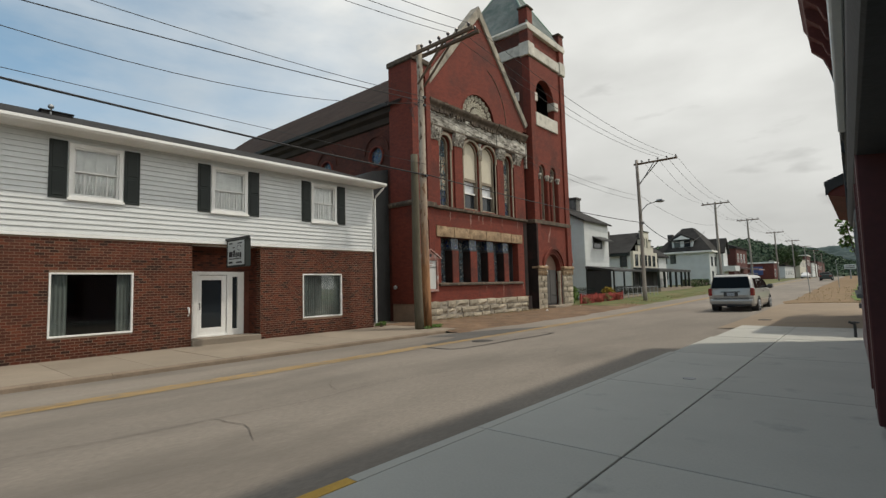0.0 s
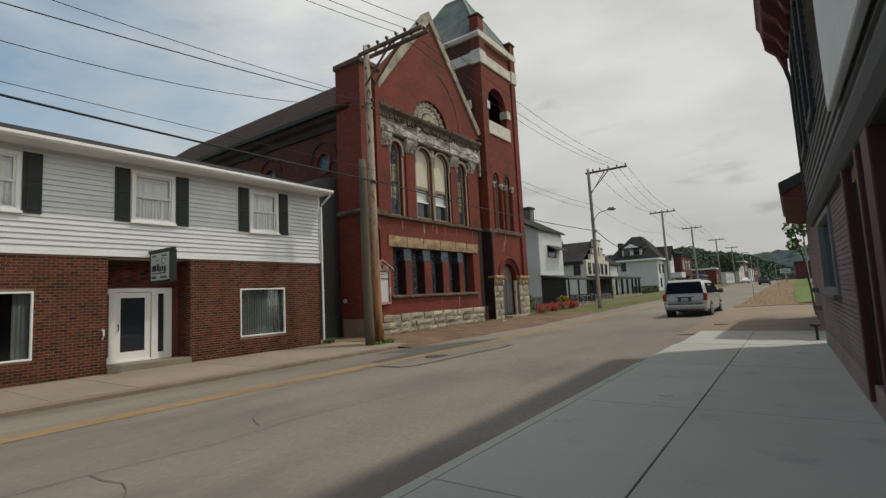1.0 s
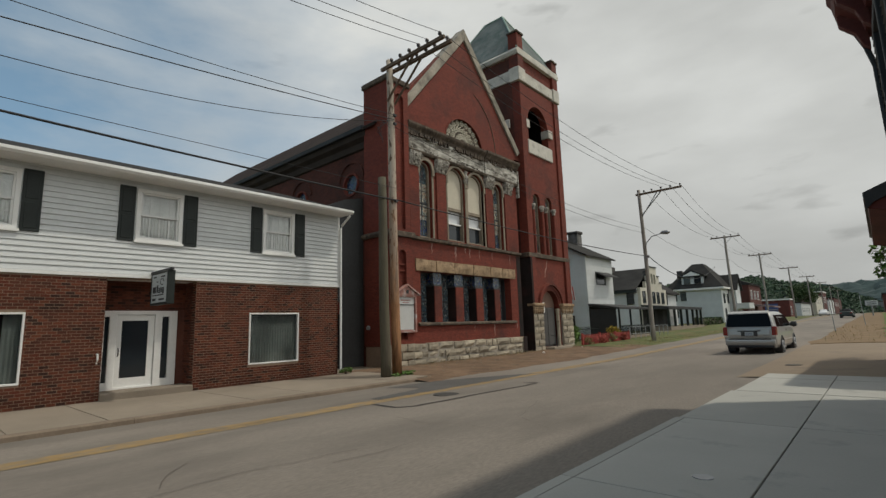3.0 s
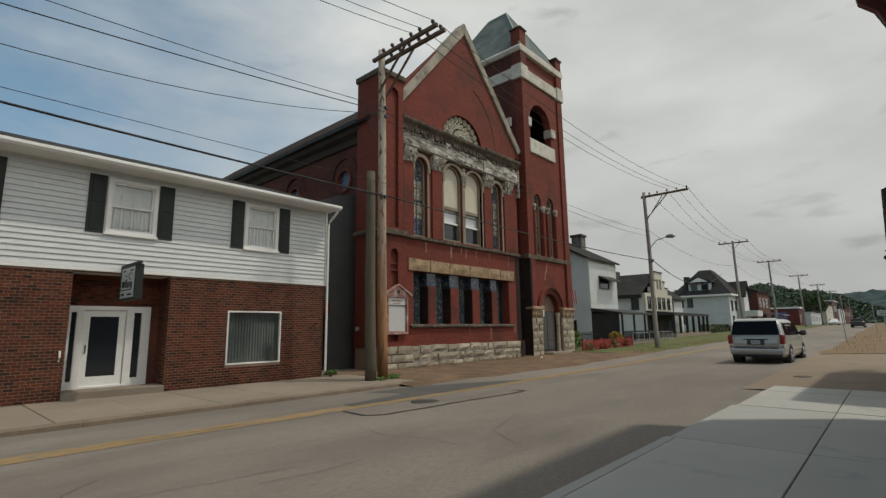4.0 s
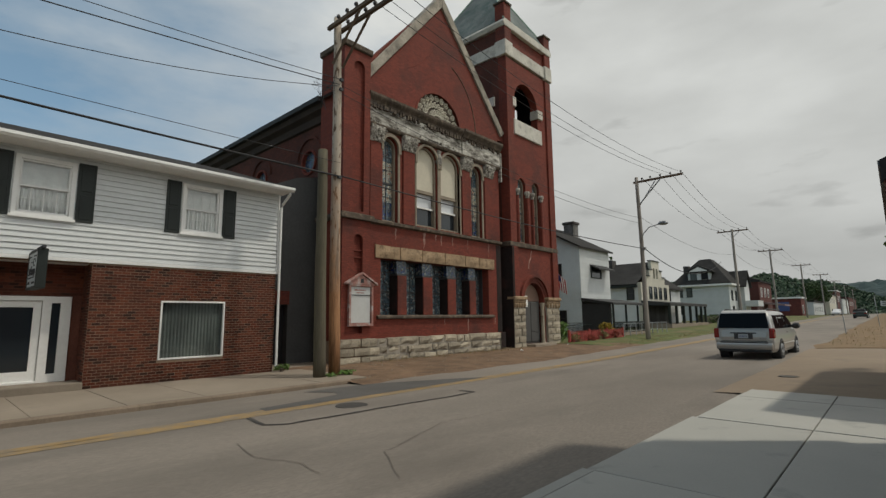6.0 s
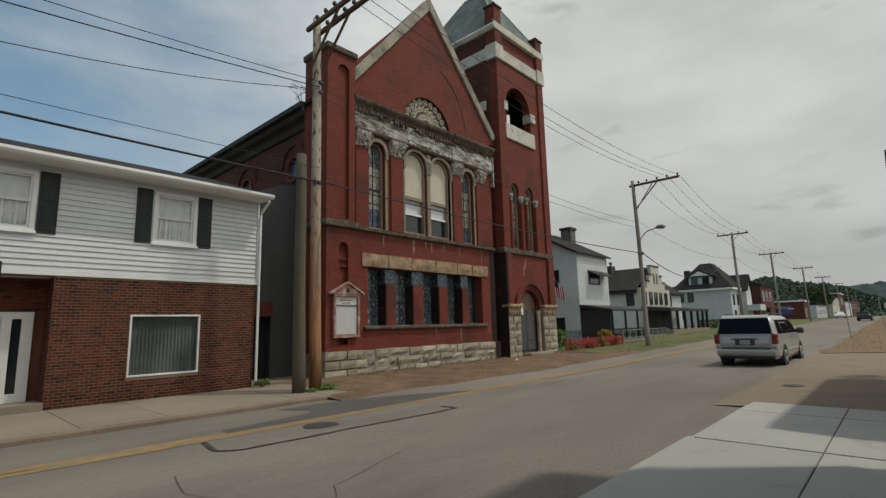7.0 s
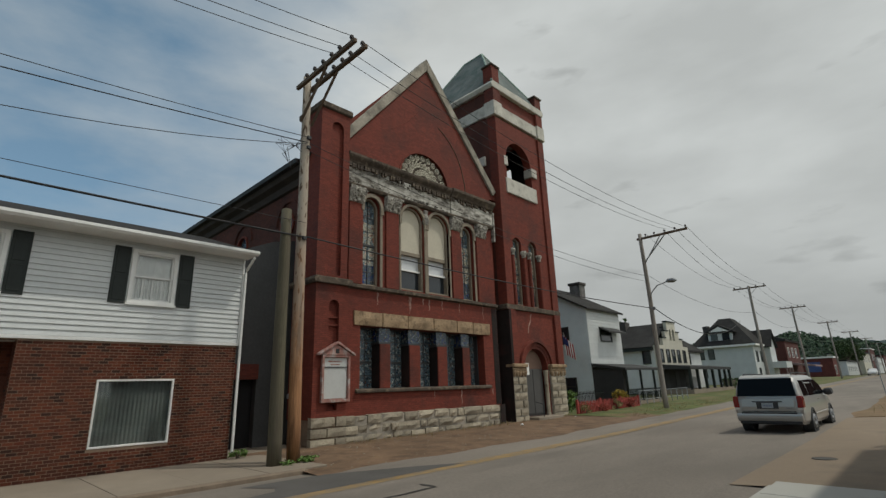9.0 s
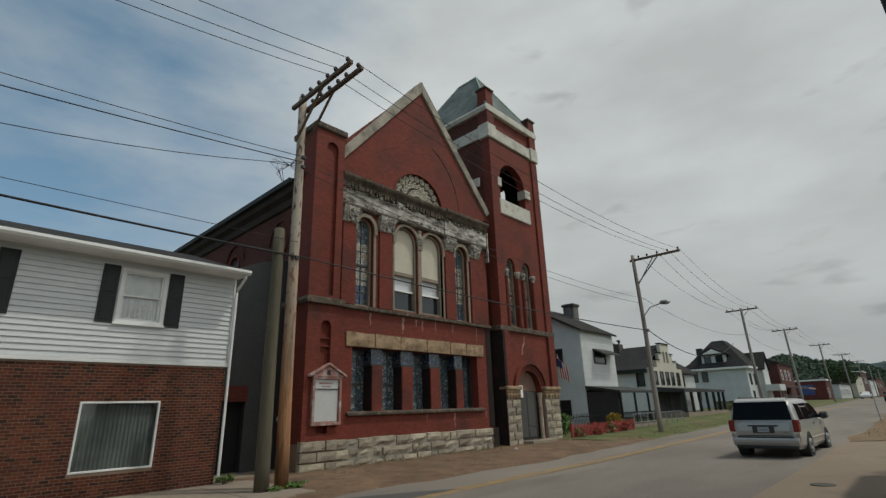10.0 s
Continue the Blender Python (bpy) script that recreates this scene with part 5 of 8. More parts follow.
seam([(-9.25, 9.8), (-8.3, 9.6), (-8.0, 9.9), (-7.75, 14.5), (-8.3, 14.6)], 0.1)
seam([(-6.4, 0.2), (-6.25, 1.29), (-6.11, 2.34), (-5.96, 3.63), (-6.1, 5.2), (-5.8, 6.6)], 0.013, "hair_crack")
seam([(-6.11, 2.34), (-5.5, 2.4), (-4.77, 2.19)], 0.013, "hair_crack")
seam([(-7.22, 5.0), (-6.8, 4.6), (-6.26, 4.36)], 0.013, "hair_crack")
seam([(-7.26, 8.68), (-6.37, 8.48), (-5.59, 8.65), (-5.05, 8.58)], 0.013, "hair_crack")
seam([(-5.45, 7.3), (-5.37, 6.66), (-5.5, 6.0)], 0.013, "hair_crack")
seam([(-7.0, 11.7), (-6.58, 11.86), (-6.3, 12.32)], 0.013, "hair_crack")
seam([(-4.3, 9.0), (-5.2, 9.6), (-5.9, 11.4), (-5.7, 13.0)], 0.01, "hair_crack")
seam([(-9.3, 21.0), (-9.35, 30.0), (-9.3, 45.0)], 0.03, "hair_crack")
solo("manhole_cover", Geo().lathe([(0.33, 0), (0.33, 0.012), (0.01, 0.014)], (-8.75, 11.75, road_z(-8.75)), 20), TAR, "dark round iron cover in the road", "manhole cover")

# ---- utility poles and wires ----
INSULATOR = mat("brown_insulator", (0.05, 0.04, 0.036), 0.3, 0.2)


def pole_thing(x, y, z0, z1, r0, r1, material, label, lean=(0, 0)):
    p = thing("utility_pole", (x, y, z0), label, "utility pole", "utility poles along the street")
    n = 9
    part("pole", Geo().tube([(x + lean[0] * t + 0.02 * math.sin(7 * t + y), y + lean[1] * t, z0 - 0.2 + (z1 - z0 + 0.2) * t) for t in [i / n for i in range(n + 1)]], [r0 + (r1 - r0) * i / n for i in range(n + 1)], 12), material, p, smooth=True)
    return p


def insulator(p, x, y, z):
    part("insulator", Geo().lathe([(0.03, 0), (0.03, 0.07), (0.065, 0.09), (0.075, 0.15), (0.05, 0.2), (0.02, 0.21)], (x, y, z), 8), INSULATOR, p)


p1 = pole_thing(-14.0, 14.98, -0.3, 12.15, 0.19, 0.13, POLE, "tall weathered wooden utility pole with double crossarm", (-0.03, -0.12))
ARM_Z = 11.65
for dy in (-0.2, 0.2):
    part("crossarm", Geo().box(-14.25, -10.85, 14.83 + dy - 0.06, 14.83 + dy + 0.06, ARM_Z, ARM_Z + 0.14), ARM, p1, "dark double crossarm", bevel=0.012)
    part("brace", Geo().tube([(-13.95, 14.85 + dy, 10.3), (-12.4, 14.83 + dy, ARM_Z + 0.02)], 0.05, 6), ARM, p1)
    for x in (-11.06, -11.7, -12.15, -12.65, -13.15, -13.65):
        insulator(p1, x, 14.83 + dy, ARM_Z + 0.14)
for z in (9.75, 9.4, 6.25):
    part("bracket", Geo().box(-13.95, -13.78, 14.86, 14.98, z - 0.05, z + 0.05), LEAD, p1)
pole_thing(-13.9, 14.35, -0.3, 7.1, 0.2, 0.155, STUB, "old grey cut-off pole stub beside the tall pole", (-0.1, 0.0))
p2 = pole_thing(-13.6, 41.3, -0.2, 11.7, 0.17, 0.12, PALE_POLE, "tall wooden utility pole with alley crossarm and street lamp", (-0.1, 0.05))
part("crossarm", Geo().box(-13.95, -10.5, 41.25, 41.39, 11.25, 11.4), ARM, p2, bevel=0.012)
for x in (-10.6, -11.3, -12.0, -12.7, -13.3):
    insulator(p2, x, 41.32, 11.4)
part("brace", Geo().tube([(-13.6, 41.3, 9.6), (-12.0, 41.3, 11.25)], 0.045, 6), STEEL, p2)
part("brace", Geo().tube([(-13.6, 41.3, 9.5), (-12.3, 41.2, 11.2)], 0.035, 6), STEEL, p2)
lamp_arm = part("lamp_arm", Geo().tube([(-13.6, 41.2, 6.8), (-13.4, 41.1, 7.35), (-12.9, 40.9, 7.75), (-12.1, 40.6, 7.85)], 0.035, 8), STEEL, p2, "curved steel lamp arm", smooth=True)
part("lamp_head", Geo().tube([(-12.15, 40.6, 7.85), (-11.95, 40.5, 7.88), (-11.6, 40.4, 7.84), (-11.4, 40.3, 7.8)], [0.05, 0.14, 0.16, 0.06], 10), STEEL, p2, "grey cobra-head street lamp", smooth=True)
part("bracket", Geo().box(-13.7, -13.35, 41.2, 41.4, 6.2, 6.4), STEEL, p2)
far_poles = [(-13.4, 69.3), (-13.6, 93.5), (-13.5, 125.0), (-13.5, 158.0), (-13.4, 192.0), (-13.3, 228.0), (-13.2, 268.0)]
for i, (x, y) in enumerate(far_poles):
    p = pole_thing(x, y, rise(y) - 0.4, 11.3, 0.17, 0.12, PALE_POLE, "weathered wooden utility pole with crossarm", (-0.2, 0))
    top = 11.0
    part("crossarm", Geo().box(x - 1.75, x + 1.45, y - 0.07, y + 0.07, top, top + 0.14), ARM, p, bevel=0.01)
    if i < 4:
        part("brace", Geo().tube([(x - 0.15, y, top - 0.7), (x + 0.55, y, top)], 0.03, 6), STEEL, p)
        for dx in (-1.6, -1.0, 0.5, 1.3):
            insulator(p, x + dx, y, top + 0.14)


def wire(a, b, sag, r, label="thin black overhead wire"):
    a, b = Vector(a), Vector(b)
    pts = [a.lerp(b, t) - Vector((0, 0, sag * 4 * t * (1 - t))) for t in [i / 24 for i in range(25)]]
    return solo("overhead_wire", Geo().tube(pts, r, 5), WIRE, label, "wire", "overhead wires", smooth=True)


BACK = -16.0
for x in (-11.06, -11.7, -12.15):
    wire((x, 14.63, ARM_Z + 0.33), (x, BACK, 10.6), 1.26, 0.011)
    wire((x, 15.03, ARM_Z + 0.33), (x + 0.3, 41.3, 11.58), 0.75, 0.011)
wire((-13.8, 14.85, 9.75), (-13.8, BACK, 9.23), 0.81, 0.011)
wire((-13.8, 14.85, 9.55), (-13.8, BACK, 7.37), 0.41, 0.016, "twisted black overhead service wire")
wire((-13.8, 14.85, 9.5), (-13.8, BACK, 11.5), 2.97, 0.011)
wire((-13.8, 14.9, 6.75), (-13.8, BACK, 6.45), 0.1, 0.009)
wire((-13.82, 14.85, 6.28), (-13.8, BACK, 6.95), 0.3, 0.032, "thick black telephone cable")
wire((-13.82, 15.0, 6.3), (-13.4, 41.3, 6.3), 0.22, 0.026, "thick black telephone cable")
wire((-13.9, 15.0, 9.6), (-13.6, 41.3, 8.6), 0.6, 0.01)
wire((-13.9, 15.0, 9.3), (-13.6, 41.3, 8.2), 0.6, 0.01)
wire((-13.4, 41.3, 6.3), (-15, 69.3, 7.6), 1.6, 0.03, "thick black telephone cable")
prev = [(-10.6, 41.3, 11.6), (-11.3, 41.3, 11.6), (-12.0, 41.3, 11.6), (-13.3, 41.3, 11.6)]
for x, y in far_poles[:5]:
    nxt = [(x + 1.3, y, 11.3), (x + 0.5, y, 11.3), (x - 1.0, y, 11.3), (x - 1.6, y, 11.3)]
    for a, b in zip(prev, nxt):
        wire(a, b, 0.8, 0.012)
    prev = nxt
wire((-13.5, 41.3, 8.6), (-13.4, 69.3, 8.4), 0.9, 0.011)
wire((-13.4, 69.3, 8.4), (-13.6, 93.5, 8.4), 0.8, 0.012)
tangle = Geo()
rnd = random.Random(3)
for k in range(6):
    a = Vector((-13.9, 14.7, 9.2 + 0.1 * k))
    tangle.tube([a, a + Vector((0.05, -0.25, 0.1 - 0.1 * k)), a + Vector((0.0, -0.5 - 0.08 * k, -0.25 * (k % 3))), a + Vector((0.0, -0.35 - 0.05 * k, -0.7))], 0.01, 5)
solo("wire_tangle", tangle, WIRE, "loose loops of wire hanging at the pole", "wire")

# ---- parked minivan ----
SILVER = bpy.data.materials.new("silver_car_paint")
SILVER.use_nodes = True
_b = SILVER.node_tree.nodes["Principled BSDF"]
_b.inputs["Base Color"].default_value, _b.inputs["Metallic"].default_value, _b.inputs["Roughness"].default_value = (0.4, 0.395, 0.38, 1), 0.45, 0.36
_b.inputs["Coat Weight"].default_value = 0.6
RUBBER = mat("tyre_rubber", (0.02, 0.02, 0.02), 0.85, 0.15)
TAIL = glass_mat("red_lamp_lens", (0.2, 0.01, 0.01), 0.15)
PLATE = mat("plate_white", (0.36, 0.4, 0.42), 0.5, 0.05)
PLATE_INK = mat("plate_ink", (0.1, 0.12, 0.25), 0.6, 0.05)
AMBER = glass_mat("clear_lamp_lens", (0.6, 0.55, 0.5), 0.15)
CAR_GLASS = glass_mat("tinted_car_glass", (0.004, 0.005, 0.006), 0.08)
CAR_GLASS.node_tree.nodes["Principled BSDF"].inputs["Specular IOR Level"].default_value = 0.13


def car_body(parent, L, stations, paint):
    """Sections along the car (y), each a list of (half width, height) from sill to roof centre; mirrored."""
    g = Geo()
    k = len(stations[0][1])
    for y, sec in stations:
        for w, z in sec:
            g.v.append((w, y, z))
        for w, z in reversed(sec):
            g.v.append((-w, y, z))
    n = 2 * k
    for s in range(len(stations) - 1):
        g.f += [(s * n + i, s * n + (i + 1) % n, (s + 1) * n + (i + 1) % n, (s + 1) * n + i) for i in range(n)]
    g.f += [tuple(reversed(range(n))), tuple(range(len(g.v) - n, len(g.v)))]
    return part("body", g, paint, parent, smooth=False, bevel=0.0)


def wheel(parent, x, y, r, w, side):
    t = part("tyre", Geo().add(*ring_x(x, y, r, [(0.62 * r, 0), (0.95 * r, 0.0), (r, 0.03), (r, w - 0.03), (0.95 * r, w), (0.62 * r, w)], side)), RUBBER, parent, smooth=False)
    rim_geo = Geo().add(*ring_x(x + 0.012 * side, y, r, [(0.02, -0.03), (0.2 * r, -0.01), (0.58 * r, -0.02), (0.64 * r, 0.0), (0.64 * r, w * 0.6), (0.05, w * 0.6)], side))
    rim = part("rim", rim_geo, STEEL, t, "silver five-spoke wheel")
    for k in range(5):
        a = k * math.tau / 5
        c, s = math.cos(a), math.sin(a)
        part("spoke", Geo().tube([(x + 0.02 * side, y + 0.1 * r * c, r + 0.1 * r * s), (x + 0.025 * side, y + 0.6 * r * c, r + 0.6 * r * s)], [0.045, 0.03], 6), STEEL, t)
    return t


def ring_x(x, y, zc, prof, side, n=24):
    verts = [(x - side * d, y + r * math.cos(a), zc + r * math.sin(a)) for r, d in prof for a in [j * math.tau / n for j in range(n)]]
    m = len(prof)
    faces = [(i * n + j, i * n + (j + 1) % n, ((i + 1) % m) * n + (j + 1) % n, ((i + 1) % m) * n + j) for i in range(m) for j in range(n)]
    return verts, faces


van = thing("minivan", (0, 0, 0), "silver minivan parked at the kerb seen from behind", "van")


def sec(sill, belt, roof_w, roof_z, wide=0.985, belt_z=1.02):
    return [(0.55, sill), (wide - 0.1, sill), (wide - 0.02, sill + 0.12), (wide, 0.62), (wide - 0.015, 0.85), (wide - 0.04, belt_z), (roof_w + 0.06, (belt_z + roof_z) / 2 + 0.1), (roof_w, roof_z - 0.1), (roof_w - 0.09, roof_z - 0.025), (roof_w * 0.5, roof_z)]


vs = [(0.02, sec(0.42, 1.0, 0.5, 1.0, 0.86, 0.95)), (0.05, sec(0.3, 1.0, 0.74, 1.2, 0.93, 1.0)), (0.1, sec(0.28, 1.0, 0.78, 1.42, 0.955, 1.02)), (0.2, sec(0.26, 1.0, 0.79, 1.64, 0.97)), (0.34, sec(0.26, 1, 0.79, 1.73, 0.98)), (0.62, sec(0.25, 1, 0.79, 1.745)),
      (1.0, sec(0.24, 1, 0.79, 1.755)), (2.2, sec(0.22, 1, 0.79, 1.76)), (3.0, sec(0.22, 1, 0.775, 1.74)), (3.5, sec(0.22, 1, 0.74, 1.66)), (3.95, sec(0.22, 1, 0.72, 1.4, 0.98)), (4.3, sec(0.22, 1, 0.72, 1.14, 0.97, 0.98)),
      (4.75, sec(0.24, 1, 0.66, 1.02, 0.93, 0.9)), (5.05, sec(0.28, 1, 0.55, 0.86, 0.82, 0.78)), (5.14, sec(0.34, 1, 0.45, 0.72, 0.66, 0.66))]
body = car_body(van, 5.14, vs, SILVER)
bev = body.modifiers.new("bevel", "BEVEL")
bev.width, bev.segments, bev.limit_method, bev.angle_limit = 0.025, 2, "ANGLE", radians(28)
# tailgate details
part("rear_window", Geo().add([(-0.82, 0.07, 1.12), (0.82, 0.07, 1.12), (0.74, 0.22, 1.65), (-0.74, 0.22, 1.65), (-0.82, -0.002, 1.12), (0.82, -0.002, 1.12), (0.74, 0.14, 1.66), (-0.74, 0.14, 1.66)],
     [(0, 1, 2, 3), (4, 7, 6, 5), (0, 4, 5, 1), (1, 5, 6, 2), (2, 6, 7, 3), (3, 7, 4, 0)]), CAR_GLASS, van, "tinted rear window")
part("spoiler", Geo().prism([(0.14, 1.64), (0.2, 1.62), (0.42, 1.755), (0.4, 1.775), (0.18, 1.7)], "x", -0.72, 0.72), SILVER, van, bevel=0.01)
part("bumper", Geo().prism([(-0.05, 0.38), (-0.085, 0.46), (-0.09, 0.55), (-0.04, 0.6), (0.2, 0.6), (0.2, 0.34), (0.0, 0.34)], "x", -0.9, 0.9), SILVER, van, "silver rear bumper", bevel=0.02)
part("bumper_valance", Geo().prism([(-0.02, 0.27), (-0.05, 0.33), (-0.03, 0.375), (0.2, 0.375), (0.2, 0.25)], "x", -0.84, 0.84), LEAD, van, "dark lower bumper valance", bevel=0.015)
part("bumper_step", Geo().box(-0.76, 0.76, -0.055, 0.1, 0.585, 0.625), LEAD, van, "black bumper step pad")
part("tailgate", Geo().prism([(0.02, 0.66), (0.0, 0.8), (0.02, 1.05), (0.1, 1.06), (0.1, 0.66)], "x", -0.74, 0.74), SILVER, van, bevel=0.015)
part("tailgate_seam", Geo().box(-0.745, 0.745, 0.0, 0.05, 0.645, 0.662), LEAD, van)
part("handle_strip", Geo().box(-0.42, 0.42, -0.025, 0.02, 0.93, 0.965), LEAD, van, "dark tailgate handle strip", bevel=0.01)
# thin grey sheet paints the shaded hollow round the plate
part("plate_recess", Geo().box(-0.3, 0.3, -0.012, 0.0, 0.73, 0.925), GREY_STUCCO, van, "dark sheet painted as the shade of the plate recess", bevel=0.004)
pl = part("number_plate", Geo().box(-0.16, 0.16, -0.022, 0.0, 0.755, 0.91), PLATE, van, "white plate with unreadable bars", bevel=0.004)
for k in range(6):
    part("plate_bar", Geo().box(-0.12 + 0.043 * k, -0.103 + 0.043 * k, -0.026, -0.02, 0.805, 0.855), PLATE_INK, pl)
part("badge", Geo().box(0.5, 0.68, -0.012, 0.01, 0.74, 0.765), STEEL, van)
part("wiper", Geo().tube([(0.0, 0.06, 1.12), (-0.3, 0.05, 1.16), (-0.5, 0.07, 1.18)], 0.012, 6), LEAD, van)
def side_glass(name, s, pts):
    def hw(z):
        return 0.957 - 0.202 * (z - 1.02) - max(0.0, z - 1.49) * 0.18
    g = Geo()
    n = len(pts)
    g.add([(s * hw(z), y, z) for y, z in pts] + [(s * (hw(z) - 0.05), y, z) for y, z in pts],
          [tuple(range(n)), tuple(reversed(range(n, 2 * n)))] + [(i, (i + 1) % n, (i + 1) % n + n, i + n) for i in range(n)])
    part(name, g, CAR_GLASS, van)


for s in (-1, 1):
    tl = part("tail_lamp", Geo().prism([(s * 0.8, 0.74), (s * 0.962, 0.76), (s * 0.968, 1.0), (s * 0.95, 1.12), (s * 0.81, 1.12)], "y", -0.012, 0.26), TAIL, van, "red tail lamp", bevel=0.02)
    part("reverse_lamp", Geo().box(min(s * 0.8, s * 0.95), max(s * 0.8, s * 0.95), -0.016, 0.14, 0.7, 0.765), AMBER, tl)
    side_glass("rear_side_window", s, [(0.46, 1.1), (1.25, 1.1), (1.25, 1.57), (0.62, 1.58)])
    side_glass("side_window", s, [(1.33, 1.09), (2.5, 1.09), (2.45, 1.58), (1.33, 1.58)])
    side_glass("front_window", s, [(2.58, 1.09), (3.9, 1.09), (3.5, 1.4), (3.15, 1.56), (2.55, 1.58)])
    m = part("mirror", Geo().tube([(s * 0.93, 3.72, 1.12), (s * 1.06, 3.7, 1.15), (s * 1.2, 3.68, 1.17)], [0.05, 0.13, 0.1], 10), LEAD, van, "black door mirror")
    part("roof_rail", Geo().tube([(s * 0.68, 0.55, 1.75), (s * 0.68, 0.65, 1.81), (s * 0.67, 3.0, 1.8), (s * 0.67, 3.1, 1.75)], 0.022, 6), LEAD, van)
    for z in (0.42,):
        part("side_moulding", Geo().box(min(s * 0.97, s * 1.0), max(s * 0.97, s * 1.0), 1.5, 3.7, 0.5, 0.56), SILVER, van, bevel=0.01)
    part("door_handle", Geo().box(min(s * 0.96, s * 1.0), max(s * 0.96, s * 1.0), 2.3, 2.5, 0.93, 0.97), SILVER, van, bevel=0.01)
    for y in (1.02, 4.1):
        part("wheel_arch", Geo().add(*ring_x(s * 1.0, y, 0.34, [(0.33, 0.0), (0.4, 0.0), (0.4, 0.3), (0.33, 0.3)], s)), LEAD, van)
        wheel(van, s * 0.985, y, 0.335, 0.22, s)
van.matrix_basis = pose(-4.62, 26.25, -0.13, 0, 0, -1.0)

# ---- far cars ----
def far_car(paint, label, m):
    c = thing("car", (0, 0, 0), label, "car", "cars far along the street")
    def s2(sill, roof_w, roof_z, wide, belt):
        return [(0.5, sill), (wide - 0.08, sill), (wide, 0.5), (wide - 0.04, belt), (roof_w + 0.05, (belt + roof_z) / 2), (roof_w, roof_z - 0.05), (roof_w * 0.5, roof_z)]
    st = [(0, s2(0.35, 0.6, 0.92, 0.78, 0.85)), (0.1, s2(0.26, 0.66, 1.0, 0.86, 0.9)), (0.55, s2(0.24, 0.64, 1.05, 0.88, 0.95)), (1.05, s2(0.22, 0.6, 1.42, 0.88, 0.95)), (2.5, s2(0.22, 0.58, 1.44, 0.88, 0.95)), (3.2, s2(0.22, 0.62, 1.0, 0.88, 0.92)), (4.3, s2(0.25, 0.55, 0.85, 0.82, 0.8)), (4.5, s2(0.35, 0.5, 0.65, 0.7, 0.6))]
    car_body(c, 4.5, st, paint)
    part("rear_window", Geo().add([(-0.62, 0.55, 1.07), (0.62, 0.55, 1.07), (0.54, 0.98, 1.38), (-0.54, 0.98, 1.38)], [(0, 1, 2, 3)]), CAR_GLASS, c, closed=False)
    for s in (-1, 1):
        part("side_window", Geo().prism([(0.9, 0.98), (3.0, 0.98), (2.5, 1.36), (1.15, 1.36)], "x", s * 0.72, s * 0.83), CAR_GLASS, c)
        part("tail_lamp", Geo().box(min(s * 0.5, s * 0.8), max(s * 0.5, s * 0.8), -0.01, 0.1, 0.7, 0.84), TAIL, c)
        for y in (0.85, 3.6):
            wheel(c, s * 0.87, y, 0.31, 0.2, s)
    part("bumper", Geo().box(-0.8, 0.8, -0.05, 0.1, 0.35, 0.6), paint, c, bevel=0.03)
    c.matrix_basis = m
    return c


DARK_PAINT = glass_mat("dark_green_car_paint", (0.03, 0.04, 0.04), 0.25)
WHITE_PAINT = glass_mat("white_car_paint", (0.6, 0.6, 0.6), 0.3)
far_car(DARK_PAINT, "dark green saloon car parked along the verge", pose(-4.7, 104, rise(104) - 0.14, 0, 0, -1))
far_car(WHITE_PAINT, "white saloon car far along the street", pose(-10.5, 150, rise(150) - 0.3, 0, 0, 179))

# ---- hanging sign, notice board, roof vents ----
SIGN_WHITE = mat("sign_face", (0.5, 0.54, 0.55), 0.5, 0.08, 3, 20, 0.03)
SIGN_INK = mat("sign_ink", (0.02, 0.022, 0.025), 0.6, 0.1)
sign = thing("hanging_sign", (-15.7, 7.45, 2.3), "grey box sign with dark lettering bars hung over the entrance", "sign")
part("case", Geo().prism(rect(-16.36, -15.06, 2.28, 3.22), "y", 7.36, 7.56, [rect(-16.3, -15.12, 2.34, 3.16)]), SHUTTER, sign, bevel=0.01)
part("face", Geo().box(-16.31, -15.11, 7.375, 7.545, 2.33, 3.17), SIGN_WHITE, sign)
for x0, x1, z0, z1 in ((-16.2, -15.95, 2.62, 2.8), (-15.9, -15.78, 2.62, 2.84), (-15.74, -15.64, 2.6, 2.76), (-15.6, -15.5, 2.62, 2.76), (-15.46, -15.34, 2.58, 2.76), (-16.22, -15.35, 2.54, 2.57), (-16.22, -15.95, 2.4, 2.47), (-15.7, -15.3, 2.4, 2.45),
                       (-16.2, -15.95, 3.06, 3.1), (-15.6, -15.3, 3.05, 3.09), (-15.95, -15.8, 2.92, 2.95)):
    part("lettering_bar", Geo().box(x0, x1, 7.37, 7.376, z0, z1), SIGN_INK, sign)
part("emblem", Geo().tube([(-15.5 + 0.13 * math.cos(a), 7.373, 2.92 + 0.09 * math.sin(a)) for a in np.linspace(0, math.pi * 1.7, 14)], 0.01, 5), SIGN_INK, sign)
part("hanger", Geo().box(-16.62, -14.98, 7.42, 7.5, 3.22, 3.29), LEAD, sign, "dark steel hanging bar", bevel=0.01)

PINK_FRAME = mat("faded_pink_frame", (0.3, 0.15, 0.125), 0.8, 0.25, 3, 20, 0.15, dirt=(0.45, 0.42, 0.4), dirt_amount=0.4, dirt_scale=4)
BOARD_FACE = mat("notice_sheet", (0.5, 0.51, 0.5), 0.6, 0.05, 2, 12, 0.03)
nb = thing("notice_board", (-16.6, 18.0, 1.2), "glazed notice board with faded pink gabled frame", "notice board")
bx = -16.66
part("back_panel", Geo().box(bx, bx + 0.06, 17.42, 18.62, 1.2, 2.86), PINK_FRAME, nb)
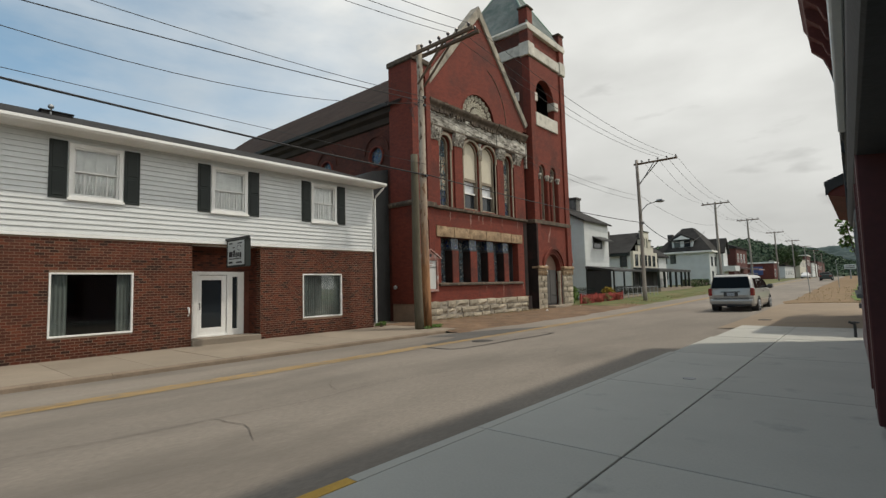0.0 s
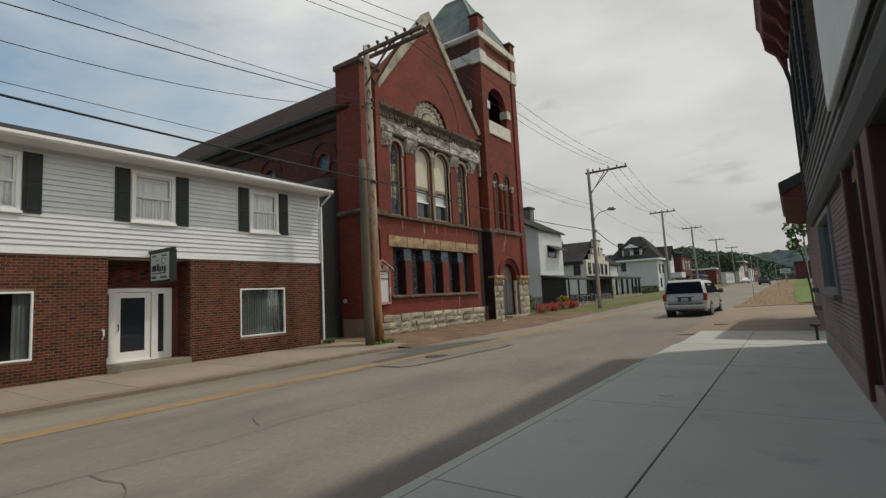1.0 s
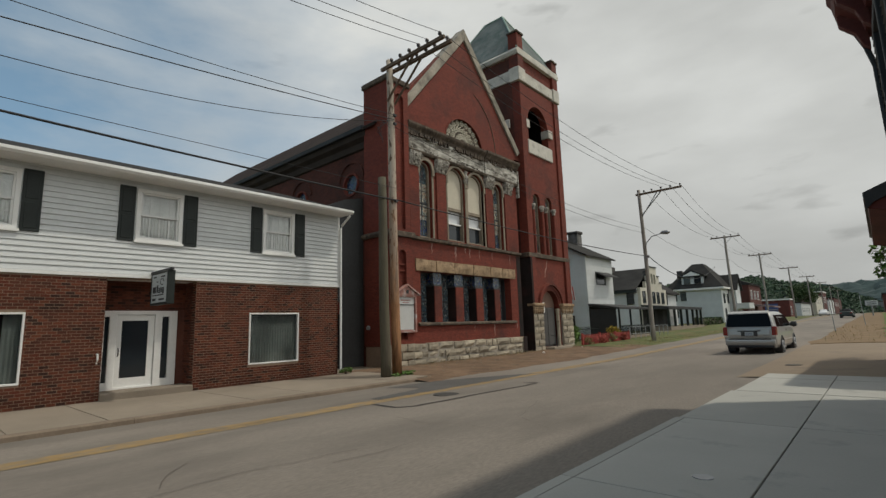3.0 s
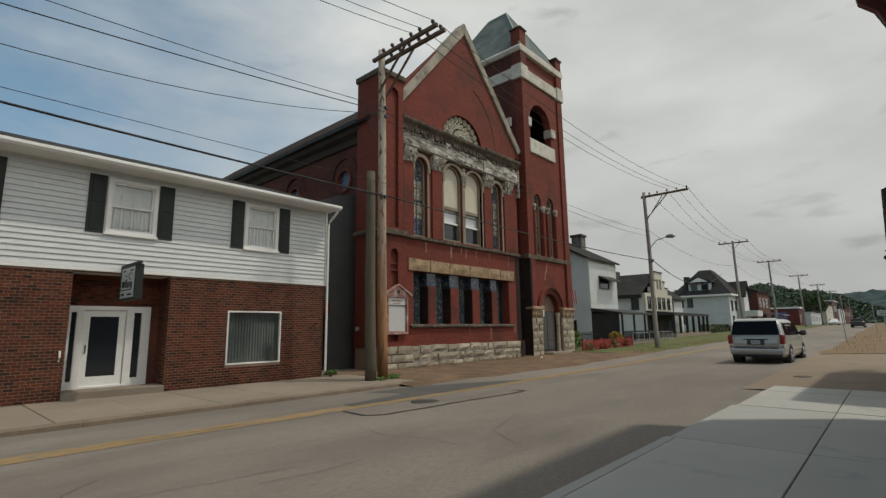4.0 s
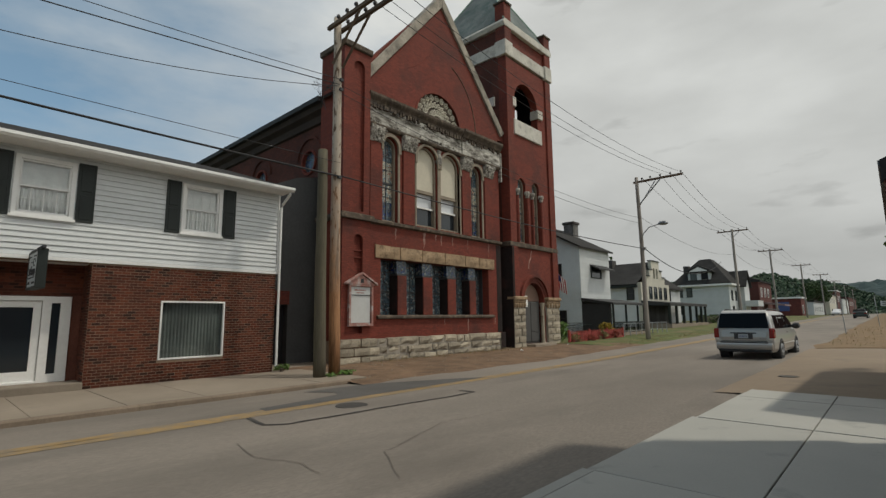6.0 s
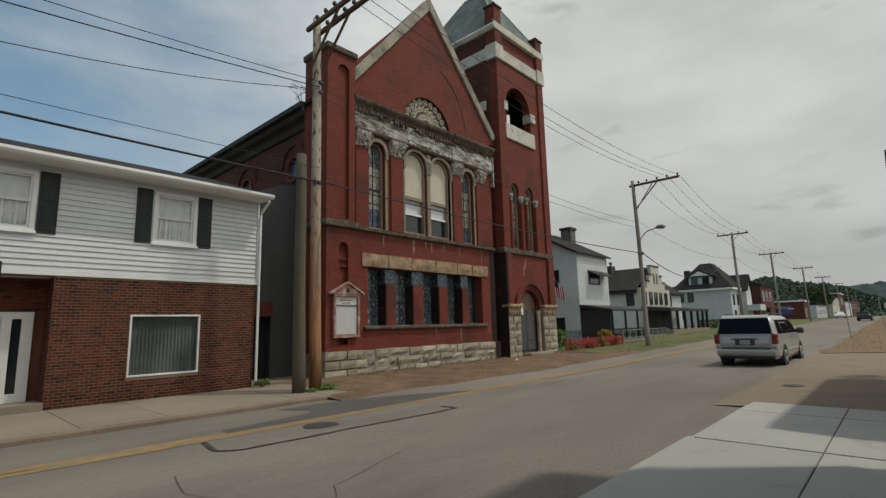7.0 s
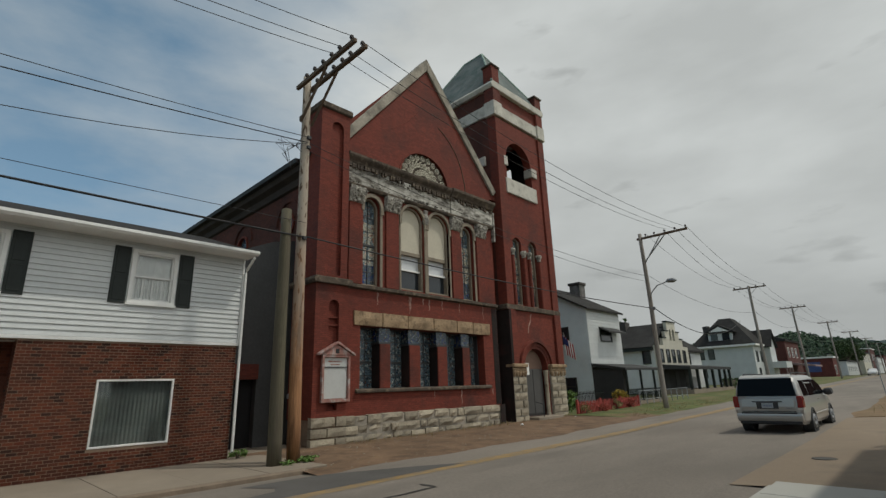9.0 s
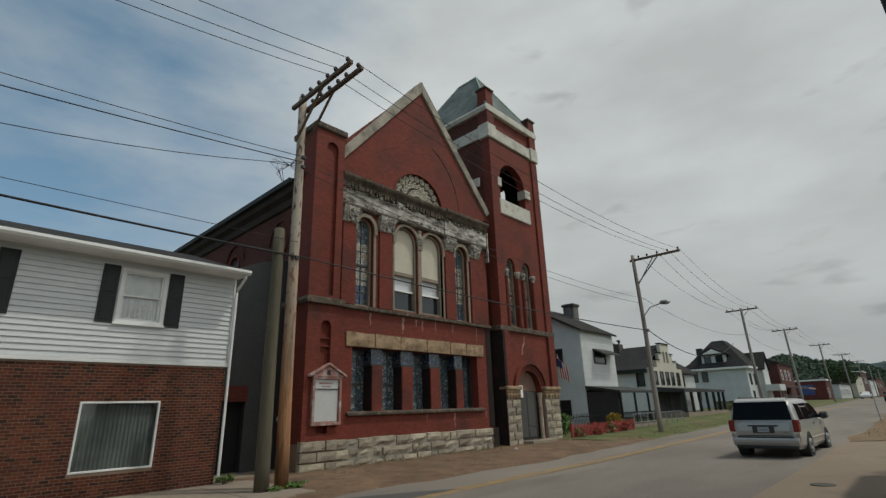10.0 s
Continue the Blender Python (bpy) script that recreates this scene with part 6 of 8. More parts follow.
part("sheet", Geo().box(bx + 0.06, bx + 0.07, 17.52, 18.52, 1.32, 2.78), BOARD_FACE, nb, "blank pale notice sheet")
part("frame", Geo().prism(rect(17.4, 18.64, 1.18, 2.88), "x", bx + 0.03, bx + 0.15, [rect(17.5, 18.54, 1.29, 2.8)]), PINK_FRAME, nb, bevel=0.012)
part("divider", Geo().box(bx + 0.07, bx + 0.1, 17.5, 18.54, 2.43, 2.46), LEAD, nb)
for z0, z1, a, b in ((2.62, 2.68, 17.7, 18.3), (2.52, 2.56, 17.8, 18.2)):
    part("lettering_bar", Geo().box(bx + 0.07, bx + 0.076, a, b, z0, z1), PINK_FRAME, nb)
part("pediment", Geo().prism([(17.3, 2.88), (18.74, 2.88), (18.02, 3.28)], "x", bx, bx + 0.17), PINK_FRAME, nb, bevel=0.01)
part("pediment_moulding", Geo().prism([(17.22, 2.86), (18.02, 3.3), (18.82, 2.86), (18.82, 2.94), (18.02, 3.39), (17.22, 2.94)], "x", bx, bx + 0.24), PINK_FRAME, nb, bevel=0.01)
part("emblem", Geo().box(bx + 0.17, bx + 0.18, 17.95, 18.1, 2.95, 3.12), SIGN_INK, nb)
vent = thing("roof_vent", (-20.5, 4.5, 7.8), "round grey roof vent on the shingle roof", "roof vent")
part("pipe", Geo().tube([(-19.8, 3.05, 7.35), (-19.8, 3.05, 7.7)], 0.03, 8), STEEL, vent)
part("cowl", Geo().lathe([(0.03, 0), (0.08, 0.03), (0.09, 0.09), (0.06, 0.14), (0.02, 0.16)], (-19.8, 3.05, 7.66), 12), STEEL, vent, smooth=True)
box_vent = thing("box_vent", (-20.0, 5.2, 7.6), "low dark box vent on the shingle roof", "roof vent")
part("box", Geo().box(-20.2, -19.8, 2.8, 3.65, 7.38, 7.58), SHINGLE, box_vent, bevel=0.02)
part("cover", Geo().box(-20.24, -19.76, 2.76, 3.69, 7.58, 7.61), SHINGLE, box_vent)
solo("wall_tap", Geo().tube([(HX, 6.2, 0.95), (HX + 0.1, 6.2, 0.95), (HX + 0.12, 6.2, 0.8), (HX + 0.04, 6.2, 0.7)], 0.025, 6), TRIM, "white bent pipe on the brick wall", "pipe")

# ---- weeds and shrubs ----
LEAF = mat("weed_leaf", (0.11, 0.19, 0.045), 0.8, 0.3, 3, 20, 0.0, random_tint=0.4, island=True)
LEAF_DARK = mat("tree_leaf", (0.045, 0.075, 0.025), 0.8, 0.3, 1, 8, 0.0, random_tint=0.5, island=True)
LEAF_RED = mat("red_shrub_leaf", (0.27, 0.06, 0.04), 0.8, 0.3, 3, 20, 0.0, random_tint=0.5, island=True)
LEAF_GOLD = mat("golden_shrub_leaf", (0.3, 0.22, 0.03), 0.8, 0.3, 3, 20, 0.0, random_tint=0.4, island=True)
STRAW = mat("dry_grass_blade", (0.24, 0.19, 0.09), 0.9, 0.3, 3, 20, 0.0, random_tint=0.4, island=True)
BARK = mat("bark", (0.09, 0.07, 0.055), 0.95, 0.3, 2, 14, 0.5)


def leaf_cloud(points, size, seed, flat=0.0):
    """Small folded leaves scattered at the given points."""
    rnd = random.Random(seed)
    g = Geo()
    for p in points:
        a = Vector((rnd.gauss(0, 1), rnd.gauss(0, 1), rnd.gauss(0, 1))).normalized()
        b = a.orthogonal().normalized()
        b.rotate(Matrix.Rotation(rnd.uniform(0, math.tau), 3, a))
        s = size * rnd.uniform(0.6, 1.3)
        p = Vector(p)
        c = a.cross(b)
        g.add([p - a * s, p + b * s * 0.55 + c * s * 0.15, p + a * s, p - b * s * 0.55 + c * s * 0.15], [(0, 1, 2), (0, 2, 3)])
    return g


def clump_points(cx, cy, cz, rx, ry, rz, n, seed, lumps=9):
    rnd = random.Random(seed)
    pts = []
    balls = []
    for _ in range(lumps):
        a, u = rnd.uniform(0, math.tau), rnd.uniform(-0.6, 1)
        r = math.sqrt(max(0, 1 - u * u)) * 0.7
        balls.append((cx + rx * r * math.cos(a), cy + ry * r * math.sin(a), cz + rz * u * 0.7, rnd.uniform(0.25, 0.5)))
    for _ in range(n):
        bx0, by0, bz0, br = rnd.choice(balls)
        v = Vector((rnd.gauss(0, 1), rnd.gauss(0, 1), rnd.gauss(0, 1))).normalized() * rnd.uniform(0.55, 1.0)
        pts.append((bx0 + v.x * br * rx, by0 + v.y * br * ry, bz0 + v.z * br * rz))
    return pts


def shrub(cx, cy, z0, rx, ry, h, material, label, seed, n=500, size=0.07, category="shrub"):
    s = thing("shrub", (cx, cy, z0), label, category)
    stems = Geo()
    rnd = random.Random(seed + 1)
    for k in range(6):
        stems.tube([(cx + rnd.uniform(-0.1, 0.1) * rx, cy + rnd.uniform(-0.1, 0.1) * ry, z0 - 0.05), (cx + rnd.uniform(-0.6, 0.6) * rx, cy + rnd.uniform(-0.6, 0.6) * ry, z0 + h * 0.7)], [0.02, 0.008], 5)
    part("stem_cluster", stems, BARK, s)
    part("foliage", leaf_cloud(clump_points(cx, cy, z0 + h * 0.5, rx, ry, h * 0.5, n, seed), size, seed), material, s, closed=False)
    return s


shrub(-16.35, 14.42, -0.31, 0.2, 0.32, 0.3, LEAF, "small green weeds at the corner of the building", 21, 220, 0.045, "weeds")
shrub(-13.85, 15.3, -0.33, 0.35, 0.5, 0.16, LEAF, "low green weeds at the foot of the pole", 22, 260, 0.045, "weeds")
shrub(-13.7, 14.6, -0.33, 0.25, 0.4, 0.14, LEAF, "low green weeds beside the kerb and poles", 23, 160, 0.04, "weeds")
shrub(-17.6, 35.6, -0.3, 0.7, 0.8, 1.7, LEAF, "tall green shrub beside the church tower", 24, 900, 0.09)
shrub(-17.2, 42.3, -0.3, 0.6, 0.9, 1.3, LEAF_GOLD, "golden flowering shrub behind the fence", 25, 700, 0.08)
for k in range(7):
    shrub(-16.05 - 0.5 * (k % 2), 35.2 + 1.02 * k, -0.32, 0.4, 0.6, 0.75 + 0.12 * math.sin(k * 2.1), LEAF_RED if k % 4 else STRAW, "reddish low shrub growing along the fence", 30 + k, 420, 0.06)

# grass tufts
blades = Geo()
rnd = random.Random(8)
for k in range(3000):
    if k < 1700:
        x, y, zb = rnd.uniform(-14.6, -12.3), rnd.uniform(34, 62), -0.36
    elif k < 2150:
        x, y, zb = rnd.uniform(-2.9, 1.5), rnd.uniform(33, 60), 0.0
    elif k < 3300:
        x, y, zb = rnd.choice((-16.75, -16.7, -16.2)) + rnd.gauss(0, 0.12), rnd.uniform(18.6, 34), -0.33
    else:
        x, y, zb = rnd.uniform(-15.0, -12.3), rnd.uniform(15.5, 34), -0.35
    zb += rise(y)
    h = rnd.uniform(0.05, 0.17)
    a = rnd.uniform(0, math.tau)
    dx, dy = 0.012 * math.cos(a), 0.012 * math.sin(a)
    blades.add([(x - dx, y - dy, zb), (x + dx, y + dy, zb), (x + rnd.uniform(-0.06, 0.06), y + rnd.uniform(-0.06, 0.06), zb + h)], [(0, 1, 2)])
solo("grass_tufts", blades, STRAW, "dry straw-coloured grass tufts on the verges", "grass", kind="stuff", closed=False)
pebbles = Geo()
for k in range(420):
    x, y = rnd.uniform(-16.6, -12.0), rnd.uniform(15.3, 34)
    r = rnd.uniform(0.012, 0.04)
    z = float(np.interp(x, [-17.3, -15.4, -13.2, -12.4, -11.7], [-0.3, -0.31, -0.33, -0.36, -0.41]))
    pebbles.add([(x - r, y, z), (x, y - r, z), (x + r, y, z), (x, y + r, z), (x, y, z + r)], [(0, 1, 4), (1, 2, 4), (2, 3, 4), (3, 0, 4)])
solo("gravel", pebbles, RUBBLE, "loose gravel and litter on the dirt verge", "gravel", kind="stuff", closed=False)
for x, y in ((-15.3, 27.6), (-15.6, 33.1)):
    solo("litter", Geo().add([(x, y, -0.28), (x + 0.14, y + 0.02, -0.25), (x + 0.12, y + 0.16, -0.29), (x - 0.02, y + 0.12, -0.22), (x + 0.06, y + 0.08, -0.18)], [(0, 1, 4), (1, 2, 4), (2, 3, 4), (3, 0, 4), (0, 3, 2, 1)]), TRIM, "crumpled white paper on the dirt", "litter")

# ---- building beside the camera ----
N_PINK = mat("dull_pink_painted_brick", (0.24, 0.17, 0.165), 0.85, 0.15, 0.7, 16, 0.25, random_tint=0.12)
N_MAROON = mat("dark_maroon_paint", (0.07, 0.014, 0.014), 0.6, 0.2, 1, 14, 0.1)
N_GREY = mat("weathered_grey_siding", (0.17, 0.17, 0.165), 0.8, 0.2, 0.8, 16, 0.2, random_tint=0.12)
N_DARK = mat("dark_grey_fascia", (0.03, 0.032, 0.033), 0.7, 0.2)
N_RED = mat("red_brown_cornice", (0.11, 0.028, 0.022), 0.75, 0.25, 1.2, 14, 0.2)
N_WHITE = mat("white_sign_board", (0.62, 0.64, 0.63), 0.6, 0.06, 1, 12, 0.05)
near = thing("shop_building", (0, 0, 0), "two-storey shop building with grey siding over maroon shopfront", "building")
NE = 6.9
# ground floor; local y runs along the wall, x inwards
wall = part("ground_wall", Geo().prism(rect(-1.33, NE, 0, 2.72), "x", 0.02, 0.3, [rect(2.75, 5.25, 1.2, 2.42), rect(-0.85, 0.15, 0.02, 2.4)]), MORTAR, near, "dull pink painted brick wall")
part("end_wall", Geo().box(0.3, 9, NE - 0.3, NE - 0.01, 0, 6.6), N_PINK, near)
part("rear_wall", Geo().box(8.7, 9, -14, NE, 0, 6.6), N_PINK, near)
for i in range(36):
    z = 0.28 + 0.068 * i
    spans = [(-1.33, -0.95), (0.25, NE)]
    if 1.12 < z + 0.03 < 2.5:
        spans = [(-1.33, -0.95), (0.25, 2.65), (5.35, NE)]
    for a, b in spans:
        y = a + (0.1 if i % 2 else 0.0)
        g = Geo()
        while y < b - 0.05:
            g.box(0.0, 0.03, y + 0.005, min(y + 0.203, b) - 0.005, z + 0.005, z + 0.063)
            y += 0.203
        part("brick_course", g, N_PINK, wall)
part("plinth", Geo().box(-0.02, 0.1, -1.33, NE, -0.05, 0.28), N_PINK, near, bevel=0.01)
w = part("shop_window", Geo().prism(rect(2.65, 5.35, 1.14, 2.5), "x", -0.04, 0.12, [rect(2.77, 5.23, 1.24, 2.4)]), N_GREY, near, "dull grey-framed window", bevel=0.01)
part("pane", Geo().box(0.06, 0.07, 2.7, 5.3, 1.2, 2.45), GLASS, w)
part("window_sill", Geo().box(-0.1, 0.02, 2.6, 5.4, 1.08, 1.15), N_GREY, w, bevel=0.01)
d = part("side_door", Geo().box(0.16, 0.22, -0.85, 0.15, 0.02, 2.4), N_MAROON, near, "dark maroon door")
part("door_panel", Geo().box(0.13, 0.17, -0.7, 0.0, 1.1, 2.2), GLASS, d)
part("door_knob", Geo().lathe([(0.01, 0), (0.035, 0.01), (0.04, 0.04), (0.02, 0.06)], (0.1, 0.03, 1.0), 10), STEEL, d)
for a, b in ((-0.99, -0.85), (0.15, 0.29), (-1.7, -1.33)):
    p = part("pilaster", Geo().box(-0.06, 0.2, a, b, 0.1, 2.66), N_MAROON, near, "dark maroon timber pilaster", bevel=0.012)
# shopfront bays
for y0, y1, dx in ((-4.6, -1.7, 0.0), (-12.5, -6.2, 0.45)):
    part("stall_riser", Geo().box(0.12 + dx, 0.5 + dx, y0, y1, 0, 0.48), N_MAROON, near, bevel=0.01)
    part("stone_sill", Geo().box(0.04 + dx, 0.55 + dx, y0, y1, 0.48, 0.58), N_PINK, near, bevel=0.02)
    f = part("display_window", Geo().prism(rect(y0, y1, 0.58, 2.5), "x", 0.3 + dx, 0.4 + dx, [rect(y0 + 0.08, (y0 + y1) / 2 - 0.04, 0.66, 2.42), rect((y0 + y1) / 2 + 0.04, y1 - 0.08, 0.66, 2.42)]), TRIM, near, "white-framed display window")
    part("pane", Geo().box(0.34 + dx, 0.35 + dx, y0, y1, 0.6, 2.48), GLASS, f)
    part("blind", Geo().box(0.42 + dx, 0.43 + dx, y0 + 0.1, y1 - 0.1, 0.7, 2.4), BLIND, f)
part("recess_wall", Geo().box(1.6, 1.7, -6.2, -4.6, 0, 2.72), N_MAROON, near)
part("ceiling", Geo().box(0.0, 8.7, -14, NE - 0.3, 2.6, 2.7), N_DARK, near)
part("fascia", Geo().prism([(0.3, 2.52), (-0.06, 2.55), (-0.1, 2.7), (-0.1, 2.86), (0.3, 2.86)], "y", -14, NE), N_DARK, near, "dark fascia over the shopfront", bevel=0.015)
up = part("upper_wall", Geo().prism(rect(-14, NE, 2.8, 6.7), "x", -0.04, 0.28, [rect(a, a + 1.1, 3.9, 6.0) for a in (-8.5, 2.2, 4.6)]), N_GREY, near, "weathered grey clapboard upper wall")
for i in range(27):
    z = 2.88 + 0.14 * i
    spans = [(-14, NE)] if z > 6.05 or z < 3.75 else [(-14, -8.6), (-7.3, 2.1), (3.4, 4.5), (5.8, NE)]
    for a, b in spans:
        part("clapboard", Geo().add([(-0.075, a, z), (-0.04, a, z), (-0.046, a, z + 0.14), (-0.075, b, z), (-0.04, b, z), (-0.046, b, z + 0.14)], [(0, 1, 2), (3, 5, 4), (0, 2, 5, 3), (0, 3, 4, 1), (1, 4, 5, 2)]), N_GREY, up)
for a in (-8.5, 2.2, 4.6):
    f = part("upper_window", Geo().prism(rect(a - 0.1, a + 1.2, 3.8, 6.12), "x", -0.12, 0.05, [rect(a + 0.05, a + 1.05, 3.95, 5.97)]), N_DARK, near, "tall dark sash window", bevel=0.012)
    part("pane", Geo().box(0.02, 0.03, a, a + 1.1, 3.9, 6.0), GLASS, f)
    part("sash_rail", Geo().box(-0.02, 0.03, a, a + 1.1, 4.9, 4.97), N_DARK, f)
part("sign_board", Geo().box(-0.16, -0.09, -8.0, -0.4, 3.08, 4.9), N_WHITE, near, "large blank white sign board", bevel=0.012)
corn = part("cornice", Geo().prism([(0.1, 6.5), (-0.14, 6.52), (-0.18, 6.75), (-0.4, 6.95), (-0.52, 7.05), (-0.56, 7.3), (-0.62, 7.42), (0.1, 7.5)], "y", -14, NE + 0.15), N_RED, near, "red-brown bracketed timber cornice")
for k in range(22):
    y = NE - 0.05 - 0.95 * k
    part("bracket", Geo().prism([(-0.1, 6.2), (-0.2, 6.3), (-0.28, 6.55), (-0.5, 6.8), (-0.52, 7.0), (-0.1, 7.0)], "y", y - 0.09, y + 0.09), N_RED, corn, bevel=0.012)
part("roof", Geo().box(-0.6, 9, -14, NE + 0.1, 7.44, 7.52), SHINGLE, near)
part("downspout", Geo().tube([(-0.36, NE + 0.1, 6.9), (-0.16, NE + 0.04, 6.3), (-0.08, NE + 0.04, 5.9), (-0.06, NE + 0.04, 2.7)], 0.045, 8), N_DARK, near)
near.matrix_basis = pose(0.34, 7.0, 0, 0, 0, 1.1)

# ---- low shop further along ----
low = thing("low_building", (0.3, 19, 0), "single-storey brick shop with deep eaves", "building")
part("wall_shell", Geo().prism([(0.3, 16.5), (9, 16.5), (9, 23.5), (0.3, 23.5)], "z", -0.1, 3.5), N_PINK, low)
part("eave", Geo().prism([(-0.3, 3.62), (-0.3, 3.9), (0.6, 4.3), (9, 4.4), (9, 3.5), (0.2, 3.5)], "y", 16.1, 23.8), N_RED, low, "red-brown boxed eave", bevel=0.015)
part("eave_trim", Geo().box(-0.36, -0.28, 16.05, 23.85, 3.88, 3.98), N_GREY, low, "dull grey eave trim")
part("bargeboard", Geo().prism([(-0.34, 3.6), (-0.34, 3.98), (0.6, 4.38), (2.5, 4.42), (2.5, 4.2), (0.6, 4.1), (-0.2, 3.75)], "y", 16.02, 16.1), N_DARK, low)
for z in (0.5, 1.0):
    part("window_ledge", Geo().box(0.12, 0.34, 17.5 + z, 18.4 + z, z, z + 0.12), N_GREY, low, bevel=0.01)
ivy = thing("vine", (0.2, 23.9, 0), "leafy green vine hanging at the eave", "vine")
part("stem", Geo().tube([(0.3, 23.9, 0), (0.15, 23.95, 2.0), (-0.1, 24.0, 3.4)], [0.04, 0.03, 0.015], 6), BARK, ivy)
part("foliage", leaf_cloud(clump_points(-0.05, 24.1, 3.0, 0.5, 0.6, 0.9, 420, 71), 0.08, 71), LEAF, ivy, closed=False)
tap = thing("standpipe", (0.1, 14.3, 0), "small dark metal standpipe at the wall foot", "pipe")
part("pipe", Geo().tube([(0.05, 14.5, 0), (0.05, 14.5, 0.3), (-0.05, 14.45, 0.36)], 0.03, 8), N_DARK, tap)
part("wheel", Geo().lathe([(0.02, 0), (0.09, 0.01), (0.09, 0.04), (0.02, 0.05)], (0.05, 14.5, 0.32), 10), N_DARK, tap)

# ---- houses along the street ----
W_SIDE = mat("aged_white_clapboard", (0.5, 0.52, 0.52), 0.7, 0.08, 0.8, 10, 0.08, random_tint=0.05)
BLUE_SIDE = mat("pale_blue_grey_siding", (0.58, 0.66, 0.68), 0.7, 0.08, 0.8, 10, 0.08)
CREAM_WALL = mat("cream_painted_wall", (0.48, 0.46, 0.39), 0.8, 0.1, 0.8, 8, 0.1)
# colour of awnings and porch roofs; reused to paint shade under the porches
AWNING_AND_SHADE = mat("dark_awning_and_porch_shade", (0.035, 0.036, 0.036), 0.8, 0.2)
RED_BRICK = mat("far_red_brick", (0.085, 0.029, 0.024), 0.9, 0.2, 0.5, 8, 0.1)
STUCCO_GREY = mat("sooty_grey_brick", (0.15, 0.145, 0.14), 0.9, 0.3, 2, 12, 0.3, dirt=(0.06, 0.056, 0.052), dirt_amount=0.35, dirt_scale=2.5)
CHIMNEY = mat("dark_chimney_brick", (0.06, 0.055, 0.052), 0.9, 0.3, 2, 12, 0.3)


def clad(parent, x, y0, y1, z0, z1, course, material, name="clapboard", face=1):
    n = int((z1 - z0) / course)
    for i in range(n):
        z = z0 + i * course
        part(name, Geo().add([(x + 0.035 * face, y0, z), (x, y0, z), (x + 0.006 * face, y0, z + course), (x + 0.035 * face, y1, z), (x, y1, z), (x + 0.006 * face, y1, z + course)],
             [(0, 2, 1), (3, 4, 5), (0, 3, 5, 2), (0, 1, 4, 3), (1, 2, 5, 4)]), material, parent)


def window_x(parent, x, y0, y1, z0, z1, frame=TRIM, label="white sash window"):
    """A window in a wall that faces the street."""
    w = part("window", Geo().prism(rect(y0, y1, z0, z1), "x", x - 0.08, x + 0.07, [rect(y0 + 0.1, y1 - 0.1, z0 + 0.1, z1 - 0.1)]), frame, parent, label)
    part("pane", Geo().box(x + 0.005, x + 0.02, y0 + 0.05, y1 - 0.05, z0 + 0.05, z1 - 0.05), GLASS, w)
    part("sash_rail", Geo().box(x, x + 0.05, y0 + 0.05, y1 - 0.05, (z0 + z1) / 2 - 0.04, (z0 + z1) / 2 + 0.04), frame, w)
    return w


def window_y(parent, y, x0, x1, z0, z1, frame=TRIM, label="white sash window"):
    """A window in a wall that faces down the street."""
    w = part("window", Geo().prism(rect(x0, x1, z0, z1), "y", y - 0.07, y + 0.08, [rect(x0 + 0.1, x1 - 0.1, z0 + 0.1, z1 - 0.1)]), frame, parent, label)
    part("pane", Geo().box(x0 + 0.05, x1 - 0.05, y - 0.02, y - 0.005, z0 + 0.05, z1 - 0.05), GLASS, w)
    part("sash_rail", Geo().box(x0 + 0.05, x1 - 0.05, y - 0.05, y, (z0 + z1) / 2 - 0.04, (z0 + z1) / 2 + 0.04), frame, w)
    return w


# white house with awning
wh = thing("white_house", (-22, 46, -0.1), "white clapboard house with dark porch roof and chimney", "house")
front_w = part("front_wall", Geo().box(-20.0, -19.62, 43.3, 49.0, -0.2, 7.4), W_SIDE, wh)
clad(front_w, -19.62, 43.3, 49.0, 2.9, 7.3, 0.24, W_SIDE)
side_w = part("gable_wall", Geo().prism([(-28.5, -0.2), (-20.0, -0.2), (-20.0, 7.45), (-24.3, 9.75), (-28.5, 7.45)], "y", 43.3, 43.6), BLUE_SIDE, wh, "pale blue-grey shaded gable wall")
for i in range(30):
    z = 0.0 + 0.25 * i
    part("clapboard", Geo().add([(-28.5, 43.265, z), (-28.5, 43.3, z), (-28.5, 43.295, z + 0.25), (-19.62, 43.265, z), (-19.62, 43.3, z), (-19.62, 43.295, z + 0.25)], [(0, 1, 2), (3, 5, 4), (0, 2, 5, 3), (0, 3, 4, 1), (1, 4, 5, 2)]), BLUE_SIDE, side_w)
part("rear_wall", Geo().box(-28.5, -28.2, 43.6, 49, -0.2, 7.4), W_SIDE, wh)
part("side_wall", Geo().prism([(-28.2, -0.2), (-20.0, -0.2), (-20.0, 7.45), (-24.3, 9.75), (-28.2, 7.45)], "y", 48.7, 49), W_SIDE, wh)
part("roof", Geo().prism([(-19.3, 7.32), (-24.3, 10.0), (-28.9, 7.3), (-28.9, 7.15), (-24.3, 9.8), (-19.3, 7.18)], "y", 42.9, 49.35), SHINGLE, wh, "dark shingle gable roof")
ch = part("chimney", Geo().box(-23.5, -22.5, 48.0, 49.0, 8.5, 10.35), STUCCO_GREY, wh, "dark brick chimney")
part("chimney_cap", Geo().box(-23.62, -22.38, 47.88, 49.12, 10.3, 10.55), CHIMNEY, ch, bevel=0.04)
window_x(wh, -19.6, 45.2, 47.2, 4.75, 5.9, SHUTTER, "dark window under a small awning")
part("awning", Geo().prism([(-19.6, 5.95), (-18.75, 5.55), (-18.75, 5.42), (-19.6, 5.85)], "y", 45.1, 48.3), AWNING_AND_SHADE, wh, "dark metal window awning")
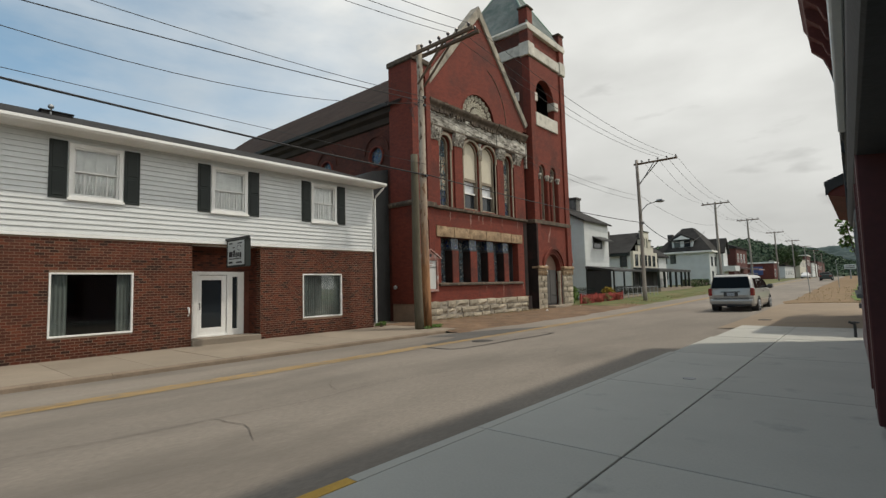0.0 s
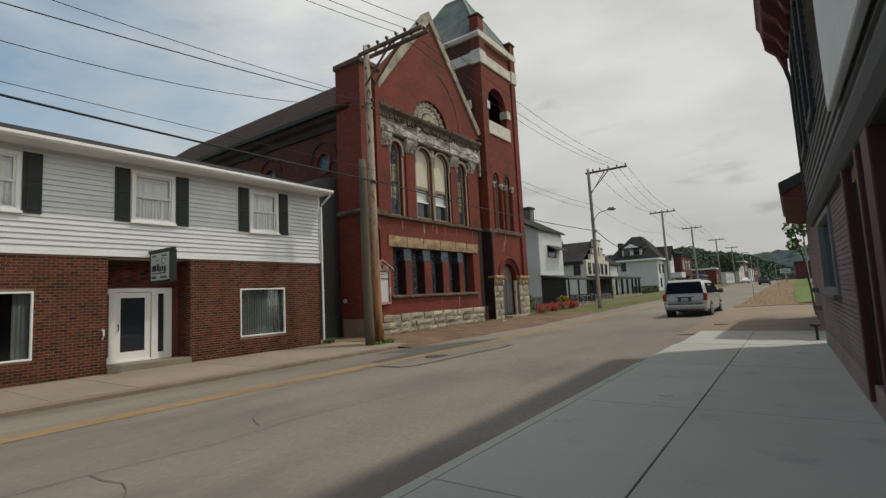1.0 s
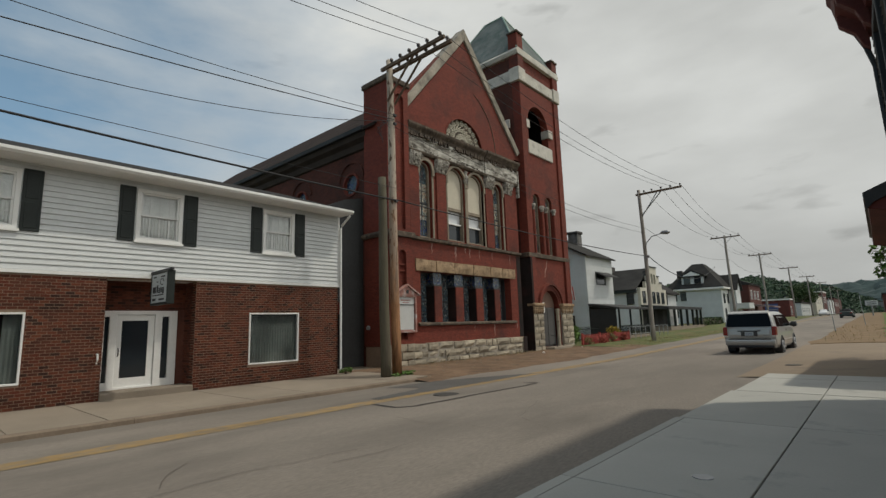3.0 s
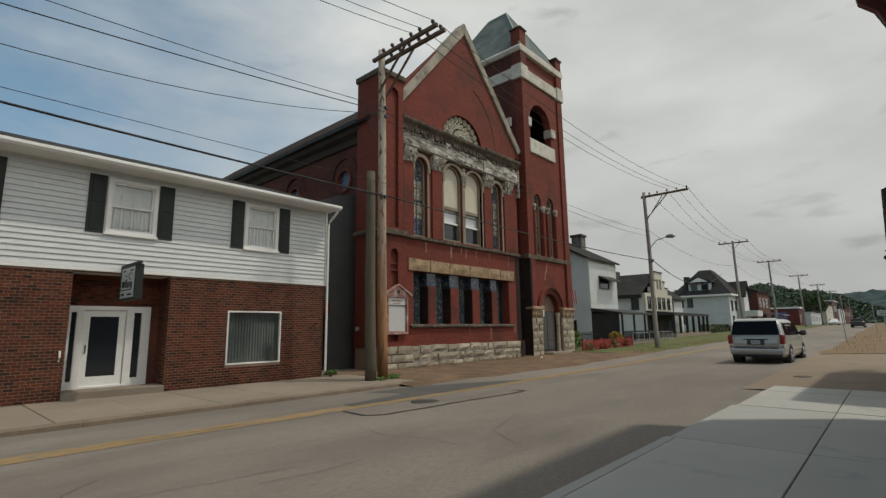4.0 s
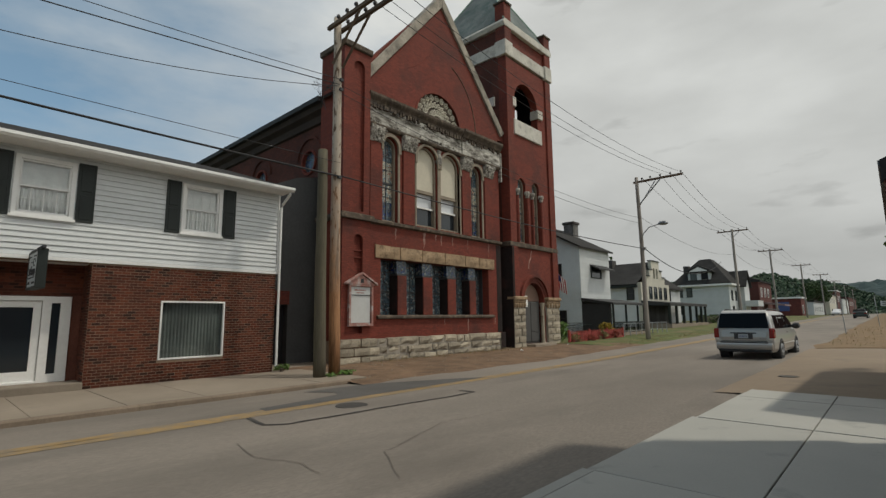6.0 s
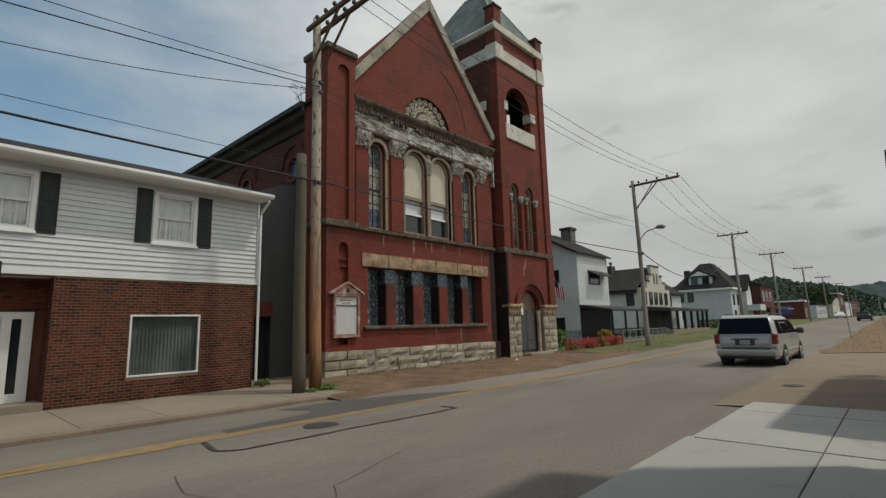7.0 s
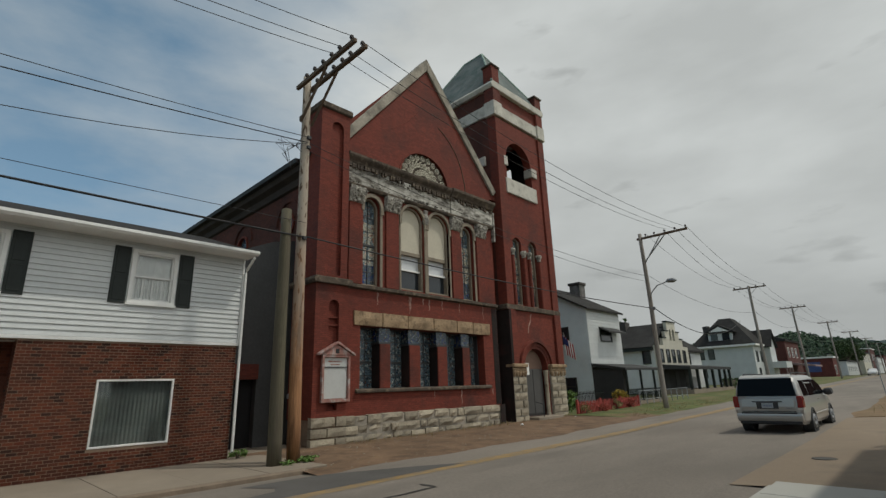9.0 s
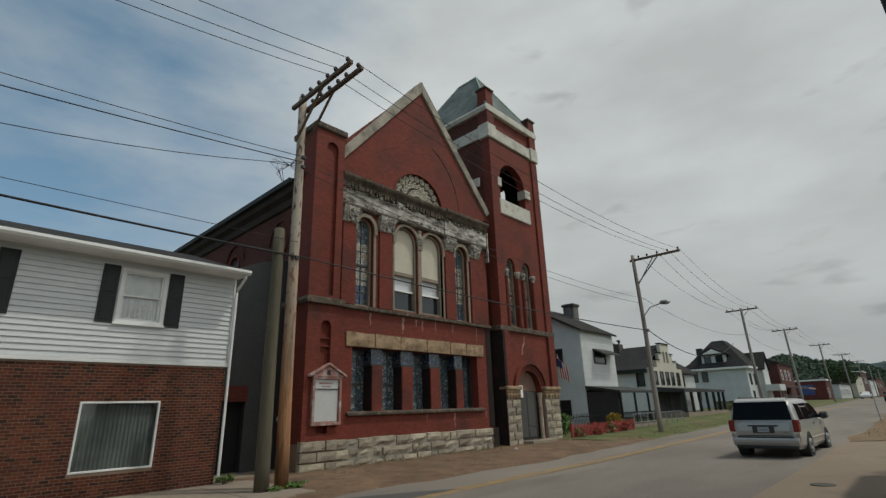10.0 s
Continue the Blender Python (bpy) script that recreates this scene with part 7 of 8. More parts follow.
part("porch_roof", Geo().prism([(-19.6, 3.0), (-16.9, 2.55), (-16.9, 2.38), (-19.6, 2.75)], "y", 43.2, 50.6), AWNING_AND_SHADE, wh, "dark sloping porch roof")
for y in (43.5, 46.0, 48.5, 50.3):
    part("porch_post", Geo().box(-17.1, -16.96, y - 0.06, y + 0.06, -0.3, 2.5), SHUTTER, wh)
# dark sheets on wall and porch side, painting the shade under the roof
part("porch_wall", Geo().box(-19.6, -19.575, 43.35, 48.95, 0.15, 2.72), AWNING_AND_SHADE, wh, "wall under the porch painted dark for its shade")
part("porch_side_blind", Geo().box(-19.6, -17.2, 43.28, 43.32, 0.15, 2.5), AWNING_AND_SHADE, wh)
part("porch_floor", Geo().box(-19.6, -16.9, 43.3, 50.5, -0.35, 0.15), OLD_CONCRETE, wh)
part("porch_rail", Geo().box(-17.05, -16.99, 43.5, 50.3, 0.95, 1.02), SHUTTER, wh)
for k in range(40):
    part("baluster", Geo().box(-17.04, -17.0, 43.6 + 0.17 * k, 43.63 + 0.17 * k, 0.15, 0.96), SHUTTER, wh)
part("front_door", Geo().box(-19.6, -19.53, 46.4, 47.4, 0.15, 2.2), FRAME_TAN, wh)
window_x(wh, -19.57, 44.1, 45.2, 0.9, 2.2, TRIM, "dark porch window")
window_y(wh, 43.26, -22.3, -21.3, 4.6, 6.0, SHUTTER, "dark side window")
window_y(wh, 43.26, -22.0, -21.0, 0.6, 2.0, SHUTTER, "dark side window")
part("downpipe", Geo().tube([(-22.6, 43.2, 7.6), (-22.6, 43.2, -0.2)], 0.06, 6), BLUE_SIDE, wh)
flag = thing("flag", (-21.6, 42.9, 3.5), "striped red, white and blue flag on a wall staff", "flag")
part("staff", Geo().tube([(-21.55, 43.25, 4.0), (-21.3, 42.4, 5.5)], 0.025, 6), TRIM, flag)
F_RED, F_WHITE, F_BLUE = mat("flag_red", (0.5, 0.05, 0.06), 0.9, 0.1), mat("flag_white", (0.85, 0.85, 0.82), 0.9, 0.05), mat("flag_blue", (0.03, 0.04, 0.14), 0.9, 0.1)
for k in range(9):
    x0 = -21.42 + 0.1 * k
    part("stripe", Geo().add([(x0, 42.5 + 0.03 * (k % 3), 5.3 - 0.1 * k), (x0 + 0.1, 42.5 + 0.03 * ((k + 1) % 3), 5.2 - 0.1 * k), (x0 + 0.24, 42.5, 3.75 - 0.06 * k), (x0 + 0.14, 42.52, 3.75 - 0.06 * k)], [(0, 1, 2, 3)]), F_RED if k % 2 else F_WHITE, flag, closed=False)
part("canton", Geo().prism([(-21.44, 5.3), (-21.0, 4.86), (-20.92, 4.3), (-21.36, 4.6)], "y", 42.44, 42.46), F_BLUE, flag)

# stepped-gable house
sg = thing("stepped_gable_house", (-24, 66, 0.4), "cream house with stepped parapet gable and porch", "house")
SX, S0, S1 = -21.7, 62.0, 71.4
prof = [(S0, 0.2), (S1, 0.2), (S1, 5.3), (69.9, 5.3), (69.9, 6.1), (69.0, 6.1), (69.0, 6.9), (68.2, 6.9), (68.2, 8.0), (65.6, 8.0), (65.6, 6.9), (64.8, 6.9), (64.8, 6.1), (63.9, 6.1), (63.9, 5.3), (S0, 5.3)]
part("front_wall", Geo().prism(prof, "x", SX - 0.35, SX, [arch(66.1, 66.75, 5.9, 7.2), arch(67.05, 67.7, 5.9, 7.2)]), CREAM_WALL, sg, "cream stepped-gable front")
part("attic_dark", Geo().box(SX - 0.8, SX - 0.4, 65.6, 68.2, 5.6, 7.5), DARK, sg)
for a, b, z in ((65.6, 68.2, 8.0), (68.2, 69.0, 6.9), (64.8, 65.6, 6.9), (69.0, 69.9, 6.1), (63.9, 64.8, 6.1)):
    part("coping", Geo().box(SX - 0.42, SX + 0.1, a - 0.06, b + 0.06, z, z + 0.12), SHUTTER, sg)
part("side_wall", Geo().box(-32, SX - 0.35, S0, S0 + 0.3, 0.2, 5.3), W_SIDE, sg)
part("side_wall", Geo().box(-32, SX - 0.35, S1 - 0.3, S1, 0.2, 5.3), W_SIDE, sg)
part("roof", Geo().prism([(S0 - 0.5, 5.1), (66.7, 8.0), (S1 + 0.5, 5.1), (S1 + 0.5, 5.0), (66.7, 7.8), (S0 - 0.5, 5.0)], "x", -32.3, SX - 0.36), SHINGLE, sg, "dark grey shingle roof")
part("eave_band", Geo().box(-32, SX - 0.36, S0 - 0.5, S0 - 0.1, 4.7, 5.05), SHUTTER, sg)
part("chimney", Geo().box(-27.5, -26.5, 65.6, 66.8, 7, 8.5), CHIMNEY, sg, "dark brick chimney")
for y in (62.6, 64.4, 66.0, 67.6, 69.4):
    window_x(sg, SX, y, y + 0.95, 3.4, 4.9, SHUTTER, "tall dark window")
window_y(sg, S0, -23.4, -22.5, 3.3, 4.8, SHUTTER, "dark side window")
part("porch_roof", Geo().prism([(SX, 3.2), (-18.6, 2.85), (-18.6, 2.55), (SX, 2.7)], "y", S0 - 0.2, 76.0), AWNING_AND_SHADE, sg, "long dark porch roof")
for y in (62.2, 64.5, 67, 69.5, 72, 74, 75.8):
    part("porch_post", Geo().box(-18.95, -18.7, y - 0.12, y + 0.12, 0.3, 2.7), SHUTTER, sg)
part("porch_floor", Geo().box(SX, -18.6, S0, 76.0, -0.1, 0.55), OLD_CONCRETE, sg)
# dark sheet over the front wall carries the shade below the porch roof
part("porch_back_wall", Geo().box(SX, SX + 0.03, S0 + 0.05, S1 - 0.05, 0.55, 2.72), AWNING_AND_SHADE, sg, "dark sheet painting the shade under the porch")
for y in (63, 66, 69):
    part("doorway", Geo().box(SX, SX + 0.06, y, y + 1.1, 0.55, 2.5), SHUTTER, sg)
part("wing_wall", Geo().box(-27, SX - 0.6, S1, 77.5, 0.2, 5.0), W_SIDE, sg)
part("wing_roof", Geo().prism([(-27.3, 5.0), (-24.2, 6.6), (SX - 0.2, 5.0), (SX - 0.2, 4.8), (-27.3, 4.8)], "y", S1 + 0.02, 77.9), SHINGLE, sg)
window_x(sg, SX - 0.6, 72.6, 73.6, 3.3, 4.7, SHUTTER, "dark wing window")

# hip-roofed house
hh = thing("hip_roof_house", (-23.5, 104, 0.8), "large white house with dark hipped roof and dormer", "house")
X0, X1, Y0, Y1, Z0, Z1 = -30.0, -21.2, 100.0, 110.0, 0.5, 6.8
part("wall_shell", Geo().prism([(X0, Y0), (X1, Y0), (X1, Y1), (X0, Y1)], "z", Z0, Z1), W_SIDE, hh, "plain white walls")
ov = 0.6
rv = [(X0 - ov, Y0 - ov, Z1), (X1 + ov, Y0 - ov, Z1), (X1 + ov, Y1 + ov, Z1), (X0 - ov, Y1 + ov, Z1), ((X0 + X1) / 2 - 0.9, 103.8, 11.6), ((X0 + X1) / 2 + 0.9, 103.8, 11.6), ((X0 + X1) / 2 + 0.9, 106.4, 11.6), ((X0 + X1) / 2 - 0.9, 106.4, 11.6)]
part("roof", Geo().add(rv, [(0, 1, 5, 4), (1, 2, 6, 5), (2, 3, 7, 6), (3, 0, 4, 7), (4, 5, 6, 7), (3, 2, 1, 0)]), SHINGLE, hh, "dark hipped shingle roof")
part("eave_board", Geo().prism([(X0 - ov, Y0 - ov), (X1 + ov, Y0 - ov), (X1 + ov, Y1 + ov), (X0 - ov, Y1 + ov)], "z", Z1 - 0.3, Z1 - 0.004), TRIM, hh)
dm = part("dormer", Geo().box(-27.6, -23.9, 100.2, 103.2, 7.2, 9.1), W_SIDE, hh, "white dormer with two windows")
for a in (-27.2, -25.4):
    part("dormer_window", Geo().box(a, a + 1.1, 100.12, 100.19, 7.7, 8.9), GLASS, dm)
part("dormer_roof", Geo().prism([(-28.1, 9.1), (-25.75, 10.3), (-23.4, 9.1), (-23.4, 8.9), (-28.1, 8.9)], "y", 99.9, 104.4), SHINGLE, dm)
part("dormer_gable", Geo().prism([(-27.3, 9.15), (-25.75, 9.95), (-24.2, 9.15)], "y", 99.84, 99.9), TRIM, dm)
for x, z in ((-29.6, 4.6), (-29.6, 1.6), (-28.0, 4.6)):
    window_y(hh, Y0, x, x + 1.0, z, z + 1.7, SHUTTER, "dark side window")
for y, z in ((101.2, 3.9), (104, 3.9), (107, 3.9), (101.5, 1.2), (106, 1.2)):
    window_x(hh, X1, y, y + 1.1, z, z + 1.8, SHUTTER, "dark front window")
part("chimney", Geo().box(-29.4, -28.5, 104, 105.2, 8, 10.6), CHIMNEY, hh)
part("front_gable_wall", Geo().prism([(105.6, 0.6), (109.4, 0.6), (109.4, 6.6), (107.5, 9.0), (105.6, 6.6)], "x", X1 + 0.05, X1 + 1.2), W_SIDE, hh)
part("front_gable_roof", Geo().prism([(105.2, 6.5), (107.5, 9.4), (109.8, 6.5), (109.8, 6.3), (107.5, 9.15), (105.2, 6.3)], "x", X1 - 2, X1 + 1.6), SHINGLE, hh)
part("balcony", Geo().box(X1 + 1.2, X1 + 3.2, 105, 109.5, 2.9, 3.9), W_SIDE, hh, "white balcony front")
for y in (105.2, 107.2, 109.3):
    part("porch_post", Geo().box(X1 + 3.0, X1 + 3.2, y - 0.1, y + 0.1, 0.6, 2.9), N_PINK, hh)
hedge = thing("hedge", (-19, 90, 0.5), "clipped dark green hedge before the house", "hedge")
part("foliage", leaf_cloud([(random.Random(i).uniform(-20.5, -19.6), random.Random(i + 9999).uniform(78, 92), random.Random(i + 5555).uniform(0.4, 1.5)) for i in range(1500)], 0.16, 55), LEAF_DARK, hedge, closed=False)
part("stem_cluster", Geo().box(-20.3, -19.8, 78.2, 91.8, 0.3, 1.3), BARK, hedge)

# fences before the white house
FENCE_RED = mat("red_fence_paint", (0.3, 0.055, 0.045), 0.8, 0.25, 2, 16, 0.2, random_tint=0.2)
fence = thing("picket_fence", (-16.2, 38, -0.3), "low red painted picket fence among red shrubs", "fence")
for k in range(46):
    y = 34.6 + 0.18 * k
    part("picket", Geo().prism([(y - 0.045, -0.32), (y + 0.045, -0.32), (y + 0.045, 0.46), (y, 0.55), (y - 0.045, 0.46)], "x", -16.12, -16.09), FENCE_RED, fence)
for z in (-0.1, 0.28):
    part("rail", Geo().box(-16.16, -16.12, 34.5, 43.0, z, z + 0.08), FENCE_RED, fence)
for y in (34.55, 37.4, 40.2, 43.0):
    part("post", Geo().box(-16.22, -16.1, y - 0.06, y + 0.06, -0.4, 0.62), FENCE_RED, fence)
iron = thing("iron_fence", (-18.6, 39, -0.3), "dark iron picket fence behind the shrubs", "fence")
for k in range(38):
    y = 35.2 + 0.2 * k
    part("bar", Geo().tube([(-18.6, y, -0.3), (-18.6, y, 0.95), (-18.6, y, 1.05)], [0.022, 0.022, 0.004], 5), SHUTTER, iron)
for z in (0.0, 0.8):
    part("rail", Geo().box(-18.62, -18.58, 35.1, 42.8, z, z + 0.05), SHUTTER, iron)
chain = thing("yard_fence", (-16, 47, -0.2), "grey steel yard fence with round rails", "fence")
for k in range(9):
    y = 43.4 + 1.2 * k
    part("post", Geo().tube([(-16.2, y, -0.3), (-16.2, y, 0.9)], 0.035, 6), STEEL, chain)
for z in (0.3, 0.88):
    part("rail", Geo().tube([(-16.2, 43.4, z), (-16.2, 53.0, z)], 0.025, 6), STEEL, chain)

# ---- shops and sheds further off ----
def block(name, x0, x1, y0, y1, z1, material, label, win=(), roof=SHINGLE, z0=0.4):
    b = thing(name, ((x0 + x1) / 2, (y0 + y1) / 2, z0), label, "building")
    part("wall_shell", Geo().prism([(x0, y0), (x1, y0), (x1, y1), (x0, y1)], "z", z0, z1), material, b)
    part("parapet", Geo().box(x0 - 0.2, x1 + 0.25, y0 - 0.2, y1 + 0.2, z1, z1 + 0.35), roof, b)
    for y, z, w, h in win:
        window_x(b, x1, y, y + w, z, z + h, TRIM, "")
    return b


block("brick_shop", -30, -20.5, 121, 134, 8.0, RED_BRICK, "two-storey dark red brick shop", [(122.5, 5, 1.3, 1.9), (126, 5, 1.3, 1.9), (129.5, 5, 1.3, 1.9)], SHINGLE)
rs = bpy.data.objects["brick_shop"]
part("roof_cap", Geo().prism([(-30.5, 8.3), (-25.2, 10.2), (-20.2, 8.3)], "y", 121, 134), SHINGLE, rs)
part("porch", Geo().prism([(-20.4, 4.0), (-16.5, 3.4), (-16.5, 3.1), (-20.4, 3.6)], "y", 121.5, 129), N_PINK, rs)
b2 = block("small_shop", -23, -17.2, 150, 158, 5.2, N_RED, "low red shop with a blue panel and white cornice", [(151, 1.6, 2, 2)], TRIM, 1.0)
part("blue_panel", Geo().box(-22.4, -19.6, 149.9, 149.98, 2.2, 4.4), mat("blue_panel", (0.05, 0.08, 0.22), 0.6, 0.1), b2)
block("white_shed", -24, -16.5, 166, 190, 4.6, W_SIDE, "long low white shed beside the road", [(168 + 4 * k, 2, 1.5, 1.5) for k in range(5)], SHINGLE, 1.2)
block("grey_store", -26, -17, 215, 240, 8.0, CREAM_WALL, "cream storefront far along the street", [(217 + 5 * k, 5, 1.5, 2) for k in range(4)], SHINGLE, 1.4)
block("red_store", -25, -17, 246, 262, 10.0, RED_BRICK, "tall red brick store far along the street", [(248 + 4 * k, 6, 1.4, 2.2) for k in range(3)], TRIM, 1.4)
block("grey_store", -26, -17, 268, 300, 7.5, W_SIDE, "pale storefront far along the street", [(270 + 6 * k, 4, 1.5, 2) for k in range(4)], SHINGLE, 1.4)
block("red_store", -26, -17, 305, 360, 9.0, RED_BRICK, "dark red store row far along the street", [(308 + 8 * k, 5, 1.5, 2) for k in range(5)], SHINGLE, 1.4)
block("brick_house", 3.5, 14, 74, 92, 5.2, RED_BRICK, "low red-brown brick building beside the lawn", [], SHINGLE, 0.3)
block("red_store", 0.2, 16, 150, 200, 5.4, RED_BRICK, "low brick building far down the street", [], SHINGLE, 1.2)
block("grey_store", -8, 4, 420, 450, 8.0, N_GREY, "grey building closing the far street", [], SHINGLE, 1.2)
ps = thing("post_sign", (-1.5, 110, 1), "white rectangular sign on a post beside the road", "sign")
part("post", Geo().tube([(-1.5, 110, 0.8), (-1.5, 110, 3.0)], 0.1, 8), STEEL, ps)
part("panel", Geo().box(-2.3, -0.7, 109.9, 110.1, 2.6, 3.4), W_SIDE, ps, "white sign panel", bevel=0.02)
for z in (3.1, 2.8):
    part("lettering_bar", Geo().box(-2.1, -0.9, 109.86, 109.9, z, z + 0.1), SIGN_INK, ps)
for y, h in ((47.0, 2.3), (60.0, 2.6), (38.5, 2.2)):
    p = thing("street_sign_post", (-3.0 if y < 50 else -1.6, y, 0.2), "thin leaning metal post on the dirt verge", "post", "thin posts on the verge")
    x = -3.0 if y < 50 else -1.6
    if y == 38.5:
        x = 0.6
    part("post", Geo().tube([(x, y, rise(y) - 0.1), (x - 0.12, y, rise(y) + h)], 0.03, 6), STEEL, p)
p = pole_thing(1.6, 98, 0.7, 9.0, 0.14, 0.1, PALE_POLE, "plain wooden utility pole beside the lawn")

# ---- trees and hills ----
def tree(x, y, z0, h, r, seed, n, size, label):
    rnd = random.Random(seed)
    t = thing("tree", (x, y, z0), label, "tree")
    g = Geo()
    g.tube([(x, y, z0 - 0.2), (x + 0.1, y, z0 + h * 0.3), (x - 0.1, y + 0.1, z0 + h * 0.65)], [0.05 * h ** 0.9 * 0.45, 0.035 * h * 0.45, 0.012 * h], 8)
    for k in range(7):
        a = k * 2.4
        g.tube([(x, y, z0 + h * (0.28 + 0.05 * k)), (x + 0.45 * r * math.cos(a), y + 0.45 * r * math.sin(a), z0 + h * (0.45 + 0.05 * k)), (x + 0.8 * r * math.cos(a), y + 0.8 * r * math.sin(a), z0 + h * (0.55 + 0.05 * k))], [0.012 * h, 0.008 * h, 0.003 * h], 5)
    part("trunk", g, BARK, t)
    part("crown", leaf_cloud(clump_points(x, y, z0 + h * 0.62, r, r, h * 0.42, n, seed, 22), size, seed), LEAF_DARK, t, closed=False)
    return t


tree(-19, 196, 1.3, 9.6, 4.4, 91, 2600, 0.32, "broad green tree beside the road")
tree(-21, 212, 1.3, 8, 4.0, 92, 1800, 0.32, "round green tree behind the poles")
tree(-34, 62, 0.3, 9, 4.5, 93, 1600, 0.32, "dark tree behind the houses")
tree(-40, 84, 0.4, 12, 6, 94, 1800, 0.4, "dark tree behind the houses")
tree(6, 118, 0.9, 8, 4, 95, 1200, 0.35, "green tree beside the low brick building")
tree(4.6, 52, 0.3, 4.5, 2.2, 96, 1100, 0.16, "small green tree on the lawn")
WOODS = mat("distant_woods", (0.04, 0.062, 0.038), 0.95, 0.45, 0.02, 0.16, 0.0, dirt=(0.01, 0.018, 0.011), dirt_amount=0.45, dirt_scale=0.09)
# distance haze is mixed into this blue-green leaf colour
HAZED_WOODS = mat("far_haze_tinted_woods", (0.04, 0.066, 0.066), 0.95, 0.3, 0.01, 0.08, 0.0, dirt=(0.03, 0.048, 0.05), dirt_amount=0.4, dirt_scale=0.04)


def hill(cx, cy, rx, ry, h, seed, step, bump, material, label):
    g = Geo()
    nx, ny = int(2 * rx / step), int(2 * ry / step)
    for j in range(ny + 1):
        for i in range(nx + 1):
            u, v = 2 * i / nx - 1, 2 * j / ny - 1
            x, y = cx + u * rx, cy + v * ry
            e = max(0.0, 1 - u * u) ** 0.8 * max(0.0, 1 - v * v) ** 0.8
            z = h * e * (0.8 + 0.5 * noise.noise((x / rx * 1.7, y / ry * 1.7, seed)))
            z += bump * (noise.noise((x / step * 0.42, y / step * 0.42, seed)) + 0.7 * noise.noise((x / step * 0.9, y / step * 0.9, seed + 5))) * min(1, e * 3)
            g.v.append((x + step * 0.3 * noise.noise((x, y, 1.0)), y, z - 0.5))
    k = nx + 1
    g.f += [(j * k + i, j * k + i + 1, (j + 1) * k + i + 1, (j + 1) * k + i) for j in range(ny) for i in range(nx)]
    return solo("wooded_hill", g, material, label, "hill", kind="structure", closed=False)


hill(-100, 560, 110, 170, 40, 2.0, 4.0, 4.0, WOODS, "wooded green hill behind the town")
hill(-95, 185, 46, 75, 15, 6.0, 2.2, 2.5, WOODS, "dark wooded slope behind the houses")
hill(-40, 1500, 330, 160, 88, 9.0, 11.0, 9.0, HAZED_WOODS, "wooded ridge beyond the town, tinted blue-green for haze")
hill(250, 1150, 260, 160, 60, 12.0, 9.0, 7.0, HAZED_WOODS, "far wooded ridge to the side, tinted blue-green for haze")
# tree crowns on the near slopes
FAR_LEAF = mat("far_tree_leaf", (0.055, 0.085, 0.05), 0.9, 0.3, 0.05, 0.5, 0.0, random_tint=0.6, island=True)


def canopy(cx, cy, rx, ry, h, seed, n, size):
    rnd = random.Random(int(seed))
    pts = []
    for _ in range(n):
        u, v = rnd.uniform(-0.97, 0.97), rnd.uniform(-0.97, 0.3)
        x, y = cx + u * rx, cy + v * ry
        e = (1 - u * u) ** 0.8 * (1 - v * v) ** 0.8
        z = h * e * (0.8 + 0.5 * noise.noise((x / rx * 1.7, y / ry * 1.7, seed)))
        lump = abs(noise.noise((x / size * 0.16, y / size * 0.16, seed)))
        pts.append((x, y, z + size * (0.3 + 2.4 * lump) + rnd.uniform(-1, 1) * size * 0.6))
    return solo("hill_trees", leaf_cloud(pts, size, seed), FAR_LEAF, "dense dark green tree crowns on the slope", "trees", kind="stuff", closed=False)


canopy(-100, 560, 110, 170, 40, 2.0, 16000, 1.5)
canopy(-95, 185, 46, 75, 15, 6.0, 6000, 1.1)

# ---- house bricks, last ----
def brick_rects():
    """(y0, y1, z0, z1) of every brick of the street front, clipped at the openings."""
    out = []
    holes = [(2.56, 4.61, 0.3, 2.1), (6.32, 8.76, -0.45, 3.08), (10.55, 12.47, 0.33, 2.08)]
    n = int((3.1 + 0.38) / 0.08)
    for i in range(n):
        z0 = -0.38 + i * 0.08
        z1 = z0 + 0.066
        y = H0 - (0.105 if i % 2 else 0.0)
        while y < H1:
            spans = [(max(y, H0), min(y + 0.196, H1))]
            for a, b, c, d in holes:
                if z1 > c - 0.01 and z0 < d + 0.01:
                    spans = [s for p, q in spans for s in ((p, min(q, a - 0.004)), (max(p, b + 0.004), q))]
            out += [(p, q, z0, z1) for p, q in spans if q - p > 0.03]
            y += 0.21
    return out


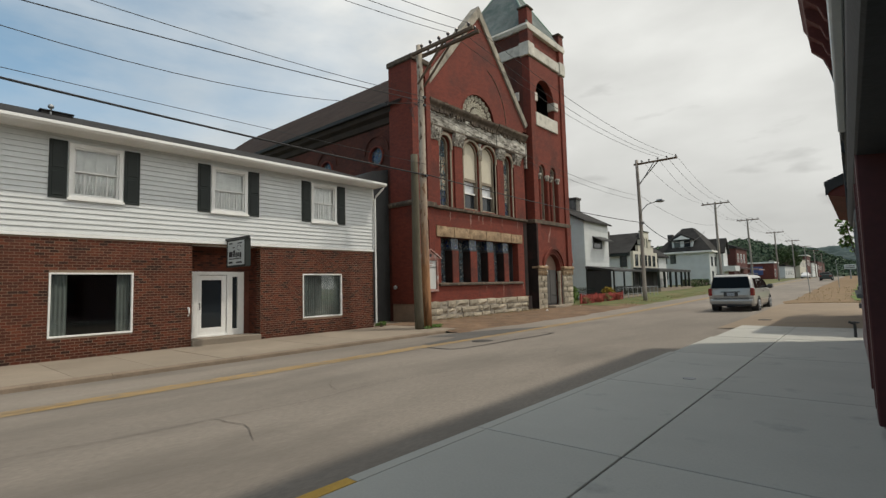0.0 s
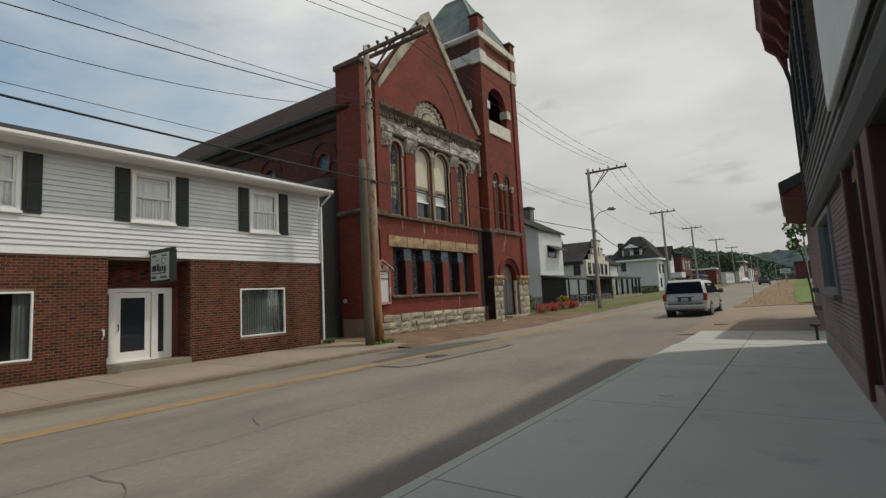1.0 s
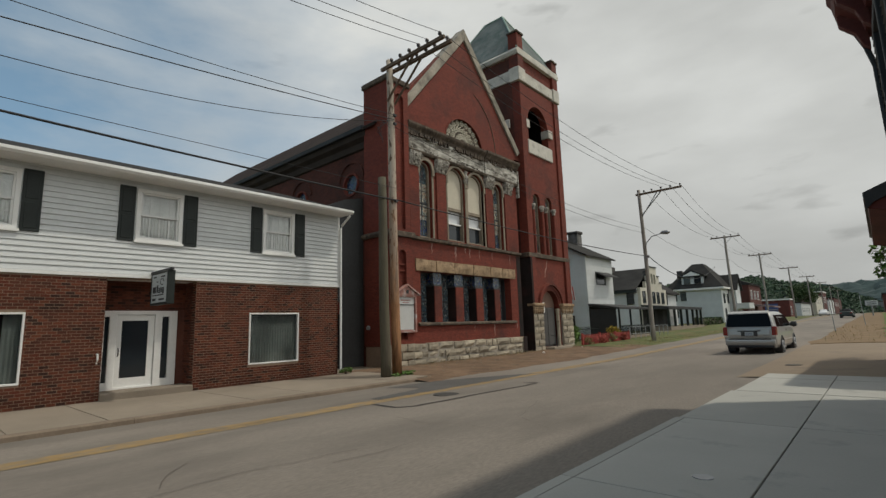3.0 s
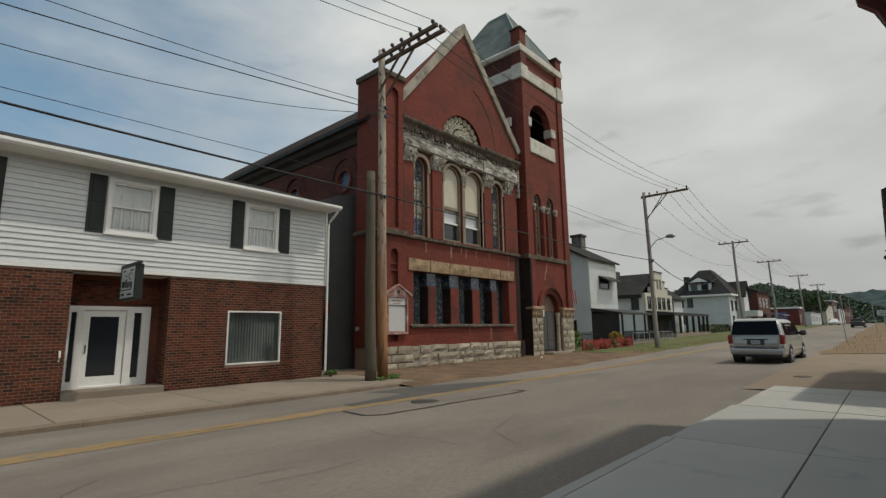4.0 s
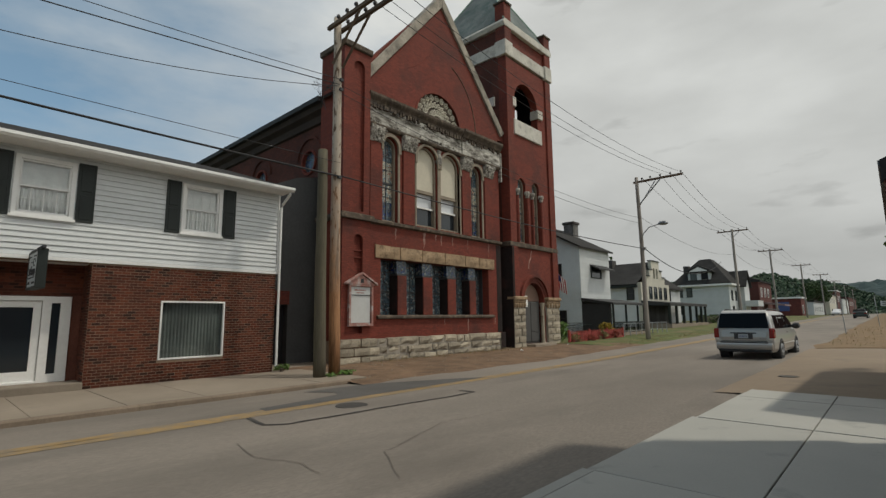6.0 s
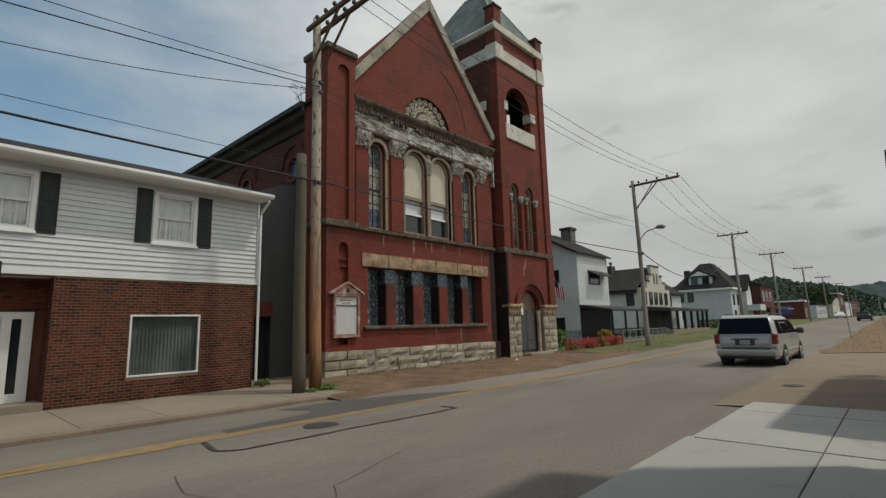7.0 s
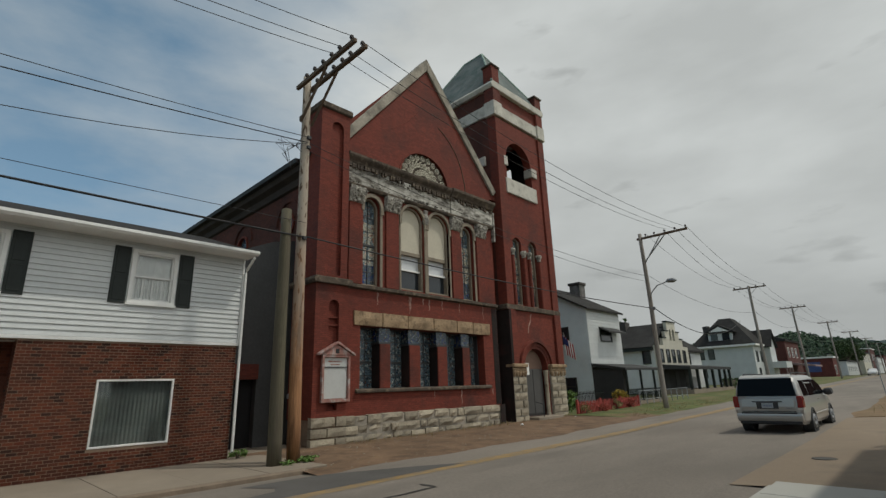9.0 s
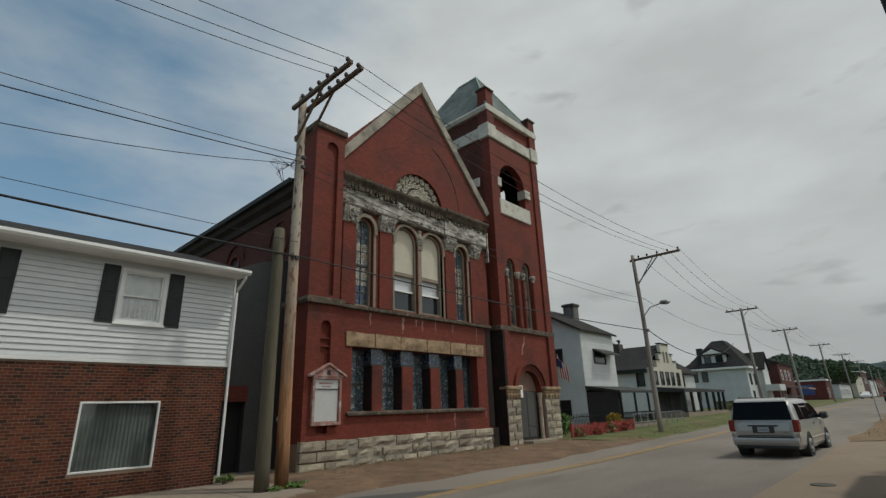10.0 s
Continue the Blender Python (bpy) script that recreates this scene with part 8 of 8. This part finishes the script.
one = Geo().add([(0.0, -0.099, 0), (0.0, 0.099, 0), (0.0, 0.099, 0.066), (0.0, -0.099, 0.066), (-0.03, -0.099, 0), (-0.03, 0.099, 0), (-0.03, 0.099, 0.066), (-0.03, -0.099, 0.066)],
                [(0, 1, 2, 3), (0, 4, 5, 1), (1, 5, 6, 2), (2, 6, 7, 3), (3, 7, 4, 0)]).mesh("brick", closed=False)
one.materials.append(BRICK_ONE)
rest = Geo()
made = 0
rnd = random.Random(77)
for a, b, c, d in brick_rects():
    out = HX + rnd.uniform(-0.003, 0.003)
    if 8.8 < a and b < 10.5 and b - a > 0.195 and made < 300 and c > 0.4:
        ob = part("brick", one, None, brick_wall)
        ob.location = (out, (a + b) / 2, c)
        made += 1
    else:
        rest.add([(out, a, c), (out, b, c), (out, b, d), (out, a, d), (out - 0.03, a, c), (out - 0.03, b, c), (out - 0.03, b, d), (out - 0.03, a, d)], [(0, 1, 2, 3), (0, 4, 5, 1), (1, 5, 6, 2), (2, 6, 7, 3), (3, 7, 4, 0)])
# bricks of the entrance recess and the alley side
for i in range(39):
    z0 = -0.1 + i * 0.08
    z1 = z0 + 0.066
    for yy, s in ((8.76, -1), (6.32, 1)):
        x = -17.45 + (0.1015 if i % 2 else 0)
        while x < HX - 0.05:
            q = min(x + 0.193, HX - 0.01)
            f = yy + s * 0.008
            rest.add([(x, f, z0), (q, f, z0), (q, f, z1), (x, f, z1), (x, yy, z0), (q, yy, z0), (q, yy, z1), (x, yy, z1)], [(0, 1, 2, 3), (0, 4, 5, 1), (1, 5, 6, 2), (2, 6, 7, 3), (3, 7, 4, 0)])
            x += 0.203
    if z0 > 2.2:
        y = 6.34 + (0.1 if i % 2 else 0)
        while y < 8.74:
            q, f = min(y + 0.193, 8.75), -17.442
            rest.add([(f, y, z0), (f, q, z0), (f, q, z1), (f, y, z1), (f - 0.01, y, z0), (f - 0.01, q, z0), (f - 0.01, q, z1), (f - 0.01, y, z1)], [(0, 1, 2, 3), (0, 4, 5, 1), (1, 5, 6, 2), (2, 6, 7, 3), (3, 7, 4, 0)])
            y += 0.203
tagged(part("brickwork", rest, BRICK, brick_wall, "red-brown brick courses", closed=False), kind="stuff")
